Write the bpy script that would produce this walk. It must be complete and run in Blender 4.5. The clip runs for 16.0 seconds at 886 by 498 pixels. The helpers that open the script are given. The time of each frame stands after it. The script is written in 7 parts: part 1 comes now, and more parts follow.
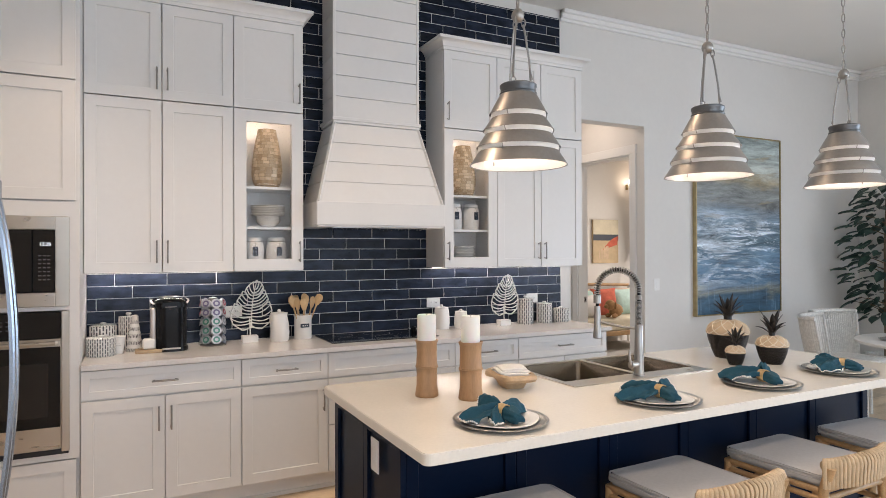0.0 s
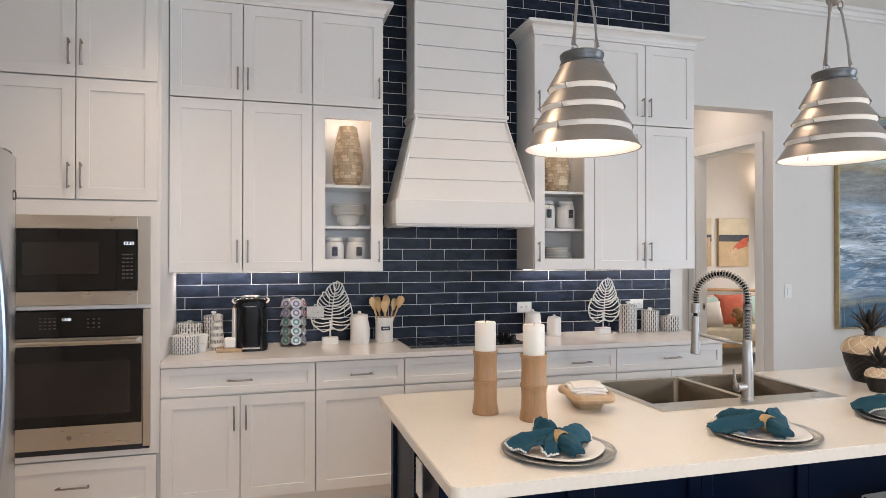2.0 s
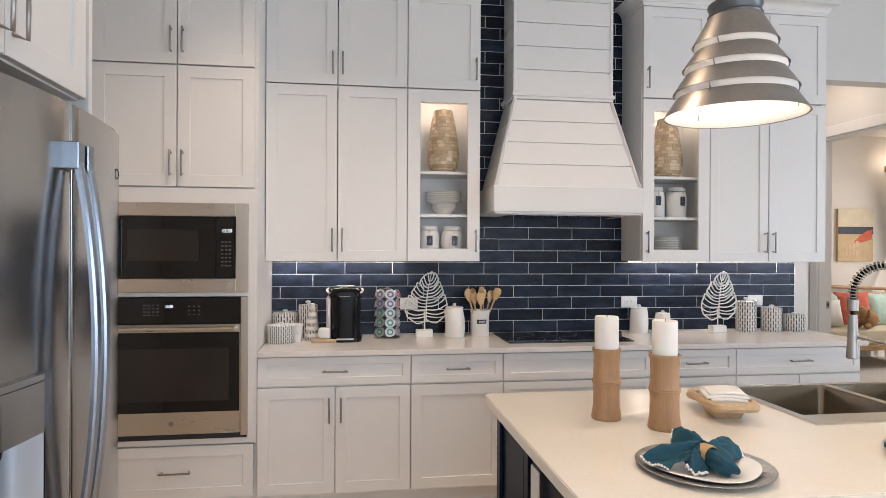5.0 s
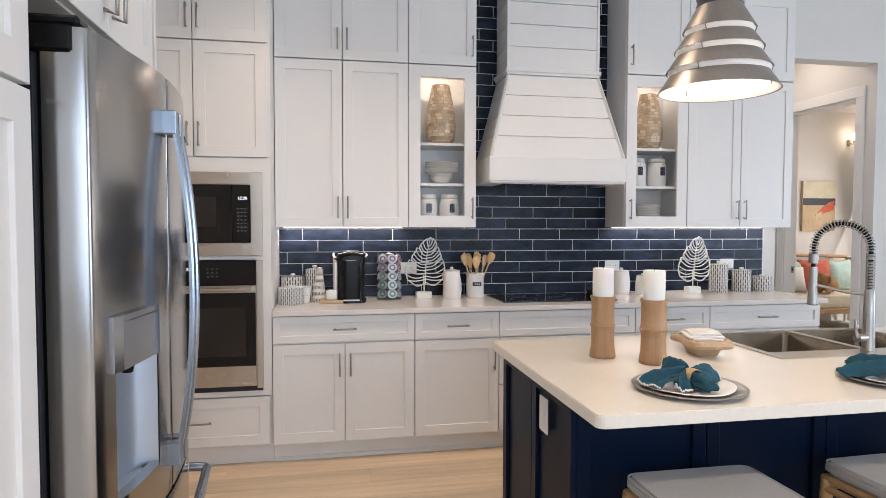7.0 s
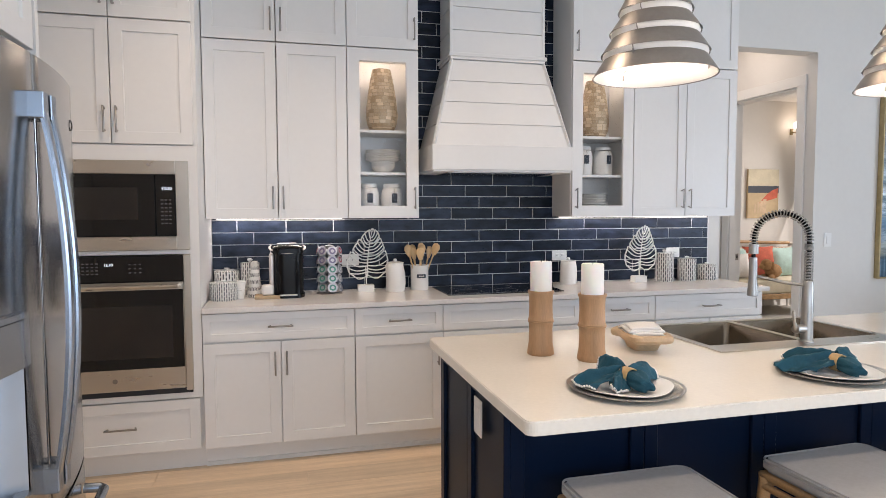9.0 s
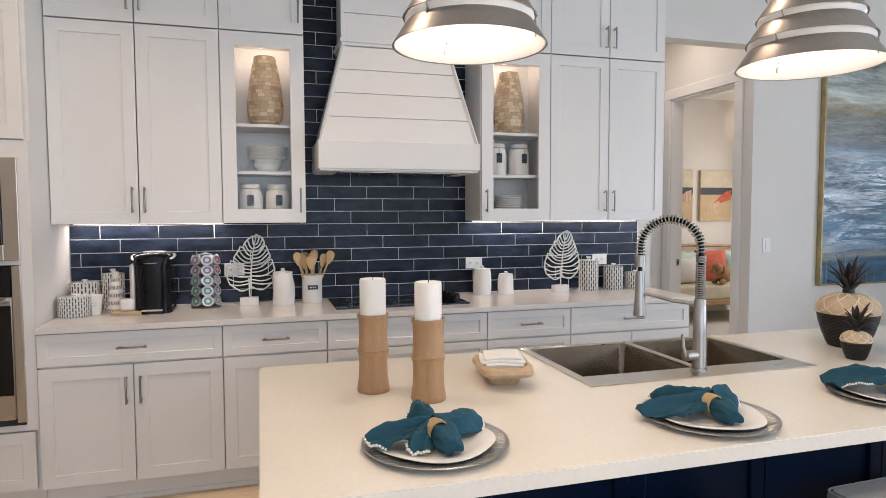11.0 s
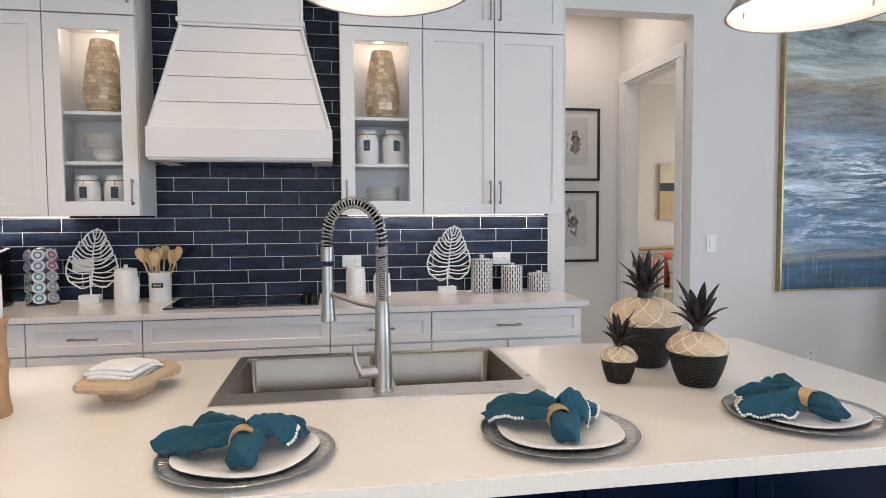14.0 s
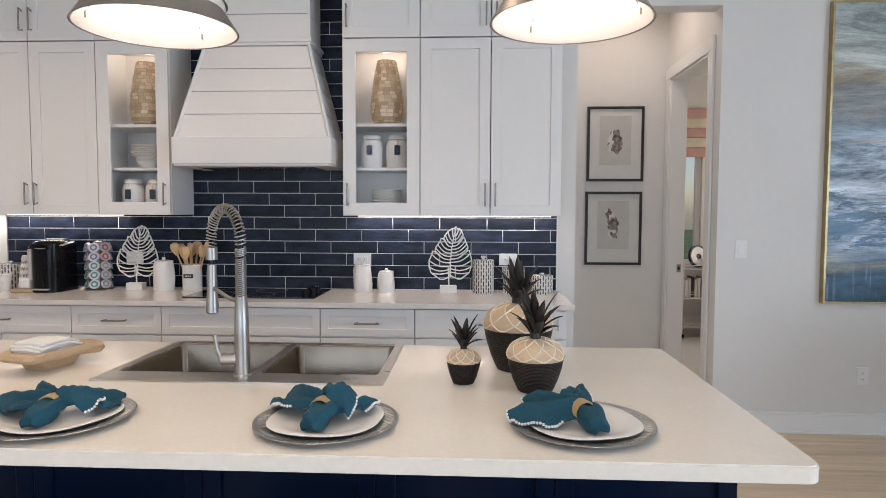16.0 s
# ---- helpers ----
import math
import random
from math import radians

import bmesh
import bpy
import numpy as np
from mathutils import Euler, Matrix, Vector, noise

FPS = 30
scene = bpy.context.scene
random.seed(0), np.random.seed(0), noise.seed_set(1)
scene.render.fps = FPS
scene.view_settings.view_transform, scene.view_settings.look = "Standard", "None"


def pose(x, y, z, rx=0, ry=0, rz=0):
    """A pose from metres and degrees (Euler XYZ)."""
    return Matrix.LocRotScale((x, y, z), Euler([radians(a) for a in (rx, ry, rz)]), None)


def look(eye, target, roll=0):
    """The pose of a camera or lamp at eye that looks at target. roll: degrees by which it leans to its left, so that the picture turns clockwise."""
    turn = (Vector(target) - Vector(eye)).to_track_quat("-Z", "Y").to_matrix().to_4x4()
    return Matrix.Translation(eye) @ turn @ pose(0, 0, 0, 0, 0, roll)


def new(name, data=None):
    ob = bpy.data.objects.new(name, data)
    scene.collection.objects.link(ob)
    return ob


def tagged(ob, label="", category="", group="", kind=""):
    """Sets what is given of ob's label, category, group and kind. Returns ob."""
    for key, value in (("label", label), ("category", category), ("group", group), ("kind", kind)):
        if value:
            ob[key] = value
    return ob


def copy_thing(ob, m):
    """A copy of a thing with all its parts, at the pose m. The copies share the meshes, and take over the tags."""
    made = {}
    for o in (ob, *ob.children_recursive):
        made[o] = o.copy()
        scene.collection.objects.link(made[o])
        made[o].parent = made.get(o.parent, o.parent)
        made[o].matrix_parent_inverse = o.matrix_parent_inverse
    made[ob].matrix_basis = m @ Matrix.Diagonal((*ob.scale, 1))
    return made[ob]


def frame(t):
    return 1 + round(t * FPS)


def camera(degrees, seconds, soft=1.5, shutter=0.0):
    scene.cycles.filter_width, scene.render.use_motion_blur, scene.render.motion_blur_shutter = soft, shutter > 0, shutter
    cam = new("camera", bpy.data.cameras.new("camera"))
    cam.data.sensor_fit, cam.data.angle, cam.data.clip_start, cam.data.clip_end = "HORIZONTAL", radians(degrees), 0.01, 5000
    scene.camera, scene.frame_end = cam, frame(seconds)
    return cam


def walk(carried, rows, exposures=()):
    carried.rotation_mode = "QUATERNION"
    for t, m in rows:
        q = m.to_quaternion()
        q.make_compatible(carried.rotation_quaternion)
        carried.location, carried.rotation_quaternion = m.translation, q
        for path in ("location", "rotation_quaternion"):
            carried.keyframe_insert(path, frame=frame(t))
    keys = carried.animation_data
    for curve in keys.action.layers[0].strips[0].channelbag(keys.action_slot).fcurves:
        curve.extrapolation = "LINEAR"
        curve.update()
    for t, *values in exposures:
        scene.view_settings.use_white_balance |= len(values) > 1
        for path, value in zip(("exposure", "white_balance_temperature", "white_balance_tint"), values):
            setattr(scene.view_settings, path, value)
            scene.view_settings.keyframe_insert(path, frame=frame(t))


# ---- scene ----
cam = camera(70.7, 16.0, soft=0.5)
PATH = [
    (0, (0.229, -4.504, 1.521), (1.131, -2.719, 1.529), -0.2),
    (0.5, (0.278, -4.426, 1.52), (1.078, -2.593, 1.532), -0.0),
    (1, (0.337, -4.351, 1.514), (1.058, -2.485, 1.534), -0.1),
    (1.5, (0.505, -4.339, 1.518), (1.117, -2.436, 1.538), -0.2),
    (2, (0.568, -4.337, 1.511), (1.108, -2.411, 1.526), 0.0),
    (2.5, (0.61, -4.319, 1.474), (1.039, -2.366, 1.489), 0.2),
    (3, (0.615, -4.296, 1.454), (0.965, -2.327, 1.467), 0.1),
    (3.5, (0.624, -4.236, 1.469), (0.917, -2.257, 1.48), 0.2),
    (4, (0.578, -4.092, 1.493), (0.854, -2.111, 1.496), 0.3),
    (6.5, (0.397, -4.27, 1.442), (0.739, -2.299, 1.418), 0.1),
    (7, (0.31, -4.353, 1.427), (0.679, -2.389, 1.344), 0.1),
    (7.5, (0.267, -4.383, 1.424), (0.667, -2.427, 1.311), -0.0),
    (8, (0.312, -4.367, 1.438), (0.755, -2.421, 1.313), -0.0),
    (10.5, (0.81, -4.025, 1.445), (1.355, -2.104, 1.332), -0.3),
    (11, (1.03, -3.979, 1.454), (1.593, -2.063, 1.337), -0.2),
    (11.5, (1.238, -3.878, 1.434), (1.806, -1.964, 1.327), -0.5),
    (12, (1.413, -3.827, 1.435), (2.006, -1.921, 1.324), -0.5),
    (12.5, (1.633, -3.84, 1.421), (2.219, -1.931, 1.308), -0.5),
    (13, (1.847, -3.809, 1.385), (2.374, -1.883, 1.275), -0.5),
    (13.5, (2.094, -3.807, 1.393), (2.527, -1.858, 1.284), -0.4),
    (14, (2.324, -3.896, 1.39), (2.659, -1.927, 1.284), -0.3),
    (14.5, (2.569, -3.919, 1.406), (2.865, -1.945, 1.28), -0.0),
    (15, (2.779, -3.915, 1.399), (3.069, -1.939, 1.281), -0.1),
    (15.5, (2.984, -4.011, 1.41), (3.151, -2.021, 1.292), -0.0),
    (16, (3.14, -4.07, 1.418), (3.044, -2.076, 1.302), 0.2),
]
walk(cam, [(t, look(eye, target, roll)) for t, eye, target, roll in PATH], [(0, -0.18, 7000, 17.5), (4, -0.18, 7000, 17.5), (7.5, -0.08, 6650, 16.5), (11, -0.24, 6850, 17), (14, -0.22, 6700, 16.5), (15, -0.18, 6700, 16.5), (16, -0.36, 6800, 17)])

# ---- light ----
world = bpy.data.worlds.new("world")
scene.world = world
world.use_nodes = True
sky = world.node_tree.nodes.new("ShaderNodeTexSky")
sky.sky_type, sky.sun_disc = "NISHITA", False
sky.sun_elevation, sky.sun_rotation = radians(48), radians(150)
world.node_tree.links.new(sky.outputs[0], world.node_tree.nodes["Background"].inputs[0])
world.node_tree.nodes["Background"].inputs[1].default_value = 0.12

sun = new("sun", bpy.data.lights.new("sun", "SUN"))
sun.data.energy, sun.data.angle, sun.data.color = 2.5, radians(0.5), (1.0, 0.95, 0.88)
sun.matrix_world = look((0, 0, 8), (-2.0, 3.5, 3.5))


def area_lamp(name, eye, target, w, h, watts, color):
    lamp = new(name, bpy.data.lights.new(name, "AREA"))
    lamp.data.shape, lamp.data.size, lamp.data.size_y = "RECTANGLE", w, h
    lamp.data.energy, lamp.data.color = watts, color
    lamp.matrix_world = look(eye, target)
    return lamp


def point_lamp(name, at, watts, color, radius=0.03):
    lamp = new(name, bpy.data.lights.new(name, "POINT"))
    lamp.data.energy, lamp.data.color, lamp.data.shadow_soft_size = watts, color, radius
    lamp.location = at
    return lamp


DAY, WARM, LED = (0.60, 0.79, 1.0), (1.0, 0.80, 0.60), (1.0, 0.93, 0.86)
area_lamp("window_light", (2.2, -8.95, 1.7), (2.2, 0, 1.5), 5.6, 2.4, 145, DAY)
area_lamp("window_light", (8.05, -5.2, 1.6), (0, -4.4, 1.4), 3.4, 2.2, 185, DAY)
# added fill for the room past the hall, at an unseen east window
area_lamp("window_light", (8.0, 2.4, 1.7), (5.0, 1.9, 1.2), 1.4, 1.5, 38, (1.0, 0.95, 0.88))
for px, py in ((1.50, -2.60), (2.42, -2.655), (3.35, -2.67)):
    point_lamp("pendant_bulb_light", (px, py, 1.922), 2.3, (1.0, 0.91, 0.80), 0.04)
for x0, x1 in ((0.03, 0.83), (2.39, 3.64)):
    area_lamp("under_cabinet_light", ((x0 + x1) / 2, -0.046, 1.3885), ((x0 + x1) / 2, -0.030, 0.9), x1 - x0, 0.012, 3.4 * (x1 - x0), LED)
for px, py in ((1.065, -0.20), (2.59, -0.19)):
    point_lamp("puck_light", (px, py, 2.385), 0.95, (1.0, 0.86, 0.71), 0.03)
# added warm fill from unseen ceiling points, each share set to balance brightness
for px, py, share in ((0.30, -1.65, 1.35), (2.0, -1.5, 1.0), (3.9, -1.5, 0.27), (1.2, -4.6, 1.45), (3.2, -4.6, 0.85)):
    spot = new("downlight_beam", bpy.data.lights.new("downlight_beam", "SPOT"))
    spot.data.energy, spot.data.color, spot.data.spot_size, spot.data.spot_blend, spot.data.shadow_soft_size = 70 * share, (1.0, 0.79, 0.57), radians(108), 0.75, 0.06
    spot.location = (px, py, 3.63)
# added fill hidden above the hall opening; no fixture hangs there
area_lamp("hall_light", (4.25, 0.62, 3.04), (4.25, 0.62, 0), 0.3, 0.3, 4.6, (1.0, 0.88, 0.76))
point_lamp("sconce_light", (7.84, 3.40, 2.70), 2.0, WARM, 0.05)


# ---- materials ----
def mat(name, color, rough=0.5, metal=0.0, var=0.06, scale=6.0, fine=0.0, bump=0.0, bump_scale=180.0, stretch=(1, 1, 1), coat=0.0, rough_var=0.0, per_piece=0.0, tint=None):
    """A procedural surface: broad colour variation, fine grain, relief and uneven gloss."""
    m = bpy.data.materials.new(name)
    m.use_nodes = True
    nt = m.node_tree
    p = nt.nodes["Principled BSDF"]
    p.inputs["Roughness"].default_value, p.inputs["Metallic"].default_value = rough, metal
    p.inputs["Coat Weight"].default_value = coat
    tc = nt.nodes.new("ShaderNodeTexCoord")
    mp = nt.nodes.new("ShaderNodeMapping")
    mp.inputs["Scale"].default_value = stretch
    nt.links.new(tc.outputs["Object"], mp.inputs[0])
    place = mp.outputs[0]
    if per_piece:
        who, add, mul = nt.nodes.new("ShaderNodeObjectInfo"), nt.nodes.new("ShaderNodeVectorMath"), nt.nodes.new("ShaderNodeMath")
        mul.operation, mul.inputs[1].default_value = "MULTIPLY", 50.0
        nt.links.new(who.outputs["Random"], mul.inputs[0])
        nt.links.new(place, add.inputs[0]), nt.links.new(mul.outputs[0], add.inputs[1])
        place = add.outputs[0]

    def noise_at(s, detail=4):
        n = nt.nodes.new("ShaderNodeTexNoise")
        n.inputs["Scale"].default_value, n.inputs["Detail"].default_value = s, detail
        nt.links.new(place, n.inputs[0])
        return n.outputs[0]

    n1 = noise_at(scale)
    mix = nt.nodes.new("ShaderNodeMix")
    mix.data_type = "RGBA"
    lo = [max(0, c * (1 - var)) for c in color]
    hi = [min(1, c * (1 + var)) for c in (tint or color)]
    mix.inputs[6].default_value, mix.inputs[7].default_value = (*lo, 1), (*hi, 1)
    ramp = nt.nodes.new("ShaderNodeMapRange")
    ramp.inputs[1].default_value, ramp.inputs[2].default_value = 0.3, 0.7
    nt.links.new(n1, ramp.inputs[0])
    nt.links.new(ramp.outputs[0], mix.inputs[0])
    out = mix.outputs[2]
    if fine:
        n2 = noise_at(scale * 14, 6)
        hsv = nt.nodes.new("ShaderNodeHueSaturation")
        r2 = nt.nodes.new("ShaderNodeMapRange")
        r2.inputs[1].default_value, r2.inputs[2].default_value = 0.25, 0.75
        r2.inputs[3].default_value, r2.inputs[4].default_value = 1 - fine, 1 + fine
        nt.links.new(n2, r2.inputs[0])
        nt.links.new(r2.outputs[0], hsv.inputs["Value"])
        nt.links.new(out, hsv.inputs["Color"])
        out = hsv.outputs[0]
    if per_piece:
        info = nt.nodes.new("ShaderNodeObjectInfo")
        hsv = nt.nodes.new("ShaderNodeHueSaturation")
        r3 = nt.nodes.new("ShaderNodeMapRange")
        r3.inputs[3].default_value, r3.inputs[4].default_value = 1 - per_piece, 1 + per_piece
        nt.links.new(info.outputs["Random"], r3.inputs[0])
        nt.links.new(r3.outputs[0], hsv.inputs["Value"])
        nt.links.new(out, hsv.inputs["Color"])
        out = hsv.outputs[0]
    nt.links.new(out, p.inputs["Base Color"])
    if rough_var:
        r4 = nt.nodes.new("ShaderNodeMapRange")
        r4.inputs[3].default_value, r4.inputs[4].default_value = max(0.02, rough - rough_var), min(1, rough + rough_var)
        nt.links.new(noise_at(scale * 3), r4.inputs[0])
        nt.links.new(r4.outputs[0], p.inputs["Roughness"])
    if bump:
        b = nt.nodes.new("ShaderNodeBump")
        b.inputs["Strength"].default_value, b.inputs["Distance"].default_value = bump, 0.002
        nt.links.new(noise_at(bump_scale, 3), b.inputs["Height"])
        nt.links.new(b.outputs[0], p.inputs["Normal"])
    return m


def glow(name, color, strength):
    m = bpy.data.materials.new(name)
    m.use_nodes = True
    p = m.node_tree.nodes["Principled BSDF"]
    p.inputs["Base Color"].default_value = (*color, 1)
    p.inputs["Emission Color"].default_value, p.inputs["Emission Strength"].default_value = (*color, 1), strength
    return m


def glass(name, color=(1, 1, 1), rough=0.0):
    m = bpy.data.materials.new(name)
    m.use_nodes = True
    nt = m.node_tree
    out = nt.nodes["Material Output"]
    tr, gl, fr, mx = (nt.nodes.new("ShaderNode" + n) for n in ("BsdfTransparent", "BsdfGlossy", "Fresnel", "MixShader"))
    tr.inputs[0].default_value, gl.inputs["Roughness"].default_value = (*color, 1), rough
    fr.inputs[0].default_value = 1.22
    nt.links.new(fr.outputs[0], mx.inputs[0]), nt.links.new(tr.outputs[0], mx.inputs[1]), nt.links.new(gl.outputs[0], mx.inputs[2])
    nt.links.new(mx.outputs[0], out.inputs[0])
    return m


WHITE = mat("painted_cabinet", (0.80, 0.79, 0.775), 0.38, var=0.015, scale=2.0, fine=0.01, bump=0.05, bump_scale=90)
WALL = mat("wall_paint", (0.74, 0.72, 0.69), 0.75, var=0.02, scale=1.5, fine=0.012, bump=0.12, bump_scale=220)
CEIL = mat("ceiling_paint", (0.78, 0.77, 0.75), 0.85, var=0.015, scale=1.2, bump=0.1, bump_scale=150)
TRIM = mat("trim_paint", (0.82, 0.81, 0.79), 0.35, var=0.015, scale=3)
NAVY = mat("navy_paint", (0.0022, 0.0085, 0.026), 0.36, var=0.12, scale=3, fine=0.04, bump=0.04, bump_scale=120)
TILE = mat("navy_tile", (0.0075, 0.0115, 0.0225), 0.30, var=0.45, scale=9, fine=0.12, bump=0.35, bump_scale=26, stretch=(1, 1, 2.2), rough_var=0.07, per_piece=0.45, tint=(0.0145, 0.0215, 0.039))
TILE.node_tree.nodes["Principled BSDF"].inputs["Specular IOR Level"].default_value = 0.20
GROUT = mat("white_grout", (0.80, 0.79, 0.78), 0.9, var=0.06, scale=30, bump=0.2)
QUARTZ = mat("quartz_white", (0.82, 0.775, 0.70), 0.16, var=0.02, scale=5, fine=0.03, rough_var=0.04)
QUARTZ_BACK = mat("quartz_grey_white", (0.76, 0.73, 0.70), 0.14, var=0.03, scale=6, fine=0.05, rough_var=0.04)
STEEL = mat("brushed_steel", (0.37, 0.362, 0.355), 0.19, 1.0, var=0.02, scale=2, stretch=(4, 4, 1), rough_var=0.02)
# beige tint holds the warm floor and room reflections; grain runs sideways
STEEL_H_WARM = mat("warm_tinted_steel_sideways", (0.61, 0.56, 0.50), 0.28, 1.0, var=0.02, scale=2, stretch=(1, 4, 4), rough_var=0.02)
HANDLE = mat("handle_metal", (0.36, 0.34, 0.32), 0.32, 1.0, var=0.08, scale=20)
SHADE = mat("shade_nickel", (0.40, 0.38, 0.36), 0.38, 1.0, var=0.08, scale=6, fine=0.05, bump=0.1, bump_scale=90, rough_var=0.08)
# deck steel darkened: the bowls' shade and brown reflections put into the colour
SHADED_BOWL_STEEL = mat("shaded_bowl_steel", (0.25, 0.205, 0.158), 0.23, 1.0, var=0.05, scale=5, stretch=(4, 4, 0.4))
FAUCET = mat("satin_nickel", (0.42, 0.405, 0.385), 0.36, 1.0, var=0.05, scale=12)
BLACK_GLASS = mat("black_glass", (0.004, 0.004, 0.005), 0.06, var=0.1, scale=4)
BLACK = mat("black_plastic", (0.006, 0.006, 0.007), 0.18, var=0.1, scale=10)
DARK = mat("dark_void", (0.02, 0.02, 0.025), 0.6)
WINDOWDARK = mat("oven_window", (0.020, 0.017, 0.016), 0.08, var=0.2, scale=3)
OAK = mat("oak_plank", (0.68, 0.52, 0.36), 0.42, var=0.12, scale=2.2, fine=0.10, bump=0.15, bump_scale=40, stretch=(0.5, 7, 1), per_piece=0.14, rough_var=0.07, tint=(0.74, 0.585, 0.42))
BAMBOO = mat("bamboo", (0.42, 0.245, 0.128), 0.48, var=0.15, scale=4, fine=0.12, bump=0.2, bump_scale=60, stretch=(7, 7, 0.6))
WAX = mat("candle_wax", (0.86, 0.84, 0.80), 0.5, var=0.02, scale=8)
WAX.node_tree.nodes["Principled BSDF"].inputs["Subsurface Weight"].default_value = 0.25
WOODBOWL = mat("pale_wood", (0.52, 0.37, 0.23), 0.6, var=0.14, scale=7, fine=0.12, bump=0.25, bump_scale=50, stretch=(1, 4, 4))
CLOTH_TEAL = mat("teal_linen", (0.004, 0.064, 0.100), 0.85, var=0.18, scale=14, fine=0.14, bump=0.5, bump_scale=420)
CLOTH_WHITE = mat("white_cotton", (0.78, 0.76, 0.73), 0.9, var=0.05, scale=12, fine=0.06, bump=0.5, bump_scale=350)
PLATE_WHITE = mat("white_china", (0.80, 0.79, 0.76), 0.18, var=0.015, scale=9)
CHARGER = mat("pewter_charger", (0.42, 0.42, 0.41), 0.38, 1.0, var=0.15, scale=18, fine=0.1, rough_var=0.1)
CERAMIC = mat("white_ceramic", (0.80, 0.78, 0.75), 0.28, var=0.03, scale=14)
DARKPOT = mat("dark_carved_wood", (0.020, 0.016, 0.014), 0.40, var=0.25, scale=12, fine=0.2, bump=0.5, bump_scale=70, stretch=(1, 1, 8))
PINE_TOP = mat("pale_carved_wood", (0.60, 0.44, 0.29), 0.55, var=0.12, scale=16, fine=0.1, bump=0.3, bump_scale=80)
PINE_LINE = mat("ivory_inlay", (0.78, 0.68, 0.54), 0.5)
LEAF_DARK = mat("bronze_leaf", (0.026, 0.022, 0.020), 0.42, 0.3, var=0.3, scale=20)
RATTAN = mat("rattan", (0.46, 0.29, 0.145), 0.5, var=0.2, scale=16, fine=0.15, bump=0.3, bump_scale=120)
ROPE = mat("woven_rope", (0.56, 0.42, 0.27), 0.75, var=0.15, scale=25, fine=0.15, bump=0.5, bump_scale=260)
CUSHION = mat("grey_white_cushion", (0.48, 0.485, 0.50), 0.85, var=0.04, scale=5, fine=0.05, bump=0.4, bump_scale=380)
GOLD = mat("gold_frame", (0.42, 0.33, 0.18), 0.38, 0.9, var=0.15, scale=20, rough_var=0.1)
BLACKFRAME = mat("black_frame", (0.018, 0.016, 0.015), 0.4, var=0.2, scale=15)
MATBOARD = mat("mat_board", (0.74, 0.72, 0.68), 0.85, var=0.02, scale=8)
PAPER = mat("grey_paper", (0.62, 0.60, 0.565), 0.9, var=0.04, scale=12)
SHELL = mat("shell_ink", (0.10, 0.085, 0.08), 0.85, var=0.6, scale=40, tint=(0.30, 0.24, 0.21))
PLASTIC = mat("white_plastic", (0.82, 0.81, 0.79), 0.35, var=0.01)
LABEL = mat("dark_slate_label", (0.03, 0.04, 0.06), 0.6, var=0.1, scale=30)
LINER = mat("shade_liner", (0.90, 0.89, 0.87), 0.6, var=0.02, scale=8)
nt = LINER.node_tree
mixs, tl = nt.nodes.new("ShaderNodeMixShader"), nt.nodes.new("ShaderNodeBsdfTranslucent")
tl.inputs[0].default_value, mixs.inputs[0].default_value = (0.92, 0.90, 0.87, 1), 0.22
nt.links.new(nt.nodes["Principled BSDF"].outputs[0], mixs.inputs[1]), nt.links.new(tl.outputs[0], mixs.inputs[2])
nt.links.new(mixs.outputs[0], nt.nodes["Material Output"].inputs[0])
GLASS = glass("clear_glass")
for dull, gloss in ((NAVY, 0.10), (BLACK, 0.22)):
    dull.node_tree.nodes["Principled BSDF"].inputs["Specular IOR Level"].default_value = gloss
LED_MAT = glow("led_strip", (1.0, 0.95, 0.90), 2.0)
# plain steel tinted blue for the window daylight it reflects
HANDLE_DAYLIT = mat("daylit_steel_handle", (0.30, 0.345, 0.41), 0.27, 1.0, var=0.03, scale=6, fine=0.03)
BULB = glow("bulb", (1.0, 0.88, 0.72), 9.0)
DISPLAY = glow("display_digits", (0.75, 0.88, 1.0), 1.6)


# ---- mesh helpers ----
def empty(name, at, label="", category="", group="", kind="", rz=0.0):
    ob = new(name)
    ob.empty_display_size = 0.05
    ob.matrix_basis = pose(*at, 0, 0, rz)
    return tagged(ob, label, category, group, kind)


def part(name, bm, material, parent=None, label="", smooth=None):
    me = bpy.data.meshes.new(name)
    bmesh.ops.recalc_face_normals(bm, faces=bm.faces)
    bm.to_mesh(me)
    bm.free()
    me.materials.append(material)
    ob = new(name, me)
    ob.parent = parent
    if smooth:
        me.shade_smooth()
        me.set_sharp_from_angle(angle=radians(smooth))
    if label:
        ob["label"] = label
    return ob


def structure(name, bm, material, smooth=None):
    return tagged(part(name, bm, material, None, "", smooth), kind="structure")


def box(bm, x0, x1, y0, y1, z0, z1, bevel=0.0, seg=1):
    m = Matrix.Translation(((x0 + x1) / 2, (y0 + y1) / 2, (z0 + z1) / 2)) @ Matrix.Diagonal((abs(x1 - x0), abs(y1 - y0), abs(z1 - z0), 1))
    vs = bmesh.ops.create_cube(bm, size=1, matrix=m)["verts"]
    if bevel:
        es = list({e for v in vs for e in v.link_edges})
        bmesh.ops.bevel(bm, geom=es, offset=bevel, segments=seg, affect="EDGES", profile=0.5)
    return bm


def boxes(*rows, bevel=0.0, seg=1):
    bm = bmesh.new()
    for r in rows:
        box(bm, *r, bevel=bevel, seg=seg)
    return bm


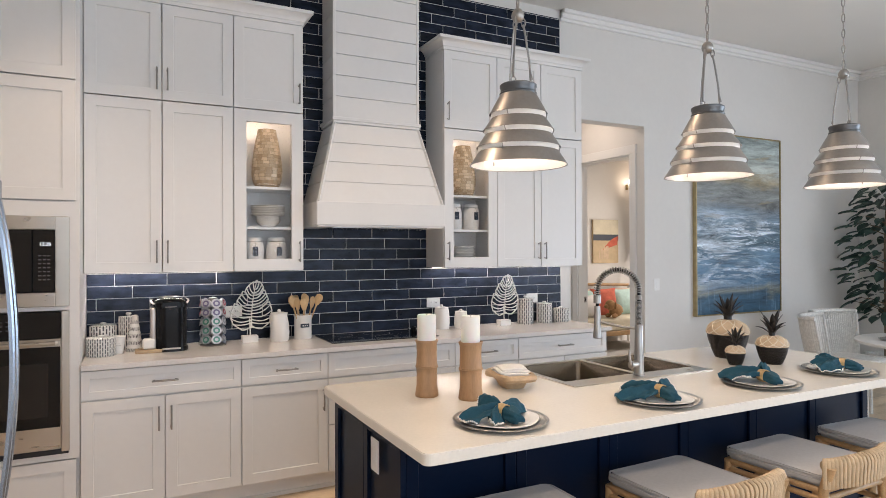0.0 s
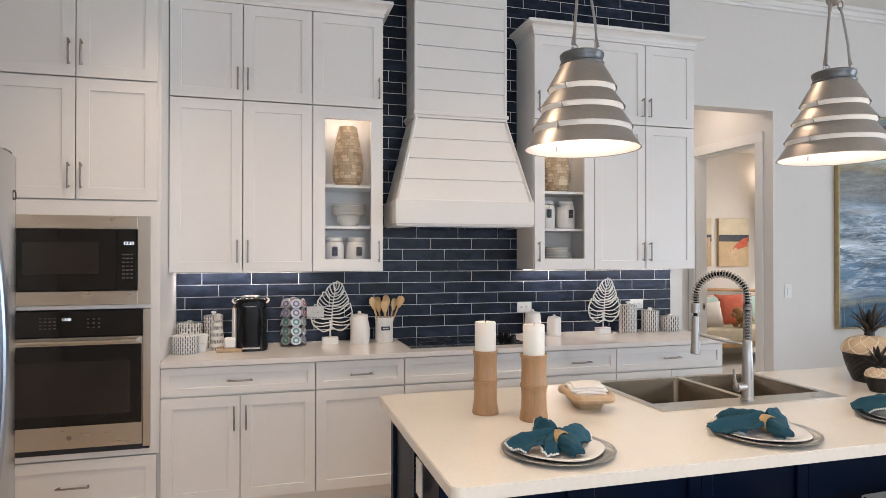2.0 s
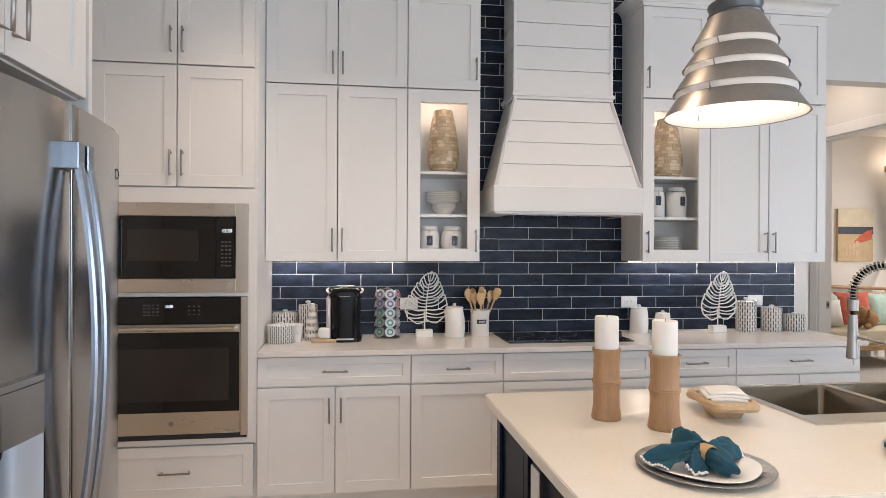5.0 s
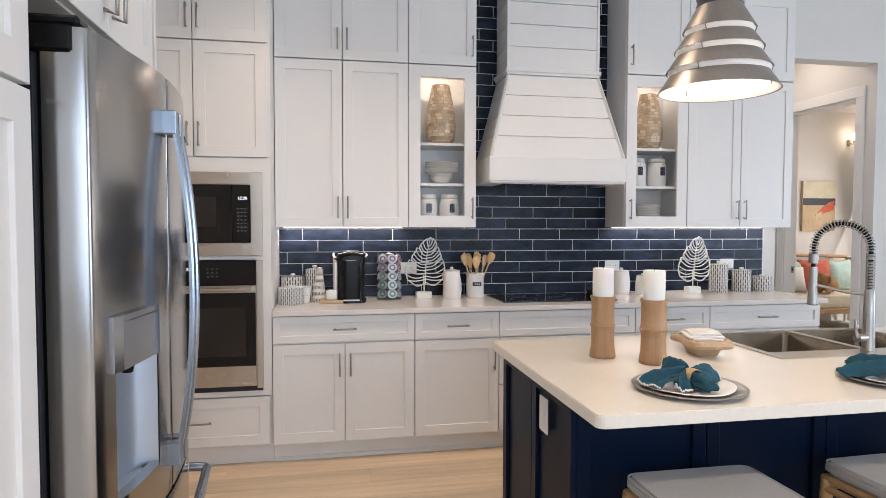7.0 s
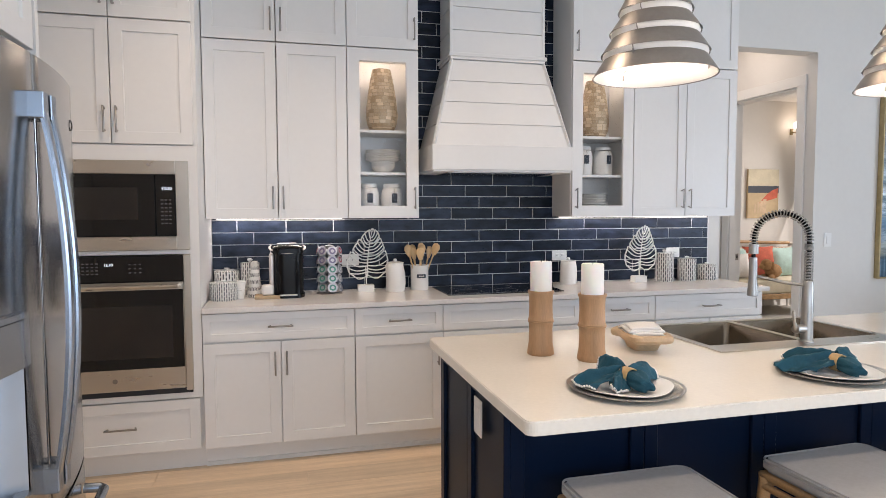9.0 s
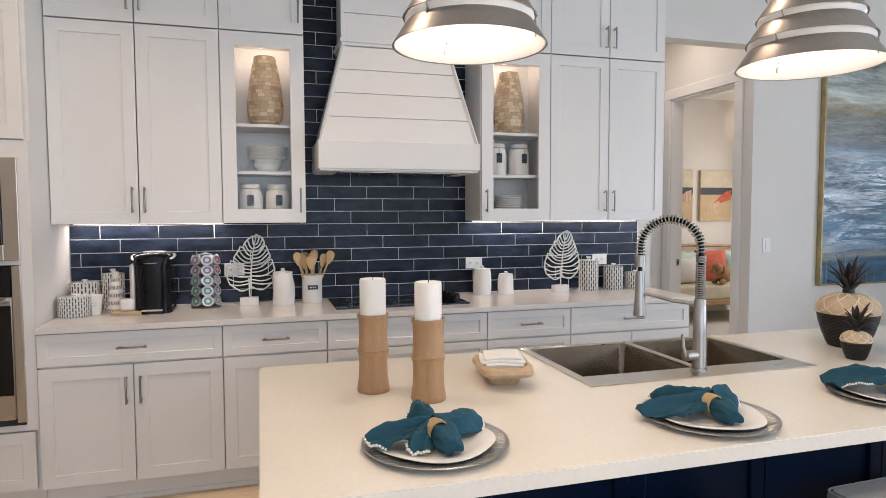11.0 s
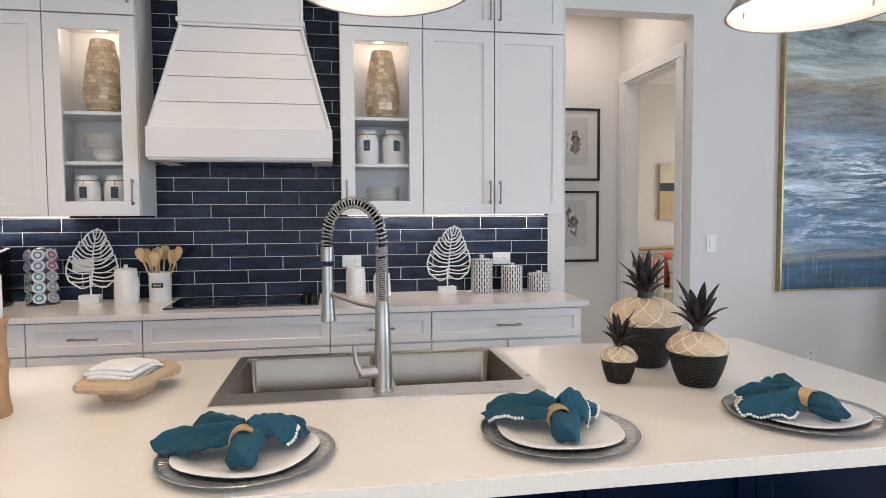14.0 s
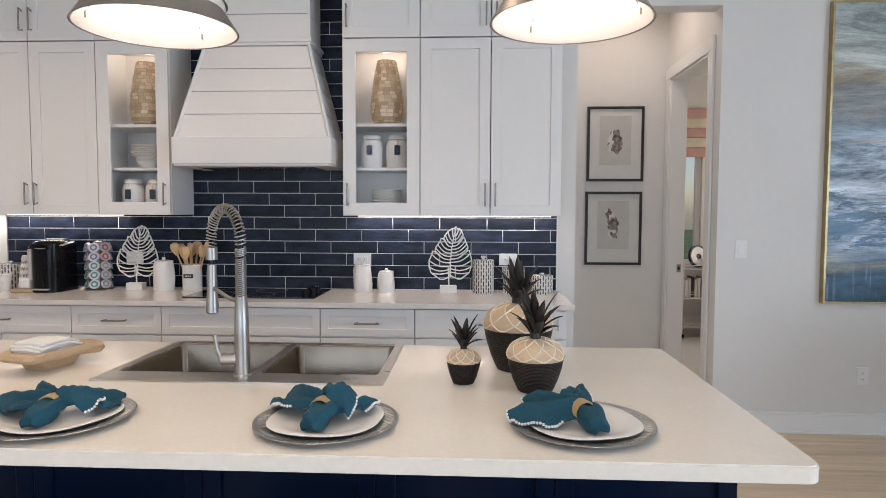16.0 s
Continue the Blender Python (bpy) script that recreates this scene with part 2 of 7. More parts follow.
def lathe(bm, profile, seg=32, at=(0, 0), rx=1.0, ry=1.0, wave=None, m=None):
    """Turns a profile of (radius, z) round an upright axis."""
    rings, before = [], len(bm.verts)
    for r, z in profile:
        if r < 1e-5:
            rings.append([bm.verts.new((at[0], at[1], z))])
            continue
        ring = []
        for i in range(seg):
            a = 2 * math.pi * i / seg
            k = r * (wave(a, z) if wave else 1)
            ring.append(bm.verts.new((at[0] + k * rx * math.cos(a), at[1] + k * ry * math.sin(a), z)))
        rings.append(ring)
    for a, b in zip(rings, rings[1:]):
        if len(a) == 1 and len(b) == 1:
            continue
        for i in range(seg):
            j = (i + 1) % seg
            if len(a) == 1:
                bm.faces.new((a[0], b[i], b[j]))
            elif len(b) == 1:
                bm.faces.new((a[i], a[j], b[0]))
            else:
                bm.faces.new((a[i], a[j], b[j], b[i]))
    if m is not None:
        bm.verts.ensure_lookup_table()
        bmesh.ops.transform(bm, matrix=m, verts=bm.verts[before:])
    return bm


def tube(bm, pts, r, seg=8, closed=False, flat=1.0):
    pts = [Vector(p) for p in pts]
    n, rings = len(pts), []
    side = None
    for i, p in enumerate(pts):
        a = pts[(i - 1) % n] if closed or i else p
        b = pts[(i + 1) % n] if closed or i < n - 1 else p
        d = (b - a).normalized()
        if side is None:
            side = d.cross(Vector((0, 0, 1)) if abs(d.z) < 0.9 else Vector((1, 0, 0))).normalized()
        side = (side - d * side.dot(d)).normalized()
        up = d.cross(side)
        rad = r[i] if isinstance(r, (list, tuple)) else r
        rings.append([bm.verts.new(p + rad * (math.cos(t) * side + flat * math.sin(t) * up)) for t in (2 * math.pi * k / seg for k in range(seg))])
    for i in range(n if closed else n - 1):
        a, b = rings[i], rings[(i + 1) % n]
        for k in range(seg):
            j = (k + 1) % seg
            bm.faces.new((a[k], a[j], b[j], b[k]))
    if not closed:
        bm.faces.new(rings[0])
        bm.faces.new(rings[-1])
    return bm


def slab(outer, z0, z1, inner=None, bevel=0.0):
    """A flat slab between two heights, with an outline and at most one hole."""
    bm = bmesh.new()
    es = []
    for loop in (outer, inner or []):
        vs = [bm.verts.new((x, y, z1)) for x, y in loop]
        es += [bm.edges.new((vs[i], vs[(i + 1) % len(vs)])) for i in range(len(vs))]
    bmesh.ops.triangle_fill(bm, edges=es, use_beauty=True)
    top = list(bm.faces)
    ret = bmesh.ops.extrude_face_region(bm, geom=top)
    bmesh.ops.translate(bm, vec=(0, 0, z0 - z1), verts=[g for g in ret["geom"] if isinstance(g, bmesh.types.BMVert)])
    if bevel:
        sharp = [e for e in bm.edges if len(e.link_faces) == 2 and e.calc_face_angle(0) > 1.2 and abs(e.verts[0].co.z - e.verts[1].co.z) < 1e-6]
        bmesh.ops.bevel(bm, geom=sharp, offset=bevel, segments=2, affect="EDGES")
    return bm


def round_rect(x0, x1, y0, y1, r, n=5):
    out = []
    for cx, cy, a0 in ((x1 - r, y1 - r, 0), (x0 + r, y1 - r, 90), (x0 + r, y0 + r, 180), (x1 - r, y0 + r, 270)):
        out += [(cx + r * math.cos(radians(a0 + 90 * k / n)), cy + r * math.sin(radians(a0 + 90 * k / n))) for k in range(n + 1)]
    return out


# ---- the room ----
XL, XR, YB, CH = -0.95, 8.2, -9.1, 3.68       # left wall, right wall, far end behind the walker, ceiling
TX0, TX1 = 0.0, 3.68                          # tiled stretch of the kitchen wall
HX0, HX1, HZ, HY = 3.80, 4.70, 2.725, 1.12    # hall opening and the depth of the hall
RX, RY = 8.2, 3.60                            # the room past the hall

structure("wall_north", boxes((XL - 0.15, HX0, 0.012, 0.15, 0, CH), (HX0, HX1, 0.012, 0.15, HZ, CH), (HX1, XR + 0.15, 0.012, 0.15, 0, CH)), WALL)
structure("wall_west", boxes((XL - 0.15, XL, YB, 0.0, 0, CH)), WALL)
structure("wall_south", boxes((XL, -0.6, YB - 0.15, YB, 0, CH), (5.0, XR, YB - 0.15, YB, 0, CH), (-0.6, 5.0, YB - 0.15, YB, 0, 0.5), (-0.6, 5.0, YB - 0.15, YB, 2.9, CH)), WALL)
structure("wall_east", boxes((XR, XR + 0.15, YB - 0.15, -6.9, 0, CH), (XR, XR + 0.15, -3.5, 0.012, 0, CH), (XR, XR + 0.15, -6.9, -3.5, 0, 0.5), (XR, XR + 0.15, -6.9, -3.5, 2.7, CH)), WALL)
structure("wall_hall_west", boxes((HX0 - 0.12, HX0, 0.15, HY, 0, 3.06)), WALL)
structure("wall_hall_north", boxes((HX0 - 0.12, HX1 + 0.12, HY, HY + 0.12, 0, 3.06)), WALL)
DY0, DY1, DZ = 0.20, 1.015, 2.48
structure("wall_hall_east", boxes((HX1, HX1 + 0.12, 0.15, DY0, 0, 3.06), (HX1, HX1 + 0.12, DY1, HY, 0, 3.06), (HX1, HX1 + 0.12, DY0, DY1, DZ, 3.06)), WALL)
structure("wall_room_north", boxes((HX1 + 0.12, 5.08, RY, RY + 0.12, 0, 3.05), (5.88, RX + 0.15, RY, RY + 0.12, 0, 3.05), (5.08, 5.88, RY, RY + 0.12, 0, 0.80), (5.08, 5.88, RY, RY + 0.12, 2.60, 3.05)), WALL)
structure("wall_room_west", boxes((HX1, HX1 + 0.12, HY + 0.12, RY + 0.12, 0, 3.05)), WALL)
structure("wall_room_east", boxes((RX, RX + 0.15, 0.15, 1.5, 0, 3.05), (RX, RX + 0.15, 3.3, RY, 0, 3.05), (RX, RX + 0.15, 1.5, 3.3, 0, 0.8), (RX, RX + 0.15, 1.5, 3.3, 2.5, 3.05)), WALL)
structure("ceiling", boxes((XL - 0.15, XR + 0.15, YB - 0.15, 0.15, CH, CH + 0.1)), CEIL)
structure("ceiling_hall", boxes((HX0 - 0.12, HX1 + 0.12, 0.15, HY + 0.12, 3.06, 3.16)), CEIL)
structure("ceiling_room", boxes((HX1 + 0.12, RX + 0.15, 0.15, RY + 0.12, 3.05, 3.15)), CEIL)
structure("subfloor", boxes((XL - 0.15, XR + 0.15, YB - 0.15, RY + 0.12, -0.12, -0.012)), DARK)
CARPET = mat("pale_carpet", (0.60, 0.58, 0.55), 0.95, var=0.06, scale=20, fine=0.1, bump=0.6, bump_scale=300)
structure("carpet", boxes((HX1 + 0.02, RX, 0.15, RY, -0.012, 0.004)), CARPET)

# crown moulding along the north and east walls
bm = bmesh.new()
for k, (d, h) in enumerate(((0.022, 0.10), (0.045, 0.075), (0.075, 0.035))):
    box(bm, TX1 + 0.01, XR, 0.012 - d, 0.010, CH - h, CH - 0.001 - 0.0003 * k, 0.004)
    box(bm, XR - d, XR + 0.002, YB, 0.0, CH - h, CH - 0.0015 - 0.0003 * k, 0.004)
structure("crown_moulding", bm, TRIM)
# skirting
structure("baseboard", boxes((HX1 + 0.002, XR - 0.016, -0.004, 0.010, 0, 0.125), (HX1 + 0.001, XR - 0.016, -0.009, 0.009, 0, 0.018), (XR - 0.016, XR - 0.001, YB, 0.0, 0, 0.125), (HX1 + 0.002, XR - 0.018, -0.001, 0.0105, 0.125, 0.14), bevel=0.003), TRIM)
# door casing in the hall
structure("door_casing", boxes((HX1 - 0.018, HX1 - 0.001, DY0 - 0.085, DY0, 0, DZ), (HX1 - 0.018, HX1 - 0.001, DY1, DY1 + 0.085, 0, DZ), (HX1 - 0.020, HX1 - 0.001, DY0 - 0.09, DY1 + 0.09, DZ, DZ + 0.09),
                                (HX1 - 0.004, HX1 + 0.124, DY0, DY0 + 0.016, 0, DZ), (HX1 - 0.004, HX1 + 0.124, DY1 - 0.016, DY1, 0, DZ), (HX1 - 0.004, HX1 + 0.124, DY0, DY1, DZ - 0.016, DZ), bevel=0.003), TRIM)


sp = empty("strike_plate", (HX1 + 0.085, DY1 - 0.0165, 0.98), "small dark metal strike plate on a door jamb", "latch")
part("plate", boxes((-0.016, 0.016, -0.002, 0.0, -0.032, 0.032), bevel=0.0008), HANDLE, sp)
part("latch_hole", boxes((-0.008, 0.008, -0.0026, -0.0015, -0.014, 0.014)), DARK, sp)


def window(name, x0, x1, y0, y1, z0, z1, bars):
    """A framed window filling an opening; the thin axis is the wall's thickness."""
    w = empty(name, (x0, y0, z0), kind="structure")
    along_x = (x1 - x0) > (y1 - y0)
    L = (x1 - x0) if along_x else (y1 - y0)
    t = 0.06

    def seg(a, b, c, d, thick=0.06):
        return (a, b, 0.04, 0.04 + thick, c, d) if along_x else (0.04, 0.04 + thick, a, b, c, d)
    h = z1 - z0
    rows = [seg(0, L, 0, t), seg(0, L, h - t, h), seg(0, t, t, h - t), seg(L - t, L, t, h - t)]
    rows += [seg(L * k / bars - 0.025, L * k / bars + 0.025, t, h - t) for k in range(1, bars)]
    part("window_frame", boxes(*rows, bevel=0.004), TRIM, w)
    for k in range(bars):
        pane = part("pane", boxes(seg(L * k / bars + 0.03, L * (k + 1) / bars - 0.03, t, h - t, 0.006)), GLASS, w)
        pane.location = (0, 0.03, 0) if along_x else (0.03, 0, 0)
        pane.visible_shadow = False
    return w


window("window_1", -0.6, 5.0, YB - 0.15, YB, 0.5, 2.9, 4)
window("window_2", XR, XR + 0.15, -6.9, -3.5, 0.5, 2.7, 3)
# window_3 is out of view, added to go with the far room's fill
window("window_3", RX, RX + 0.15, 1.5, 3.3, 0.8, 2.5, 2)
window("window_4", 5.08, 5.88, RY, RY + 0.12, 0.80, 2.60, 1)
tagged(structure("ground", boxes((-60, 60, -60, 60, -0.5, -0.2)), mat("lawn", (0.07, 0.11, 0.04), 0.9, var=0.3, scale=0.6, fine=0.2)))

# ---- cabinets ----
def bar_pull(parent, at, length, upright=True, out=0.030):
    """A slim bar pull with two posts, in front of a face that looks along -y."""
    bm = bmesh.new()
    x, y, z = at
    h = length / 2
    if upright:
        tube(bm, [(x, y, z - h + 0.012), (x, y - out, z - h), (x, y - out - 0.001, z), (x, y - out, z + h), (x, y, z + h - 0.012)], 0.0052, 8)
    else:
        tube(bm, [(x - h + 0.012, y, z), (x - h, y - out, z), (x, y - out - 0.001, z), (x + h, y - out, z), (x + h - 0.012, y, z)], 0.0052, 8)
    return part("handle", bm, HANDLE, parent, smooth=50)


def shaker(name, root, x0, x1, z0, z1, y, rail=0.062, material=None, glazed=False, gap=0.0027):
    """A shaker front, 20 mm thick: a flat border round a sunk panel, or round an opening with a pane. Its face lies at y."""
    x0, x1, z0, z1 = x0 + gap, x1 - gap, z0 + gap, z1 - gap
    e = 0.0016
    bm = bmesh.new()

    def ring(d, yy):
        return [bm.verts.new(v) for v in ((x0 + d, yy, z0 + d), (x1 - d, yy, z0 + d), (x1 - d, yy, z1 - d), (x0 + d, yy, z1 - d))]
    loops = [ring(0, y + 0.020), ring(0, y + e), ring(e, y), ring(rail, y), ring(rail + 0.0015, y + 0.0012), ring(rail + 0.0025, y + 0.0085)]
    if glazed:
        loops += [ring(rail + 0.0025, y + 0.020), loops[0]]
    for p, q in zip(loops, loops[1:]):
        for i in range(4):
            j = (i + 1) % 4
            bm.faces.new((p[i], p[j], q[j], q[i]))
    if not glazed:
        bm.faces.new(loops[-1])
        bm.faces.new(loops[0])
    ob = part(name, bm, material or WHITE, root)
    if glazed:
        pane = part("pane", boxes((x0 + rail - 0.001, x1 - rail + 0.001, y + 0.010, y + 0.013, z0 + rail - 0.001, z1 - rail + 0.001)), GLASS, ob, "clear glass pane")
        pane.visible_shadow = False
    return ob


ZU0, ZU1, ZU2, ZU3 = 1.400, 2.452, 3.045, 3.135    # wall cabinets: underside, split, door top, crown top
YU = -0.325
CAB = "white shaker kitchen cabinets"


def crown(w, left, right, y, back, z):
    """A coved cornice round the front and the open ends of a cabinet of width w."""
    bm = bmesh.new()
    prof = [(0.004, 0.0), (0.004, 0.022), (0.010, 0.025), (0.013, 0.036), (0.021, 0.050), (0.034, 0.062), (0.047, 0.068), (0.056, 0.070), (0.056, 0.092)]
    loops = []
    for o, h in prof:
        a, b = (-o if left else 0.0), w + (o if right else 0.0)
        loops.append([bm.verts.new(v) for v in ((a, back, z + h), (a, y - o, z + h), (b, y - o, z + h), (b, back, z + h))])
    for p, q in zip(loops, loops[1:]):
        for i in range(4):
            j = (i + 1) % 4
            bm.faces.new((p[i], p[j], q[j], q[i]))
    bm.faces.new(loops[0]), bm.faces.new(loops[-1])
    return bm


def wall_cabinet(x0, x1, doors, handles, glazed=False, label=""):
    """A wall cabinet two doors high. handles: side of each door's pull."""
    c = empty("wall_cabinet", (x0, 0, ZU0), label, "cabinet", CAB)
    w, d, h = x1 - x0, 0.30, ZU2 + 0.012 - ZU0
    t = 0.018
    rows = [(0.0005, t, -d, -0.004, 0, h), (w - t, w - 0.0005, -d, -0.004, 0, h), (t, w - t, -d, -0.004, h - t, h), (t, w - t, -0.012, -0.004, t, h - t), (t, w - t, -d, -0.012, 0, t), (t, w - t, -d, -0.012, ZU1 - ZU0 - t, ZU1 - ZU0)]
    for name, row in zip(("side_panel", "side_panel", "top_panel", "back_panel", "bottom_panel", "divider"), rows):
        part(name, boxes(row), WHITE, c)
    y = YU
    for k in range(doors):
        a, b = w * k / doors, w * (k + 1) / doors
        side = handles[k]
        hx = b - 0.030 if side == "r" else a + 0.030
        low = shaker("door", c, a, b, -0.004, ZU1 - ZU0 - 0.001, y, 0.075 if glazed else 0.062, glazed=glazed)
        bar_pull(low, (hx, y, 0.125), 0.135)
        up = shaker("door", c, a, b, ZU1 - ZU0 + 0.001, ZU2 - ZU0, y)
        bar_pull(up, (hx, y, ZU1 - ZU0 + 0.125), 0.135)
    if glazed:
        for z in (1.690, 1.955):
            part("shelf", boxes((t, w - t, -d + 0.02, -0.013, z - ZU0 - 0.018, z - ZU0), bevel=0.001), WHITE, c)
        part("puck_lamp", lathe(bmesh.new(), [(0, 2.43 - ZU0), (0.03, 2.43 - ZU0), (0.03, 2.418 - ZU0), (0, 2.418 - ZU0)], 16, (w / 2, -0.14)), BULB, c, "small glowing puck lamp")
    part("crown", crown(w, x0 == 2.353, x1 in (1.290, 3.660), y, -0.005, ZU2 - ZU0), WHITE, c, smooth=35)
    return c


wall_cabinet(0.0, 0.838, 2, "rl", label="tall white shaker wall cabinet with closed doors above a counter")
wall_cabinet(0.838, 1.290, 1, "r", True, label="white wall cabinet with a glazed lit display door")
wall_cabinet(2.353, 2.820, 1, "l", True, label="white wall cabinet with a glazed lit display door")
wall_cabinet(2.820, 3.660, 2, "rl", label="tall white shaker wall cabinet with closed doors above a counter")

for x0, x1 in ((0.03, 0.83), (2.39, 3.64)):
    s = empty("light_strip", (x0, -0.03, ZU0 - 0.005), "thin glowing white light strip under a wall cabinet", "light strip")
    part("channel", boxes((0, x1 - x0, -0.014, 0.0, 0.002, 0.009)), PLASTIC, s)
    part("diffuser", boxes((0.004, x1 - x0 - 0.004, -0.013, -0.001, -0.003, 0.002)), LED_MAT, s, "glowing white diffuser")

YF, ZT = -0.622, 0.884    # base fronts and the underside of the worktop


def base_cabinet(x0, x1, fronts, label):
    """A base cabinet; fronts: rows of (kind, x share from, to, z0, z1, handle)."""
    c = empty("base_cabinet", (x0, 0, 0), label, "cabinet", CAB)
    w = x1 - x0
    part("body", boxes((0.001, w - 0.001, YF + 0.022, -0.004, 0.125, ZT - 0.001)), WHITE, c)
    part("toe_kick", boxes((0.0, w, -0.535, -0.52, 0.0, 0.124), (0.0, w, -0.548, -0.535, 0.0, 0.022)), TRIM, c)
    for kind, a, b, z0, z1, hand in fronts:
        d = shaker(kind, c, a * w, b * w, z0, z1, YF, 0.060 if kind == "door" else 0.042)
        if hand == "h":
            bar_pull(d, ((a + b) / 2 * w, YF, (z0 + z1) / 2), 0.135, False)
        elif hand:
            bar_pull(d, (b * w - 0.032 if hand == "r" else a * w + 0.032, YF, z1 - 0.125), 0.135)
    return c


DR = (0.718, 0.880)
base_cabinet(0.0, 0.838, [("drawer", 0, 1, *DR, "h"), ("door", 0, 0.5, 0.122, 0.714, "r"), ("door", 0.5, 1, 0.122, 0.714, "l")], "white shaker base cabinet with a wide drawer over two doors")
base_cabinet(0.838, 1.368, [("drawer", 0, 1, *DR, "h"), ("door", 0, 1, 0.122, 0.714, "r")], "white shaker base cabinet with a drawer over one door")
base_cabinet(1.368, 2.283, [("drawer", 0, 1, *DR, ""), ("drawer", 0, 1, 0.422, 0.714, "h"), ("drawer", 0, 1, 0.122, 0.418, "h")], "white base cabinet under the cooktop with a blank front and drawers")
base_cabinet(2.283, 2.817, [("drawer", 0, 1, *DR, "h"), ("drawer", 0, 1, 0.422, 0.714, "h"), ("drawer", 0, 1, 0.122, 0.418, "h")], "white shaker base cabinet with three stacked drawers")
base_cabinet(2.817, 3.660, [("drawer", 0, 1, *DR, "h"), ("door", 0, 0.5, 0.122, 0.714, "r"), ("door", 0.5, 1, 0.122, 0.714, "l")], "white shaker base cabinet with a wide drawer over two doors")

worktop = part("worktop", slab(round_rect(0.002, 3.700, -0.645, 0.0, 0.006, 2), ZT, 0.914, bevel=0.003), QUARTZ_BACK, None)
tagged(worktop, "pale polished quartz worktop along the tiled wall", "worktop")

# tall oven housing
oven_unit = empty("oven_cabinet", (-0.85, 0, 0), "tall white shaker cabinet housing a microwave and an oven", "cabinet", CAB)
W, YT = 0.848, -0.612
part("body", boxes((0.0, W, -0.58, -0.004, 1.725, 3.05)), WHITE, oven_unit)
part("body", boxes((0.0, W, -0.58, -0.004, 0.11, 0.455)), WHITE, oven_unit)
part("gable", boxes((0.0, 0.018, -0.58, -0.004, 0.455, 1.725)), WHITE, oven_unit)
part("gable", boxes((W - 0.018, W, -0.58, -0.004, 0.455, 1.725)), WHITE, oven_unit)
part("stile", boxes((0.0, 0.071, YT + 0.002, -0.58, 0.42, 1.795)), WHITE, oven_unit)
part("stile", boxes((W - 0.048, W, YT + 0.002, -0.58, 0.42, 1.795)), WHITE, oven_unit)
for z0, z1 in ((1.716, 1.795), (0.42, 0.452), (1.214, 1.236)):
    part("rail", boxes((0.071, W - 0.048, YT + 0.003, -0.58, z0, z1)), WHITE, oven_unit)
part("toe_kick", boxes((0.0, W, -0.535, -0.52, 0.0, 0.11)), TRIM, oven_unit)
d = shaker("drawer", oven_unit, 0, W - 0.014, 0.128, 0.415, YT, 0.055)
bar_pull(d, (0.43, YT, 0.275), 0.16, False)
for a, b, s in ((0, 0.43, "r"), (0.43, W - 0.014, "l")):
    for z0, z1 in ((1.80, ZU1), (ZU1 + 0.003, ZU2)):
        d = shaker("door", oven_unit, a, b, z0, z1, YT)
        bar_pull(d, (b - 0.030 if s == "r" else a + 0.030, YT, z0 + 0.125), 0.135)
part("crown", crown(W, False, True, YT, -0.005, ZU2), WHITE, oven_unit, smooth=35)


def digits(parent, at, h, text):
    """Glowing digits as flat text."""
    c = bpy.data.curves.new("digits", "FONT")
    c.body, c.size, c.extrude = text, h, 0.0004
    ob = new("digits", c)
    ob.parent = parent
    ob.matrix_basis = pose(*at, 90, 0, 0)
    c.materials.append(DISPLAY)
    return ob


mw = empty("microwave", (-0.775, YT, 1.237), "built-in stainless steel microwave with a black glass door", "microwave")
MW, MH = 0.728, 0.478
part("body", boxes((0.06, MW - 0.06, 0.004, 0.42, 0.06, MH - 0.06)), BLACK, mw)
part("trim_frame", boxes((0, 0.026, -0.016, 0.002, 0, MH), (MW - 0.066, MW, -0.016, 0.002, 0, MH), (0.026, MW - 0.066, -0.0157, 0.002, 0, 0.075), (0.026, MW - 0.066, -0.0157, 0.002, MH - 0.072, MH), bevel=0.002), STEEL_H_WARM, mw, "brushed steel trim frame")
part("door", boxes((0.026, 0.56, -0.022, 0.003, 0.076, MH - 0.073), bevel=0.003), BLACK_GLASS, mw, "black glass door")
part("control_panel", boxes((0.562, MW - 0.067, -0.022, 0.003, 0.076, MH - 0.073), bevel=0.003), BLACK_GLASS, mw)
part("viewing_window", boxes((0.115, 0.475, -0.0235, -0.020, 0.165, 0.335), bevel=0.0008), WINDOWDARK, mw, "brownish see-through mesh window")
part("door_handle", boxes((0.040, 0.092, -0.030, -0.020, 0.09, 0.39), bevel=0.003), BLACK, mw)
for r in range(7):
    for q in range(3):
        part("button", boxes((0.588 + 0.02 * q, 0.601 + 0.02 * q, -0.0232, -0.021, 0.14 + 0.021 * r, 0.147 + 0.021 * r)), mat("key_grey", (0.09, 0.09, 0.10), 0.5) if r + q == 0 else bpy.data.materials["key_grey"], mw)
digits(mw, (0.592, -0.0226, 0.322), 0.024, "12:30")

ov = empty("wall_oven", (-0.780, YT, 0.455), "built-in stainless steel wall oven with a black glass door", "oven")
OW, OH = 0.732, 0.757
part("body", boxes((0.05, OW - 0.05, 0.004, 0.5, 0.05, OH - 0.03)), BLACK, ov)
part("control_panel", boxes((0.0, OW - 0.038, -0.020, 0.002, OH - 0.142, OH - 0.004), bevel=0.003), BLACK_GLASS, ov, "black glass control panel")
part("side_trim", boxes((OW - 0.037, OW, -0.016, 0.002, 0.012, OH), bevel=0.002), STEEL_H_WARM, ov)
door = part("door", boxes((0.0, OW - 0.038, -0.030, 0.002, 0.030, OH - 0.146), bevel=0.004), STEEL_H_WARM, ov, "stainless steel oven door")
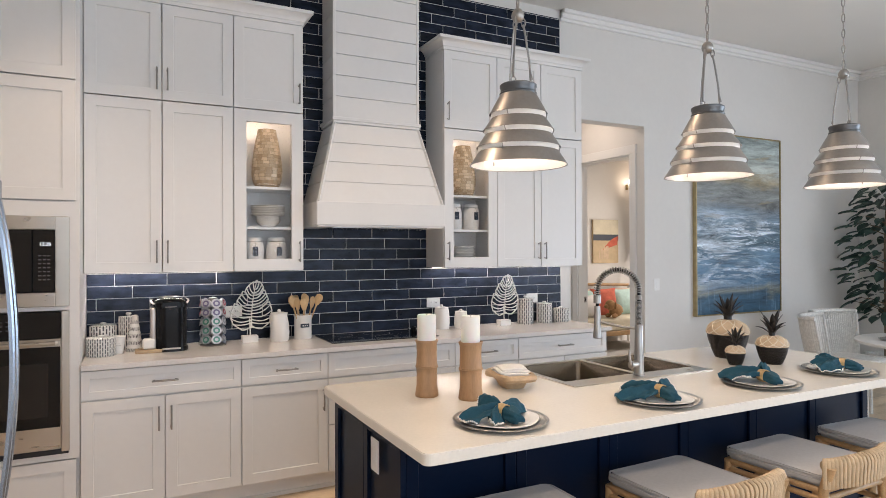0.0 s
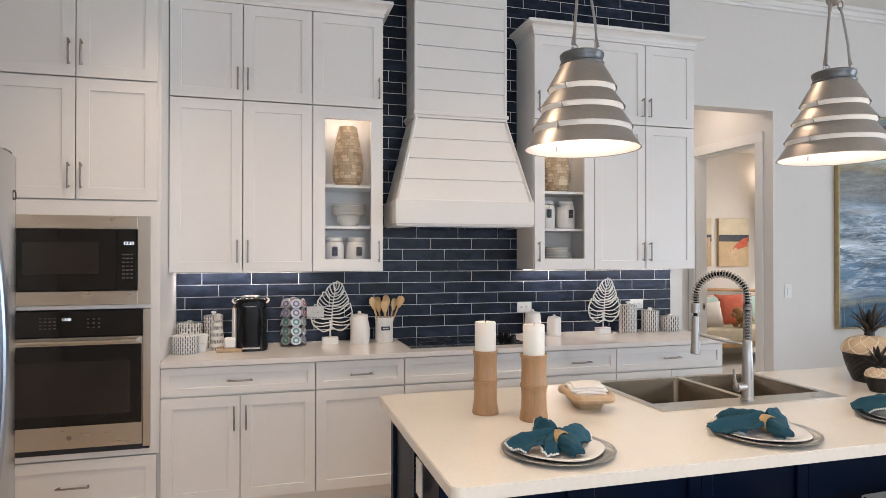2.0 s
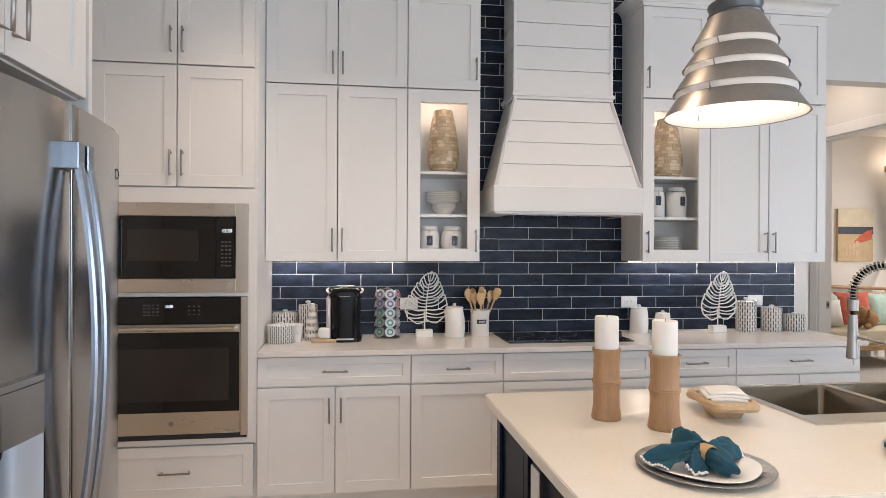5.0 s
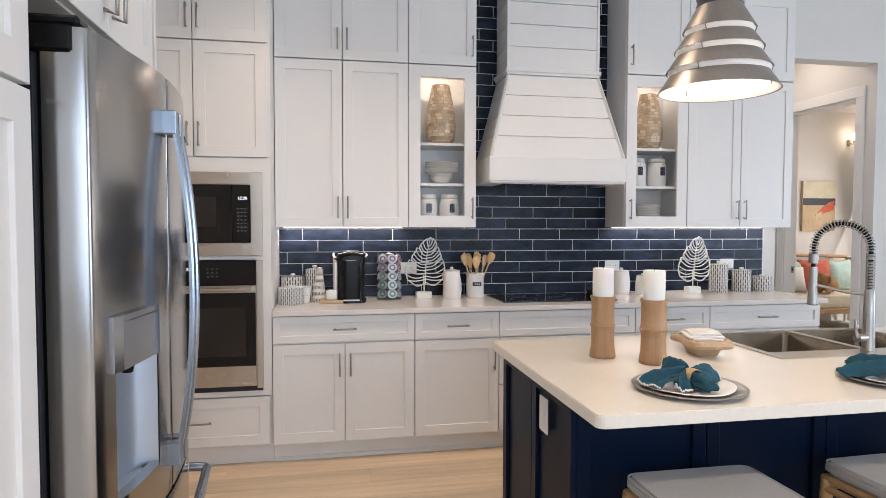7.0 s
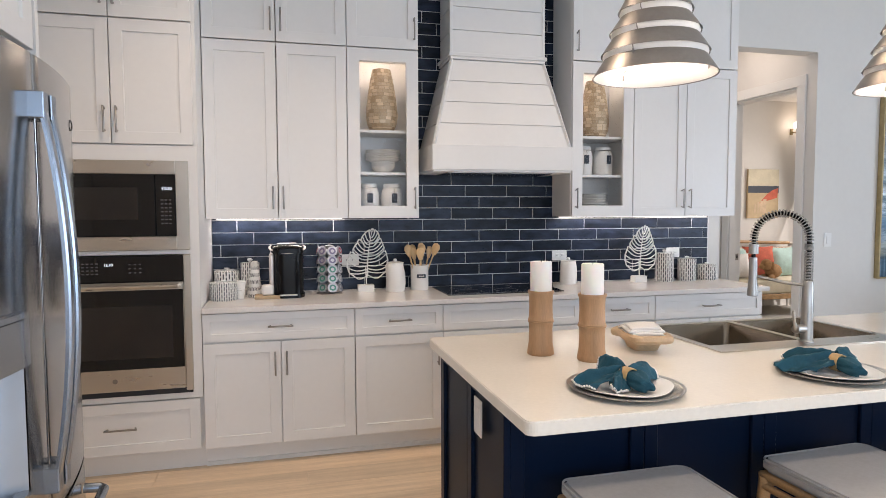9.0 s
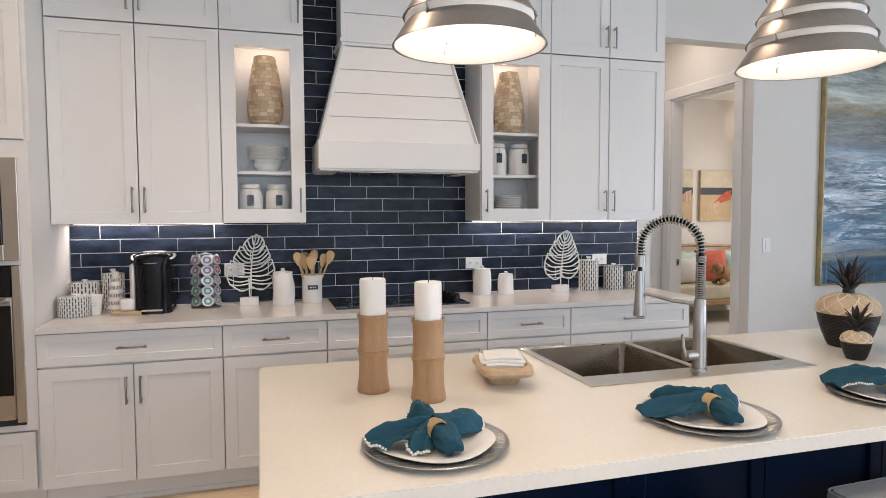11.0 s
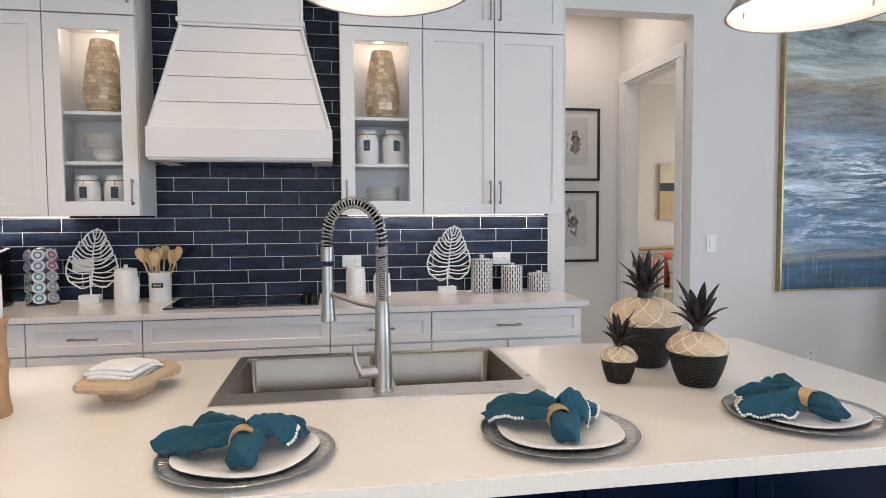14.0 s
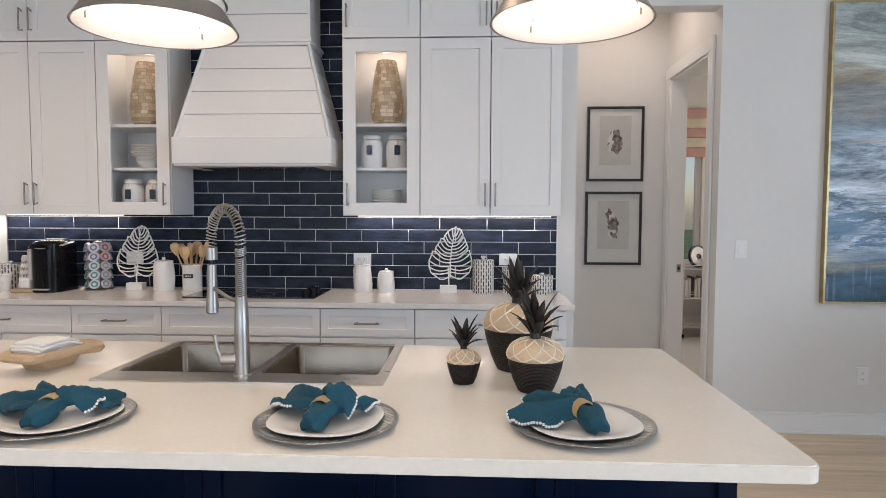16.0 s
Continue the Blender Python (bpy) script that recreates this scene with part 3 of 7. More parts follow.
part("door_glass", boxes((0.0, OW - 0.040, -0.034, -0.029, 0.148, OH - 0.185), bevel=0.002), BLACK_GLASS, door, "black glass")
part("viewing_window", boxes((0.055, OW - 0.095, -0.0355, -0.033, 0.205, OH - 0.27), bevel=0.001), WINDOWDARK, door)
bm = tube(bmesh.new(), [(0.02, -0.030, OH - 0.164), (0.02, -0.066, OH - 0.164), (OW - 0.06, -0.066, OH - 0.164), (OW - 0.06, -0.030, OH - 0.164)], 0.0105, 10)
part("handle", bm, STEEL_H_WARM, ov, "round steel bar handle", smooth=50)
part("vent_slot", boxes((0.0, OW - 0.005, -0.010, 0.002, -0.002, 0.026)), DARK, ov, "dark vent slot")
part("emblem", lathe(bmesh.new(), [(0, 0), (0.013, 0), (0.013, 0.002), (0, 0.002)], 16, m=pose(0.345, -0.0325, 0.088, 90)), HANDLE, ov, "small round emblem")
for r in range(4):
    for q in range(4):
        part("touch_key", boxes((0.20 + 0.022 * q, 0.212 + 0.022 * q, -0.0212, -0.019, OH - 0.098 + 0.018 * r, OH - 0.092 + 0.018 * r)), bpy.data.materials["key_grey"], ov)
        if r < 3 and q < 3:
            part("touch_key", boxes((0.425 + 0.026 * q, 0.435 + 0.026 * q, -0.0212, -0.019, OH - 0.095 + 0.022 * r, OH - 0.089 + 0.022 * r)), bpy.data.materials["key_grey"], ov)
digits(ov, (0.305, -0.0206, OH - 0.055), 0.020, "12:30")

# ---- range hood ----
hood = empty("range_hood", (1.830, 0, 1.69), "large white shiplap range hood with a tapered skirt", "range hood")
part("band", boxes((-0.478, 0.478, -0.428, -0.002, 0.012, 0.172), (-0.47, 0.47, -0.420, -0.002, 0.0, 0.016), bevel=0.004), WHITE, hood)
part("filter", boxes((-0.36, 0.36, -0.37, -0.06, -0.006, 0.004), bevel=0.002), STEEL, hood, "dark steel filter under the hood")
z0, z1, wa, wb, ya, yb = 0.172, 0.728, 0.462, 0.318, -0.412, -0.302


def hood_course(za, zb, w0, w1, y0, y1, name="board"):
    """One lap board round three sides of the hood."""
    bm = bmesh.new()
    vs = [bm.verts.new(v) for v in ((-w0, y0, za), (w0, y0, za), (w0, -0.002, za), (-w0, -0.002, za), (-w1, y1, zb), (w1, y1, zb), (w1, -0.002, zb), (-w1, -0.002, zb))]
    for f in ((0, 1, 5, 4), (1, 2, 6, 5), (2, 3, 7, 6), (3, 0, 4, 7), (0, 3, 2, 1), (4, 5, 6, 7)):
        bm.faces.new([vs[i] for i in f])
    return part(name, bm, WHITE, hood)


n = 4
for k in range(n):
    a, b = k / n, (k + 1) / n - 0.009
    lerp = lambda p, q, t: p + (q - p) * t
    hood_course(lerp(z0, z1, a), lerp(z0, z1, b), lerp(wa, wb, a), lerp(wa, wb, b), lerp(ya, yb, a), lerp(ya, yb, b))
hood_course(z0 + 0.004, z1, wa - 0.014, wb - 0.012, ya + 0.014, yb + 0.013, "skirt_core")
part("waist_moulding", boxes((-0.328, 0.328, -0.312, -0.002, z1, z1 + 0.020), (-0.337, 0.337, -0.320, -0.002, z1 + 0.018, z1 + 0.042), bevel=0.003), WHITE, hood)
z = z1 + 0.042
while z + 1.69 < 3.60:
    zt = min(z + 0.144, 3.62 - 1.69)
    part("board", boxes((-0.316, 0.316, -0.300, -0.002, z, zt), bevel=0.0012), WHITE, hood)
    z = zt + 0.0042
part("chimney_core", boxes((-0.304, 0.304, -0.287, -0.002, z1 + 0.02, 1.93)), WHITE, hood)
for s in (-1, 1):
    bm = bmesh.new()
    tube(bm, [(s * (wa - 0.001), ya - 0.002, z0), (s * (wb - 0.001), yb - 0.002, z1)], 0.012, 4)
    part("corner_trim", bm, WHITE, hood)
    part("corner_trim", boxes((s * 0.318 - 0.010, s * 0.318 + 0.010, -0.305, -0.285, z1 + 0.042, 1.93), bevel=0.002), WHITE, hood)

# ---- cooktop ----
ck = empty("cooktop", (1.826, -0.30, 0.914), "black glass cooktop set in the worktop", "cooktop")
part("glass_plate", slab(round_rect(-0.395, 0.395, -0.205, 0.235, 0.012, 3), 0.0005, 0.007, bevel=0.002), BLACK_GLASS, ck)
RING = mat("ring_grey", (0.05, 0.05, 0.055), 0.3)
for x, y, r in ((-0.22, -0.07, 0.085), (-0.22, 0.12, 0.07), (0.04, -0.07, 0.075), (0.04, 0.12, 0.095)):
    bm = lathe(bmesh.new(), [(r, 0.0072), (r + 0.003, 0.0072), (r + 0.003, 0.0076), (r, 0.0076), (r, 0.0072)], 36, (x, y))
    part("burner_ring", bm, RING, ck)
for k in range(5):
    bm = lathe(bmesh.new(), [(0, 0.007), (0.024, 0.007), (0.024, 0.014), (0.019, 0.017), (0.018, 0.042), (0.014, 0.046), (0, 0.046)], 20, (0.322 + 0.030 * (k % 2), -0.12 + 0.052 * k))
    part("knob", bm, BLACK, ck, "black round control knob", smooth=40)

# ---- fridge wall ----
FX, FY0, FY1 = -0.092, -3.108, -2.313
fr = empty("refrigerator", (FX, FY1, 0), "stainless steel french door refrigerator with a dispenser", "refrigerator", rz=90)
# local axes: the face looks along local -y, x runs from the near edge up to 0 at the far edge
FWD = FY1 - FY0
FTOP = 1.780
part("body", boxes((-FWD + 0.006, -0.006, 0.110, 0.76, 0.02, 1.745), bevel=0.006), mat("fridge_grey_side", (0.020, 0.023, 0.030), 0.45, 0.2, var=0.05), fr, "dark grey painted cabinet")


def bowed(x):
    """How far the fronts stand behind the line of the handles at x."""
    u = 2 * (x + FWD / 2) / FWD
    return 0.024 - 0.044 * (1 - u * u)


def curved_door(name, xa, xb, z0, z1, label, hole=None):
    """A door whose face bows out towards the middle of the fridge; hole: x and z limits of an opening through its face."""
    bm = bmesh.new()
    r = 0.010
    xs = [xa, xa + 0.25 * r, xa + 0.6 * r, xa + r] + [xa + r + (xb - xa - 2 * r) * i / 12 for i in range(1, 12)] + [xb - r, xb - 0.6 * r, xb - 0.25 * r, xb]
    zs = [z0, z1]
    if hole:
        xs = sorted([x for x in xs if min(abs(x - hole[0]), abs(x - hole[1])) > 0.006] + [hole[0], hole[1]])
        zs = [z0, hole[2], hole[3], z1]

    def face_y(x):
        d = min(x - xa, xb - x, r) / r
        return bowed(x) + r * (1 - math.sqrt(max(0, 1 - (1 - d) ** 2)))
    front = [[bm.verts.new((x, face_y(x), z)) for z in zs] for x in xs]
    back = [[bm.verts.new((x, 0.100, z)) for z in zs] for x in xs]
    n, m = len(xs) - 1, len(zs) - 1
    for i in range(n):
        for j in range(m):
            if not (hole and j == 1 and hole[0] - 1e-6 <= xs[i] and xs[i + 1] <= hole[1] + 1e-6):
                bm.faces.new((front[i][j], front[i + 1][j], front[i + 1][j + 1], front[i][j + 1]))
            bm.faces.new((back[i][j], back[i][j + 1], back[i + 1][j + 1], back[i + 1][j]))
        bm.faces.new((front[i][m], front[i + 1][m], back[i + 1][m], back[i][m]))
        bm.faces.new((front[i][0], back[i][0], back[i + 1][0], front[i + 1][0]))
    for j in range(m):
        bm.faces.new((front[0][j], front[0][j + 1], back[0][j + 1], back[0][j]))
        bm.faces.new((front[n][j], back[n][j], back[n][j + 1], front[n][j + 1]))
    return part(name, bm, STEEL, fr, label, smooth=40)


mid = -FWD * 0.5
HX_A, HX_B, HZ_A, HZ_B = -FWD + 0.078, -FWD + 0.296, 0.862, 1.130       # dispenser opening
curved_door("door", mid + 0.002, -0.002, 0.765, FTOP, "brushed steel upper door")
disp_door = curved_door("door", -FWD + 0.002, mid - 0.002, 0.765, FTOP, "brushed steel upper door with an ice dispenser", (HX_A, HX_B, HZ_A, HZ_B))
curved_door("freezer_drawer", -FWD + 0.002, -0.002, 0.06, 0.755, "brushed steel freezer drawer")
DISP = mat("dispenser_blue_grey", (0.40, 0.46, 0.54), 0.30, 0.6, var=0.05)
bm = bmesh.new()
nr = 10
rim_f, rim_b = [], []
for i in range(nr + 1):
    x = HX_A + (HX_B - HX_A) * i / nr
    deep = bowed(x) + 0.003 + 0.062 * math.sin(math.pi * i / nr) ** 0.5
    rim_b.append((bm.verts.new((x, deep, HZ_A + 0.002)), bm.verts.new((x, deep, HZ_B - 0.002))))
    rim_f.append((bm.verts.new((x, bowed(x) + 0.002, HZ_A + 0.002)), bm.verts.new((x, bowed(x) + 0.002, HZ_B - 0.002))))
for i in range(nr):
    bm.faces.new((rim_b[i][0], rim_b[i + 1][0], rim_b[i + 1][1], rim_b[i][1]))
    if 0 < i < nr - 1:
        bm.faces.new((rim_b[i][0], rim_f[i][0], rim_f[i + 1][0], rim_b[i + 1][0]))
        bm.faces.new((rim_b[i][1], rim_b[i + 1][1], rim_f[i + 1][1], rim_f[i][1]))
part("dispenser_recess", bm, DISP, disp_door, "pale blue-grey scooped dispenser recess", smooth=50)


def bowed_band(xa, xb, z0, z1, out, back):
    """A band that follows the bow of the door, standing proud of it."""
    bm = bmesh.new()
    n, f, k = 8, [], []
    for i in range(n + 1):
        x = xa + (xb - xa) * i / n
        e = 0.003 if i in (0, n) else 0.0
        f.append((bm.verts.new((x, bowed(x) - out + e, z0)), bm.verts.new((x, bowed(x) - out + e, z1))))
        k.append((bm.verts.new((x, bowed(x) + back, z0)), bm.verts.new((x, bowed(x) + back, z1))))
    for i in range(n):
        bm.faces.new((f[i][0], f[i + 1][0], f[i + 1][1], f[i][1]))
        bm.faces.new((k[i][0], k[i][1], k[i + 1][1], k[i + 1][0]))
        bm.faces.new((f[i][1], f[i + 1][1], k[i + 1][1], k[i][1]))
        bm.faces.new((f[i][0], k[i][0], k[i + 1][0], f[i + 1][0]))
    for i in (0, n):
        bm.faces.new((f[i][0], f[i][1], k[i][1], k[i][0]))
    return bm


part("dispenser_panel", bowed_band(HX_A - 0.020, HX_B + 0.004, HZ_B + 0.002, HZ_B + 0.112, 0.012, 0.004), mat("dispenser_silver", (0.36, 0.38, 0.41), 0.16, 0.9, var=0.05), disp_door, "glossy silver dispenser control panel")
part("panel_seam", bowed_band(HX_A + 0.012, HX_B - 0.006, HZ_B + 0.098, HZ_B + 0.100, 0.0128, -0.010), DARK, disp_door, "thin dark seam")
part("drip_tray", bowed_band(HX_A + 0.004, HX_B - 0.004, HZ_A + 0.002, HZ_A + 0.010, 0.006, 0.020), STEEL, disp_door, "curved steel drip tray")
part("spout", lathe(bmesh.new(), [(0, 0), (0.011, 0), (0.016, 0.022), (0, 0.022)], 16, ((HX_A + HX_B) / 2, 0.018), m=pose(0, 0, HZ_B - 0.024)), BLACK, disp_door, smooth=40)


def bow_handle(x):
    """A broad flat bar that bows out between two square mounts."""
    h = bmesh.new()
    za, zb, n = 0.835, 1.692, 22
    rows = []
    for i in range(n + 1):
        t = i / n
        z = za + (zb - za) * t
        out = 0.020 + 0.046 * math.sin(math.pi * t) ** 0.75
        y = bowed(x) - out
        w0, w1, th = x - 0.0135, x + 0.0135, 0.011
        ring = ((w0, y + 0.004, z), (w0 + 0.004, y, z), (w1 - 0.004, y, z), (w1, y + 0.004, z), (w1, y + th, z), (w0, y + th, z))
        rows.append([h.verts.new(v) for v in ring])
    for p, q in zip(rows, rows[1:]):
        for i in range(6):
            h.faces.new((p[i], p[(i + 1) % 6], q[(i + 1) % 6], q[i]))
    h.faces.new(rows[0]), h.faces.new(rows[-1])
    for z0, z1 in ((za - 0.004, za + 0.052), (zb - 0.052, zb + 0.004)):
        box(h, x - 0.0155, x + 0.0155, bowed(x) - 0.030, bowed(x) + 0.004, z0, z1, 0.002)
    return part("handle", h, HANDLE_DAYLIT, fr, "long bowed flat steel handle", smooth=25)


for s in (-1, 1):
    bow_handle(mid + s * 0.024)
bm = tube(bmesh.new(), [(-0.085, 0.004, 0.694), (-0.085, -0.036, 0.692), (-0.090, -0.046, 0.690), (mid, -0.072, 0.690), (-FWD + 0.090, -0.046, 0.690), (-FWD + 0.085, -0.036, 0.692), (-FWD + 0.085, 0.004, 0.694)], 0.013, 10)
part("handle", bm, HANDLE_DAYLIT, fr, "horizontal steel drawer handle", smooth=60)
for e, s in ((-FWD, 1), (0.0, -1)):
    a, b = sorted((e - s * 0.005, e + s * 0.060))
    part("hinge_cover", boxes((a, b, 0.046, 0.24, FTOP - 0.046, FTOP + 0.006), (min(e, e + s * 0.050), max(e, e + s * 0.050), 0.034, 0.16, FTOP + 0.002, FTOP + 0.022), bevel=0.006), BLACK, fr, "dark hinge cover on the top corner")
part("emblem", lathe(bmesh.new(), [(0.010, 0), (0.014, 0), (0.014, 0.002), (0.010, 0.002), (0.010, 0)], 18, m=pose(-0.055, bowed(-0.055) - 0.0005, 1.672, 90)), BLACK, fr, "small round dark emblem")

over = empty("fridge_cabinet", (-0.200, FY1, 1.872), "white shaker cabinet above the refrigerator", "cabinet", CAB, rz=90)
part("body", boxes((-FWD - 0.02, 0.002, 0.022, 0.76, 0.0, 1.19)), WHITE, over)
for a, b, s in ((mid, -0.0, "l"), (-FWD, mid, "r")):
    for z0, z1 in ((0.002, 0.58), (0.583, 1.175)):
        d = shaker("door", over, a, b, z0, z1, 0.0)
        bar_pull(d, (a + 0.030 if s == "l" else b - 0.030, 0.0, z0 + 0.11), 0.135)
part("gable", boxes((0.004, 0.026, -0.004, 0.77, -1.872, 1.19)), WHITE, over)
part("crown", crown(FWD + 0.036, False, True, 0.0, 0.70, 1.175), WHITE, over, smooth=35).location = (-FWD - 0.010, 0, 0)
pan = empty("pantry_cabinet", (-0.182, FY0 - 0.055, 0), "tall white shaker pantry cabinet beside the refrigerator", "cabinet", CAB, rz=90)
PW = 0.80
part("body", boxes((-PW, -0.004, 0.022, 0.76, 0.11, 3.06)), WHITE, pan)
part("toe_kick", boxes((-PW, -0.004, 0.09, 0.11, 0.0, 0.11)), TRIM, pan)
for a, b, s in ((-PW, -PW / 2, "r"), (-PW / 2, -0.004, "l")):
    for z0, z1 in ((0.125, 1.655), (1.658, ZU1), (ZU1 + 0.003, ZU2)):
        d = shaker("door", pan, a, b, z0, z1, 0.0)
        bar_pull(d, (a + 0.030 if s == "l" else b - 0.030, 0.0, z0 + 0.11 if z0 > 1 else 1.2), 0.135)

# ---- island ----
IX0, IX1, IY0, IY1 = 1.020, 3.845, -2.815, -1.722
SX0, SX1, SY0, SY1 = 2.000, 2.880, -2.290, -1.730
isl_top = part("island_worktop", slab(round_rect(IX0, IX1, IY0, IY1, 0.028, 6), 0.876, 0.914, [(SX0 + 0.012, SY0 + 0.012), (SX0 + 0.012, SY1 - 0.012), (SX1 - 0.012, SY1 - 0.012), (SX1 - 0.012, SY0 + 0.012)], 0.003), QUARTZ)
tagged(isl_top, "white quartz island worktop with a sink cut-out", "worktop")
isl = empty("island", (IX0, IY1, 0), "navy blue panelled kitchen island base", "island")
bx0, bx1, by0, by1 = 0.045, IX1 - IX0 - 0.044, -0.800, -0.036    # base, local
part("body", boxes((bx0 + 0.02, SX0 - IX0 - 0.03, by0 + 0.02, by1 - 0.02, 0.0, 0.875), (SX1 - IX0 + 0.03, bx1 - 0.02, by0 + 0.02, by1 - 0.02, 0.0, 0.875), (SX0 - IX0 - 0.03, SX1 - IX0 + 0.03, by0 + 0.02, by1 - 0.02, 0.0, 0.62),
                    (SX0 - IX0 - 0.03, SX1 - IX0 + 0.03, by0 + 0.02, by0 + 0.04, 0.62, 0.875)), NAVY, isl)


def framed(x0, x1, z0, z1, y, out):
    r = 0.046
    sg = -1 if out > 0 else 1
    bm = bmesh.new()

    def ring(d, low, yy):
        return [bm.verts.new(v) for v in ((x0 + d, yy, z0 + low), (x1 - d, yy, z0 + low), (x1 - d, yy, z1 - d), (x0 + d, yy, z1 - d))]
    f = y - out
    loops = [ring(0.001, 0, y), ring(0.001, 0, f - sg * 0.002), ring(0.003, 0.002, f), ring(r, 0.11, f), ring(r + 0.003, 0.113, f - sg * 0.003), ring(r + 0.004, 0.114, f - sg * 0.013)]
    for p, q in zip(loops, loops[1:]):
        for i in range(4):
            j = (i + 1) % 4
            bm.faces.new((p[i], p[j], q[j], q[i]))
    bm.faces.new(loops[-1])
    bm.faces.new(loops[0])
    return bm


PX0 = bx0 + 0.020
L = bx1 - PX0
for k in range(6):
    part("panel", framed(PX0 + L * k / 6, PX0 + L * (k + 1) / 6, 0.0, 0.875, by0 + 0.02, 0.02), NAVY, isl)
    part("panel", framed(PX0 + L * k / 6, PX0 + L * (k + 1) / 6, 0.1, 0.62 if 1 < k < 5 else 0.875, by1 - 0.02, -0.02), NAVY, isl)
for side, xx in ((1, bx0), (-1, bx1)):
    for k in range(2):
        yA, yB = by1 + (by0 - by1) * k / 2, by1 + (by0 - by1) * (k + 1) / 2
        bm = framed(min(yA, yB) - 0.0, max(yA, yB), 0.0, 0.875, 0.0, 0.02)
        m = Matrix.Translation((xx + 0.02 * side, 0, 0)) @ Matrix(((0, 1, 0, 0), (1, 0, 0, 0), (0, 0, 1, 0), (0, 0, 0, 1))) if side == 1 else Matrix.Translation((xx - 0.02, 0, 0)) @ Matrix(((0, -1, 0, 0), (1, 0, 0, 0), (0, 0, 1, 0), (0, 0, 0, 1)))
        bmesh.ops.transform(bm, matrix=m, verts=bm.verts)
        part("panel", bm, NAVY, isl)
out = empty("outlet_cover", (IX0 + bx0 - 0.002, -2.285, 0.755), "white outlet cover on the island side", "outlet")
part("plate", boxes((-0.006, 0.0, -0.038, 0.038, -0.062, 0.062), bevel=0.002), PLASTIC, out)
part("socket", boxes((-0.0075, -0.005, -0.017, 0.017, -0.034, 0.034), bevel=0.001), TRIM, out)

# ---- sink and tap ----
sk = empty("kitchen_sink", (SX0, SY0, 0.914), "double bowl stainless steel sink with a wide deck", "sink")
sw, sd = SX1 - SX0, SY1 - SY0
bowls = [(0.030, 0.452, 0.105, sd - 0.030), (0.480, sw - 0.030, 0.105, sd - 0.030)]
bm = bmesh.new()
xs, ys = (0, 0.030, 0.452, 0.480, sw - 0.030, sw), (0, 0.105, sd - 0.030, sd)
vt = [[bm.verts.new((x, y, 0.005)) for y in ys] for x in xs]
for i in range(5):
    for j in range(3):
        if not (j == 1 and i in (1, 3)):
            bm.faces.new((vt[i][j], vt[i + 1][j], vt[i + 1][j + 1], vt[i][j + 1]))
ex = bmesh.ops.extrude_face_region(bm, geom=bm.faces[:])
bmesh.ops.translate(bm, verts=[v for v in ex["geom"] if isinstance(v, bmesh.types.BMVert)], vec=(0, 0, -0.0045))
bmesh.ops.recalc_face_normals(bm, faces=bm.faces[:])
part("deck", bm, STEEL_H_WARM, sk, "flat brushed steel deck")
for a, b, c, d2 in bowls:
    bm = bmesh.new()
    dp = -0.215
    loops = [[bm.verts.new((x, y, zz)) for x, y in round_rect(a + o, b - o, c + o, d2 - o, max(0.006, 0.022 + o * 0.4), 5)] for o, zz in ((-0.006, 0.0030), (0.0, 0.0028), (0.003, -0.004), (0.010, dp + 0.030), (0.016, dp + 0.012), (0.030, dp + 0.002), (0.060, dp))]
    for p, q in zip(loops, loops[1:]):
        for i in range(len(p)):
            j = (i + 1) % len(p)
            bm.faces.new((p[i], p[j], q[j], q[i]))
    bm.faces.new(loops[-1])
    part("bowl", bm, SHADED_BOWL_STEEL, sk, "deep steel bowl", smooth=50)
    part("drain", lathe(bmesh.new(), [(0, dp + 0.004), (0.03, dp + 0.004), (0.042, dp + 0.006), (0.042, dp + 0.001), (0, dp + 0.001)], 24, ((a + b) / 2, (c + d2) / 2)), FAUCET, sk)

part("apron", boxes((0.0, sw, sd - 0.014, sd - 0.004, -0.26, -0.040), bevel=0.002), STEEL_H_WARM, sk, "steel apron front")
fa = empty("kitchen_faucet", (2.442, -2.228, 0.9185), "tall satin nickel spring spout kitchen faucet", "faucet")
part("base", lathe(bmesh.new(), [(0, 0), (0.027, 0), (0.027, 0.006), (0.0235, 0.010), (0.0218, 0.13), (0.0190, 0.24), (0.0160, 0.245), (0, 0.245)], 28), FAUCET, fa, smooth=40)
ux, uy = -0.74, 0.67                                  # the way the spout reaches
R = 0.098
arc = [(0, 0, 0.24), (0, 0, 0.30), (0, 0, 0.36), (0, 0, 0.41)]
for k in range(1, 17):
    a = math.pi * k / 16
    q = R * (1 - math.cos(a))
    arc.append((ux * q, uy * q, 0.41 + R * 1.02 * math.sin(a)))
q = 2 * R
arc += [(ux * q, uy * q, 0.375), (ux * q, uy * q, 0.33)]
hose = part("hose", tube(bmesh.new(), arc, 0.0085, 10), BLACK, fa, "black hose inside the spring", smooth=60)
fine = []
for a, b in zip(arc, arc[1:]):
    fine += [tuple(a[i] + (b[i] - a[i]) * t / 10 for i in range(3)) for t in range(10)]
va = [Vector(p) for p in fine]
nrm = Vector((uy, -ux, 0))
pos, k = 0.0, 0
length = [0.0]
for a, b in zip(va, va[1:]):
    length.append(length[-1] + (b - a).length)
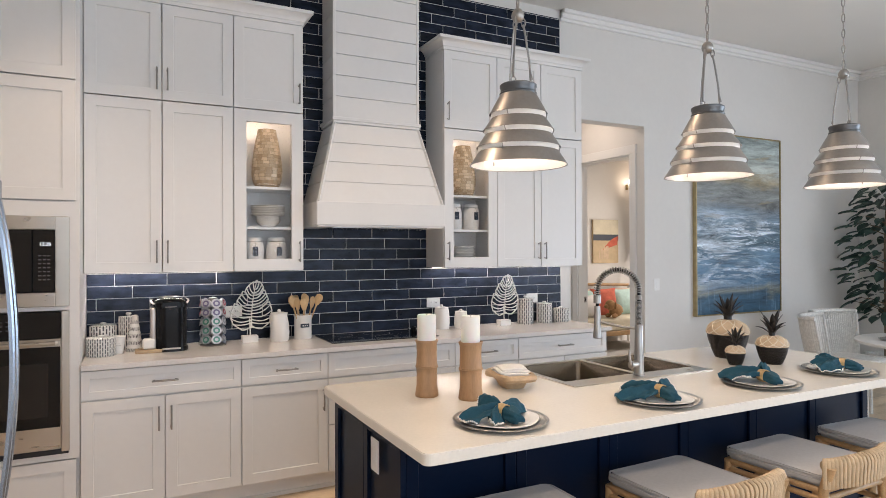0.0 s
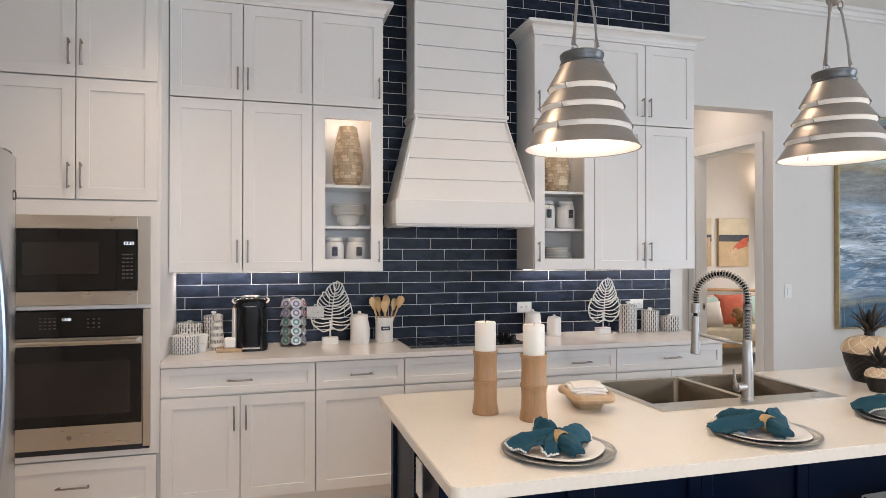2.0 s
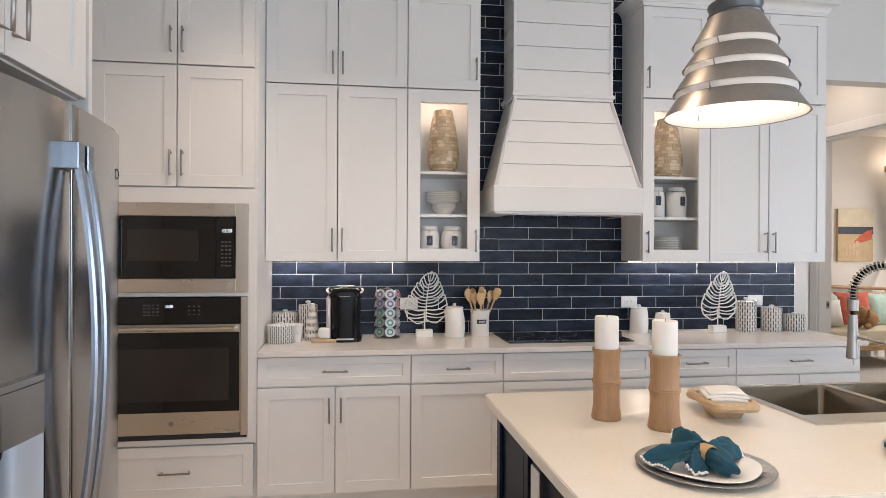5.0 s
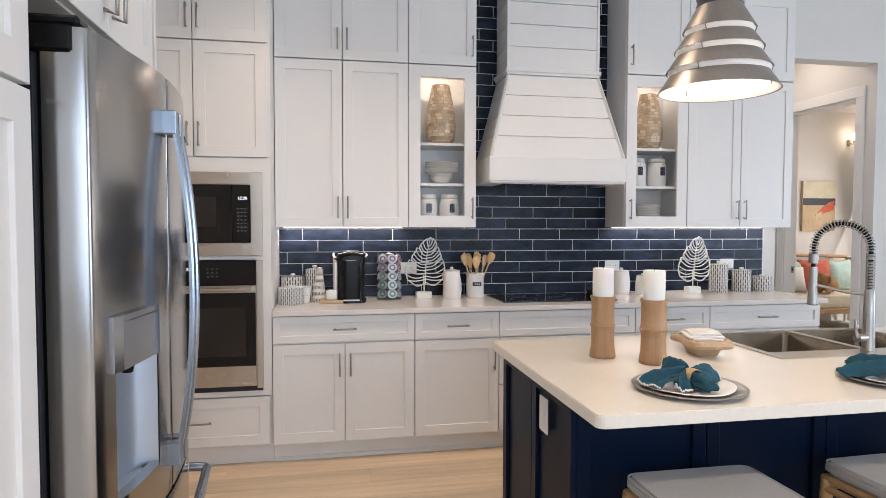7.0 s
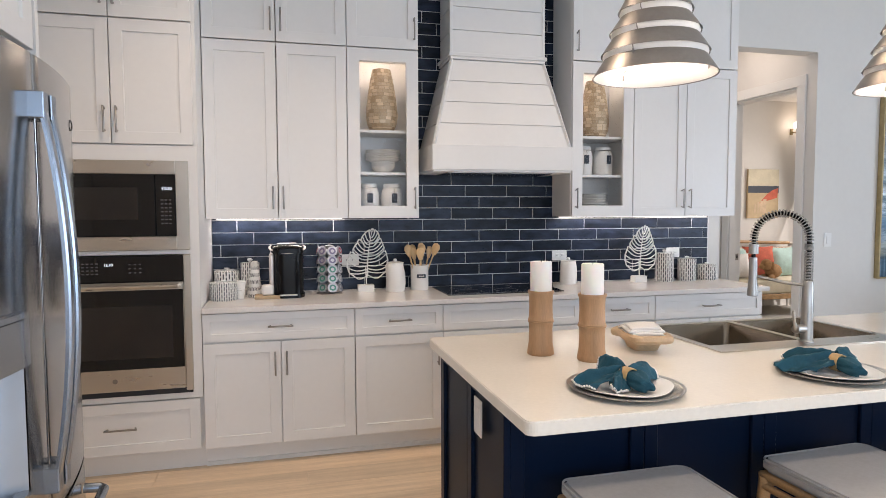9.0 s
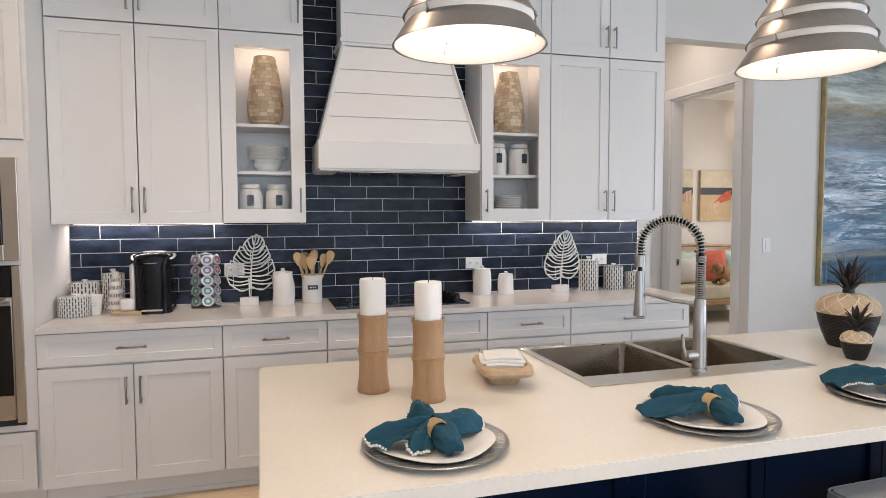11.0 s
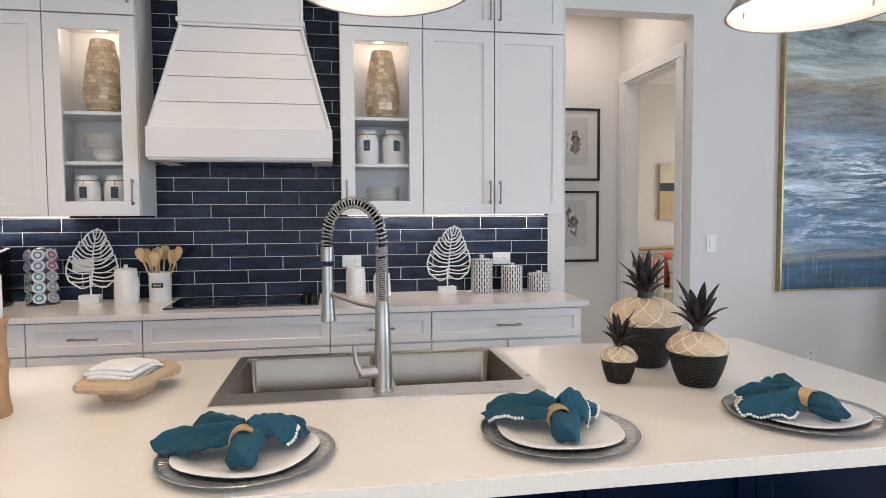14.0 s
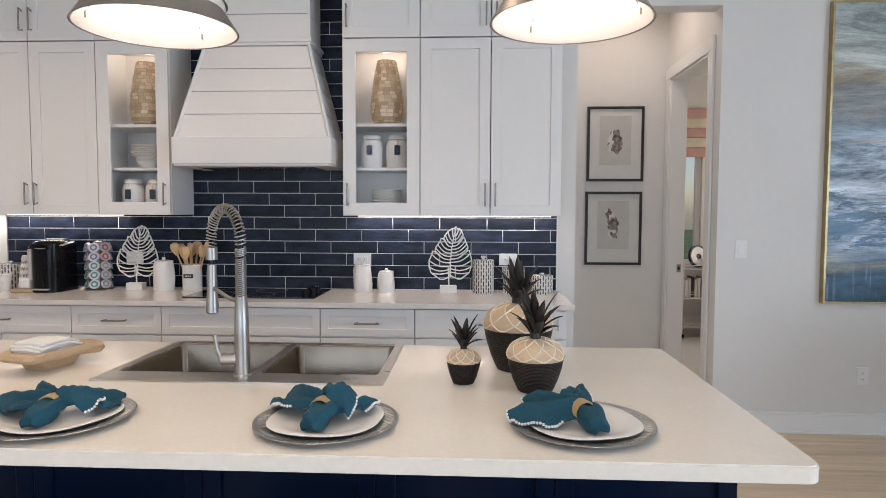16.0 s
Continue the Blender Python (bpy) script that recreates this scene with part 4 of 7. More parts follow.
while pos < length[-1] - 0.04:
    while k < len(length) - 2 and length[k + 1] < pos:
        k += 1
    p, d = va[k], (va[k + 1] - va[k]).normalized()
    s3 = d.cross(nrm)
    coil = [p + 0.0150 * (math.cos(t) * nrm + math.sin(t) * s3) + d * 0.0035 * math.cos(t) for t in (2 * math.pi * j / 14 for j in range(14))]
    part("spring_coil", tube(bmesh.new(), coil, 0.0022, 5, closed=True), FAUCET, hose, smooth=60)
    pos += 0.0062 if pos < 0.15 else 0.0112
hx, hy = ux * q, uy * q
part("spray_head", lathe(bmesh.new(), [(0, 0.33), (0.0145, 0.33), (0.016, 0.30), (0.0165, 0.24), (0.0195, 0.20), (0.0212, 0.175), (0.018, 0.172), (0, 0.172)], 24, (hx, hy)), FAUCET, fa, smooth=40)
part("collar", lathe(bmesh.new(), [(0.0, 0.345), (0.0185, 0.345), (0.0185, 0.385), (0, 0.385)], 24, (hx, hy)), FAUCET, fa, smooth=40)
part("support_arm", tube(bmesh.new(), [(0, 0, 0.225), (ux * 0.08, uy * 0.08, 0.232), (hx * 0.95, hy * 0.95, 0.255)], 0.0065, 10), FAUCET, fa, smooth=60)
part("lever", tube(bmesh.new(), [(0, 0, 0.055), (-0.05, -0.006, 0.055), (-0.062, -0.008, 0.055)], 0.017, 14), FAUCET, fa, smooth=40)
part("lever_handle", tube(bmesh.new(), [(-0.058, -0.008, 0.055), (-0.072, -0.012, 0.085), (-0.078, -0.014, 0.13)], [0.009, 0.006, 0.005], 10), FAUCET, fa, smooth=60)

# ---- pendants ----
def pendant(at):
    p = empty("pendant_lamp", at, "tiered brushed nickel cone pendant lamp hanging by a chain", "pendant lamp", "pendants over the island")
    H = 0.262
    prof = [(0.064, H), (0.105, 0.186), (0.1285, 0.126), (0.152, 0.064), (0.176, 0.0)]
    gap = 0.015
    for k in range(4):
        (r0, z0), (r1, z1) = prof[k], prof[k + 1]
        rt, zt = (r0, z0) if k == 0 else (r0 - 0.0065, z0 - gap)
        bm = lathe(bmesh.new(), [(rt, zt), (r1, z1 + 0.002), (r1 + 0.001, z1), (r1 - 0.0015, z1), (rt - 0.002, zt), (rt, zt)], 48)
        part("tier", bm, SHADE, p, "brushed nickel tier", smooth=50)
    liner = [(0.060, H - 0.004), (0.099, 0.190), (0.101, 0.182), (0.096, 0.174), (0.097, 0.168), (0.1225, 0.130), (0.1245, 0.122), (0.1195, 0.114), (0.121, 0.107), (0.146, 0.068), (0.148, 0.060), (0.143, 0.052), (0.145, 0.044), (0.1738, 0.0022), (0.1715, 0.0012), (0.141, 0.044), (0.117, 0.107), (0.093, 0.168), (0.057, H - 0.004), (0.060, H - 0.004)]
    part("liner", lathe(bmesh.new(), liner, 48), LINER, p, "white inner reflector showing between the tiers", smooth=60)
    part("cap", lathe(bmesh.new(), [(0, H + 0.034), (0.062, H + 0.034), (0.067, H + 0.030), (0.067, H + 0.022), (0.064, H + 0.018), (0.064, H + 0.004), (0.068, H), (0.066, H - 0.006), (0, H - 0.006)], 40), mat("pewter_cap", (0.15, 0.155, 0.16), 0.4, 0.9, var=0.1) if "pewter_cap" not in bpy.data.materials else bpy.data.materials["pewter_cap"], p, "grey cap ring", smooth=40)
    for k in range(3):
        a = radians(95 + 120 * k)
        c, s = math.cos(a), math.sin(a)
        for r, z in prof[1:4]:
            hook = [(r - 0.004, 0, z + 0.006), (r + 0.001, 0, z - 0.001), (r - 0.003, 0, z - 0.010), (r - 0.012, 0, z - 0.019), (r - 0.009, 0, z - 0.024)]
            part("clip", tube(bmesh.new(), hook, 0.0016, 6), HANDLE, p, smooth=60).matrix_basis = pose(0, 0, 0, 0, 0, math.degrees(a))
        part("clip", boxes((-0.0015, 0.0015, -0.0015, 0.0015, -0.018, 0.018)), HANDLE, p).matrix_basis = pose(0.150 * c, 0.150 * s, 0.035, 0, 0, math.degrees(a))
        x, y = 0.046 * c, 0.046 * s
        loop = [(x, y + 0.0, H + 0.030), (x + 0.010 * s, y - 0.010 * c, H + 0.042), (x, y, H + 0.058), (x - 0.010 * s, y + 0.010 * c, H + 0.042)]
        part("eye_loop", tube(bmesh.new(), loop, 0.0025, 6, closed=True), SHADE, p, smooth=60)
        part("rod", tube(bmesh.new(), [(x, y, H + 0.050), (0.90 * x, 0.90 * y, H + 0.12), (0.026 * c, 0.026 * s, H + 0.222), (0.019 * c, 0.019 * s, H + 0.252)], 0.0040, 6), SHADE, p, smooth=60)
        part("wire", tube(bmesh.new(), [(x * 1.12 + 0.007 * s, y * 1.12 - 0.007 * c, H + 0.050), (x + 0.006 * s, y - 0.006 * c, H + 0.075), (0.90 * x + 0.005 * s, 0.90 * y - 0.005 * c, H + 0.10)], 0.0022, 6), SHADE, p, smooth=60)
        top = [((0.020 + 0.007 * math.cos(t)) * c, (0.020 + 0.007 * math.cos(t)) * s, H + 0.258 + 0.016 * math.sin(t)) for t in (2 * math.pi * j / 10 for j in range(10))]
        part("hanger_loop", tube(bmesh.new(), top, 0.0026, 6, closed=True), SHADE, p, smooth=60)
    part("ball", lathe(bmesh.new(), [(0, -0.026), (0.014, -0.022), (0.022, -0.010), (0.024, 0), (0.022, 0.010), (0.014, 0.022), (0, 0.026)], 18, m=pose(0, 0, H + 0.285)), SHADE, p, "round metal hanger ball", smooth=60)
    z, k = H + 0.312, 0
    top = CH - at[2] - 0.05
    while z < top:
        h = 0.040
        u = (1, 0) if k % 2 else (0, 1)
        ring = [(u[0] * 0.0065 * math.cos(t), u[1] * 0.0065 * math.cos(t), z + h / 2 + 0.022 * math.sin(t)) for t in (2 * math.pi * j / 10 for j in range(10))]
        part("chain_link", tube(bmesh.new(), ring, 0.0028, 5, closed=True), SHADE, p)
        z += 0.038
        k += 1
    part("canopy", lathe(bmesh.new(), [(0, CH - at[2] - 0.03), (0.03, CH - at[2] - 0.03), (0.062, CH - at[2] - 0.012), (0.065, CH - at[2] - 0.001), (0, CH - at[2] - 0.001)], 28), SHADE, p, smooth=40)
    part("bulb", lathe(bmesh.new(), [(0, 0.130), (0.018, 0.136), (0.027, 0.152), (0.025, 0.172), (0.014, 0.195), (0.012, 0.235), (0, 0.235)], 16), BULB, p, "glowing warm bulb", smooth=60)
    return p


pd = pendant((1.500, -2.60, 1.832))
for px, py in ((2.420, -2.655), (3.350, -2.67)):
    copy_thing(pd, pose(px, py, 1.832, 0, 0, 25 if px > 3 else -20))


# ---- table settings on the island ----
def torus(bm, r, t, z, n=40, seg=6, wave=0.0, k=0):
    return tube(bm, [((r + wave * math.cos(k * a)) * math.cos(a), (r + wave * math.cos(k * a)) * math.sin(a), z) for a in (2 * math.pi * i / n for i in range(n))], t, seg, closed=True)


def charger(at):
    c = empty("charger_plate", at, "round pewter grey charger plate with a fluted rim", "plate", "place settings")
    part("disc", lathe(bmesh.new(), [(0, 0.003), (0.120, 0.004), (0.127, 0.007), (0.168, 0.0155), (0.171, 0.0145), (0.168, 0.012), (0.126, 0.002), (0.115, 0.0), (0, 0.0)], 96, wave=lambda a, z: 1.0 + (0.003 * math.cos(84 * a) if z > 0.008 else 0)), CHARGER, c, smooth=30)
    bm = bmesh.new()
    for i in range(84):
        a = 2 * math.pi * (i + 0.5) / 84
        tube(bm, [(0.130 * math.cos(a), 0.130 * math.sin(a), 0.0072), (0.148 * math.cos(a), 0.148 * math.sin(a), 0.0112), (0.161 * math.cos(a), 0.161 * math.sin(a), 0.0136)], [0.0012, 0.0020, 0.0016], 5)
    ob = part("fluting", bm, CHARGER, c)
    ob["kind"] = "stuff"
    return c


def plate(at, rz):
    p = empty("dinner_plate", at, "white china dinner plate lying on a charger", "plate", "place settings", rz=rz)
    p.scale = (1.09, 1.09, 1.0)
    part("dish", lathe(bmesh.new(), [(0, 0.004), (0.080, 0.0045), (0.092, 0.008), (0.124, 0.0145), (0.1265, 0.0135), (0.124, 0.011), (0.090, 0.003), (0.070, 0.0), (0, 0.0)], 48, wave=lambda a, z: 1.0 + 0.035 * math.cos(4 * a)), PLATE_WHITE, p, smooth=40)
    return p


def napkin(at, rz, seed, wings):
    """A linen napkin drawn through a ring: pleated flaps behind it and a rolled tail in front."""
    rnd = random.Random(seed)
    n = empty("napkin", at, "teal linen napkin with white beaded edges in a ring", "napkin", "place settings", rz=rz)

    def flap(a, reach, wide, lift, tip, folds, cut, curl, hem):
        """One flap of cloth that fans out of the ring in soft pleats. tip: how high its end stands; cut: how slanted the end is."""
        bm = bmesh.new()
        nu, nv = 22, 40
        ph = rnd.uniform(0, 6.28)
        grid = []
        for i in range(nu + 1):
            u = i / nu
            ang = radians(a + curl * u)
            ca, sa = math.cos(ang), math.sin(ang)
            half = 0.022 + (wide - 0.022) * math.sin(0.5 * math.pi * u) ** 0.9
            row = []
            for j in range(nv + 1):
                v = 2 * j / nv - 1
                far = reach * u * (1 + u * (0.6 * cut * v - 0.36 * abs(v) ** 2.6 + 0.05 * math.sin(3.1 * v + ph) + 0.02 * math.sin(9 * v + ph)))
                w = folds * math.pi * (v + 0.22 * u * math.sin(ph)) + ph
                pleat = math.sin(w) + 0.18 * math.sin(3 * w + 0.6)
                crest = (1 - 0.62 * abs(v) ** 2.4)
                z = 0.004 + (0.028 * (1 - u) ** 1.4 + 1.15 * lift * math.sin(math.pi * min(1, 0.14 + 0.76 * u)) + 1.1 * tip * u ** 1.6) * crest
                z += (0.0030 + 0.0105 * math.sin(math.pi * min(1, 0.15 + 0.75 * u))) * pleat * (1 - 0.35 * v * v)
                z += 0.0030 * math.sin(8 * u + 5 * v + ph) + 0.0022 * math.sin(13 * v - 9 * u + 2 * ph) + 0.0012 * math.sin(27 * u + 11 * v)
                lat = half * v + 0.003 * math.sin(9 * u + ph) * v
                row.append(bm.verts.new((0.004 * ca + far * ca - lat * sa, 0.004 * sa + far * sa + lat * ca, max(0.0025, z))))
            grid.append(row)
        for i in range(nu):
            for j in range(nv):
                bm.faces.new((grid[i][j], grid[i + 1][j], grid[i + 1][j + 1], grid[i][j + 1]))
        rims = []
        if "t" in hem:
            rims.append([q.co.copy() for q in grid[-1]])
        if "l" in hem:
            rims.append([grid[i][nv].co.copy() for i in range(8, nu + 1)])
        if "r" in hem:
            rims.append([grid[i][0].co.copy() for i in range(8, nu + 1)])
        ob = part("flap", bm, CLOTH_TEAL, n, smooth=80)
        sol = ob.modifiers.new("thickness", "SOLIDIFY")
        sol.thickness, sol.offset = 0.0022, 0
        bm = bmesh.new()
        for rim in rims:
            left = 0.0
            for p, q in zip(rim, rim[1:]):
                d = (q - p).length
                while left < d:
                    bmesh.ops.create_icosphere(bm, subdivisions=1, radius=0.0036, matrix=Matrix.Translation(p.lerp(q, left / d) + Vector((0, 0, 0.0008))))
                    left += 0.0068
                left -= d
        if rims:
            tr = part("beaded_trim", bm, CLOTH_WHITE, ob, "white beaded edging", smooth=80)
            tr["kind"] = "stuff"
        else:
            bm.free()
    for wing in wings:
        flap(*wing)
    bm = bmesh.new()
    pts, rad = [], []
    for i in range(16):
        u = i / 15
        pts.append((0.007 * math.sin(4 * u), 0.020 - 0.108 * u, 0.026 - 0.007 * u + 0.003 * math.sin(5 * u)))
        rad.append(0.0165 + 0.0125 * math.sin(math.pi * min(1, u * 0.80 + 0.05)) - (0.007 * max(0, u - 0.90) / 0.10))
    tube(bm, pts, rad, 32, flat=0.70)
    for q in bm.verts:
        a = math.atan2(q.co.z - 0.022, q.co.x)
        k = 1 + 0.15 * math.sin(4 * a + 22 * q.co.y) + 0.07 * math.sin(9 * a - 30 * q.co.y)
        q.co.x, q.co.z = q.co.x * k, max(0.003, 0.022 + (q.co.z - 0.022) * k)
        if q.co.y < -0.078:
            q.co.y += 0.006 * math.sin(3 * a)
    part("tail", bm, CLOTH_TEAL, n, smooth=80)
    bm = lathe(bmesh.new(), [(0.0215, -0.015), (0.0240, -0.0155), (0.0252, -0.009), (0.0252, 0.009), (0.0243, 0.0155), (0.0215, 0.015), (0.0215, -0.015)], 28, m=pose(0, -0.012, 0.0262, 90, 0, 0))
    part("napkin_ring", bm, mat("ring_wood", (0.55, 0.37, 0.18), 0.4, 0.2, var=0.2, scale=30) if "ring_wood" not in bpy.data.materials else bpy.data.materials["ring_wood"], n, "pale wooden napkin ring", smooth=40)
    return n


ch = charger((1.412, -2.612, 0.914))
# flaps: turn, reach, half width, lift, height of the end, pleats, slant of the end, curl, which edges carry the trim
settings = [
    (1.410, -2.616, 14, ((172, 0.140, 0.044, 0.020, 0.004, 1.3, 0.10, -8, "t"), (206, 0.088, 0.026, 0.010, 0.002, 0.8, 0.05, 6, "t"), (18, 0.138, 0.056, 0.020, 0.006, 1.5, -0.12, 8, "t"), (88, 0.088, 0.036, 0.026, 0.030, 1.0, 0.10, 0, "t"))),
    (2.144, -2.636, 4, ((178, 0.158, 0.050, 0.020, 0.000, 1.4, -0.16, -12, "r"), (150, 0.128, 0.040, 0.028, 0.012, 1.1, 0.16, -10, "t"), (46, 0.135, 0.056, 0.014, 0.006, 1.2, 0.10, -10, ""), (28, 0.088, 0.046, 0.030, 0.010, 0.9, -0.10, -8, "t"))),
    (2.794, -2.622, -6, ((152, 0.156, 0.066, 0.026, 0.002, 1.6, 0.22, -10, "l"), (118, 0.130, 0.052, 0.024, 0.010, 1.1, -0.12, -6, "t"), (50, 0.128, 0.036, 0.012, 0.010, 0.9, 0.16, -8, "t"), (26, 0.066, 0.034, 0.036, 0.016, 0.7, -0.12, 0, "t"))),
    (3.398, -2.606, 20, ((176, 0.142, 0.050, 0.016, 0.004, 1.2, 0.22, -14, "tl"), (148, 0.126, 0.040, 0.026, 0.012, 1.1, -0.10, -8, "tr"), (70, 0.098, 0.038, 0.022, 0.036, 0.9, 0.12, 0, "tr")))]
for k, (px, py, rz, wings) in enumerate(settings):
    if k:
        copy_thing(ch, pose(px, py, 0.914))
    plate((px, py, 0.9185), 20 * k)
    napkin((px - 0.005, py - 0.005, 0.9275), rz, 10 + k, wings).scale = (1.1, 1.1, 1.12)


# ---- candles and bowl ----
def bamboo(at, h, r):
    b = empty("candle_holder", at, "thick natural bamboo section used as a candle holder", "candle holder", "bamboo candle holders")
    part("stalk", lathe(bmesh.new(), [(0, 0), (r * 1.05, 0), (r * 1.10, 0.004), (r * 1.07, 0.016), (r * 0.97, 0.045), (r * 0.95, h * 0.40), (r * 0.99, h * 0.495), (r * 1.06, h * 0.512), (r * 1.07, h * 0.525), (r * 1.02, h * 0.532), (r * 1.05, h * 0.542), (r * 0.98, h * 0.57), (r * 0.94, h * 0.75), (r * 0.97, h * 0.93), (r * 1.07, h - 0.006), (r * 1.06, h), (r * 0.94, h), (r * 0.90, h - 0.010), (0, h - 0.010)], 40), BAMBOO, b, smooth=40)
    c = empty("pillar_candle", (at[0], at[1], at[2] + h - 0.010), "white pillar candle standing on a bamboo holder", "candle", "pillar candles")
    rc = 0.039
    part("wax", lathe(bmesh.new(), [(0, 0), (rc, 0), (rc * 1.01, 0.05), (rc, 0.112), (rc * 0.95, 0.116), (rc * 0.80, 0.113), (0, 0.110)], 36), WAX, c, smooth=40)
    part("wick", tube(bmesh.new(), [(0, 0, 0.108), (0.001, 0, 0.116), (0.003, 0, 0.121)], 0.0012, 5), BLACK, c)
    return b


bamboo((1.354, -2.122, 0.914), 0.236, 0.045)
bamboo((1.491, -2.256, 0.914), 0.236, 0.047)

bw = empty("wooden_bowl", (1.770, -2.130, 0.914), "carved pale wooden trough bowl with a broad flared handle", "bowl", rz=78)
bm = bmesh.new()
prof = [(0, 0.0), (0.58, 0.0), (0.61, 0.003), (0.70, 0.020), (0.80, 0.032), (0.98, 0.036), (1.08, 0.041), (1.12, 0.050), (1.10, 0.062), (1.02, 0.068), (0.94, 0.066), (0.80, 0.040), (0, 0.032)]
lathe(bm, prof, 72, rx=0.098, ry=0.076, wave=lambda a, z: (abs(math.cos(a)) ** 6 + abs(math.sin(a)) ** 6) ** (-1 / 6))
for v in bm.verts:
    if v.co.z > 0.035 and max(abs(v.co.x) / 0.098, abs(v.co.y) / 0.076) > 0.9:
        e = max(0.0, (v.co.x - 0.070) / 0.045)
        w = max(0.0, (-v.co.x - 0.080) / 0.035)
        v.co.x += 0.066 * e - 0.040 * w
        v.co.y *= 1 + 0.06 * min(1, e)
        v.co.z += -0.013 * math.sin(math.pi * min(1, e)) + 0.006 * e * math.cos(30 * v.co.y) + 0.003 * w
    v.co.z += 0.0015 * math.sin(70 * v.co.x) * min(1, v.co.z / 0.03)
part("trough", bm, WOODBOWL, bw, smooth=40)
tw = empty("folded_towel", (1.763, -2.133, 0.962), "white folded cotton towels piled in a wooden bowl", "towel", rz=78)
for k in range(5):
    w, d = 0.082 - 0.003 * k, 0.064 + 0.006 * math.sin(2.6 * k)
    bm = bmesh.new()
    box(bm, -w, w, -d, d, 0.0088 * k, 0.0088 * k + 0.0100, 0.0047, 3)
    bmesh.ops.subdivide_edges(bm, edges=[e for e in bm.edges if e.calc_length() > 0.05], cuts=9, use_grid_fill=True)
    for v in bm.verts:
        f = v.co.x / 0.084
        v.co.z += 0.0028 * math.sin(34 * v.co.x + 0.4 * k) + 0.0022 * math.sin(45 * v.co.y + 0.5 * k) - 0.022 * max(0, f - 0.3) * (k + 1) / 5
        v.co.x += 0.005 * math.sin(2.1 * k)
        v.co.y += 0.003 * math.sin(30 * v.co.x + k)
    part("fold", bm, CLOTH_WHITE, tw, smooth=60)


# ---- carved pineapples ----
def pineapple(at, r, h, crown, leaves, seed):
    p = empty("pineapple_ornament", at, "carved wooden pineapple box with pale lid and bronze leaves", "ornament", "pineapple ornaments")
    hb = h * 0.62
    side = [(r * 0.60, 0.0), (r * 0.66, hb * 0.10), (r * 0.80, hb * 0.38), (r * 0.93, hb * 0.75), (r * 0.985, hb)]
    ribs, n = [(0, 0), (r * 0.58, 0)], 22

    def along(z):
        for (ra, za), (rb, zb) in zip(side, side[1:]):
            if z <= zb + 1e-9:
                return ra + (rb - ra) * (z - za) / (zb - za)
        return side[-1][0]
    for k in range(n):
        za, zb = hb * k / n, hb * (k + 1) / n
        ribs += [(along(za) - 0.0012, za), (along(za + 0.3 * (zb - za)) + 0.0008, za + 0.3 * (zb - za)), (along(za + 0.75 * (zb - za)) + 0.0008, za + 0.75 * (zb - za))]
    part("base", lathe(bmesh.new(), ribs + [(r * 0.985, hb), (r * 0.90, hb + 0.001), (0, hb)], 40), DARKPOT, p, "dark ribbed lower half", smooth=25)
    top = [(r * 1.0, hb + 0.001), (r * 1.03, hb + 0.006), (r * 1.0, hb + (h - hb) * 0.30), (r * 0.86, hb + (h - hb) * 0.66), (r * 0.55, h - (h - hb) * 0.08), (r * 0.2, h), (0, h)]
    part("lid", lathe(bmesh.new(), [(0, hb + 0.001)] + top, 48), PINE_TOP, p, "pale carved lid", smooth=60)

    def on_lid(u):
        u = min(max(u, 0), 0.999) * (len(top) - 2)
        i = int(u)
        f = u - i
        return top[i][0] + (top[i + 1][0] - top[i][0]) * f, top[i][1] + (top[i + 1][1] - top[i][1]) * f
    nl = 9
    for s in (-1, 1):
        for k in range(nl):
            pts = []
            for i in range(12):
                rr, z = on_lid(0.12 + 0.80 * i / 11)
                a = 2 * math.pi * k / nl + s * 1.1 * i / 11
                pts.append((rr * 1.004 * math.cos(a), rr * 1.004 * math.sin(a), z + 0.0006))
            part("inlay", tube(bmesh.new(), pts, 0.0021 * (r / 0.08) ** 0.5, 4), PINE_LINE, p, "ivory inlaid line")
    rnd = random.Random(seed)
    part("stem", lathe(bmesh.new(), [(0, h - 0.004), (r * 0.20, h - 0.004), (r * 0.17, h + crown * 0.25), (0, h + crown * 0.3)], 14), LEAF_DARK, p, smooth=60)
    for k in range(leaves):
        tier = k / leaves
        a = k * 2.399963 + rnd.uniform(-0.2, 0.2)
        tilt = radians(14 + 46 * (1 - tier) + rnd.uniform(-8, 8))
        L = crown * (0.58 + 0.34 * tier) * rnd.uniform(0.9, 1.1)
        bm = bmesh.new()
        n = 7
        rows = []
        z0 = h + crown * (0.04 + 0.20 * tier)
        out = up = 0.0
        for i in range(n + 1):
            u = i / n
            bend = tilt * (0.55 + 0.75 * u)
            if i:
                out += L / n * math.sin(bend)
                up += L / n * math.cos(bend)
            w = crown * 0.096 * (math.sin(math.pi * (0.22 + 0.78 * u)) ** 0.8) * (1 if u < 0.999 else 0.05)
            c, s = math.cos(a), math.sin(a)
            ro = r * 0.10 + out
            rows.append([bm.verts.new((ro * c - q * w * s, ro * s + q * w * c, z0 + up + 0.35 * abs(q) * w)) for q in (-1, 0, 1)])
        for i in range(n):
            for j in range(2):
                bm.faces.new((rows[i][j], rows[i + 1][j], rows[i + 1][j + 1], rows[i][j + 1]))
        ob = part("leaf", bm, LEAF_DARK, p, smooth=70)
        sol = ob.modifiers.new("thickness", "SOLIDIFY")
        sol.thickness = 0.0016
    return p


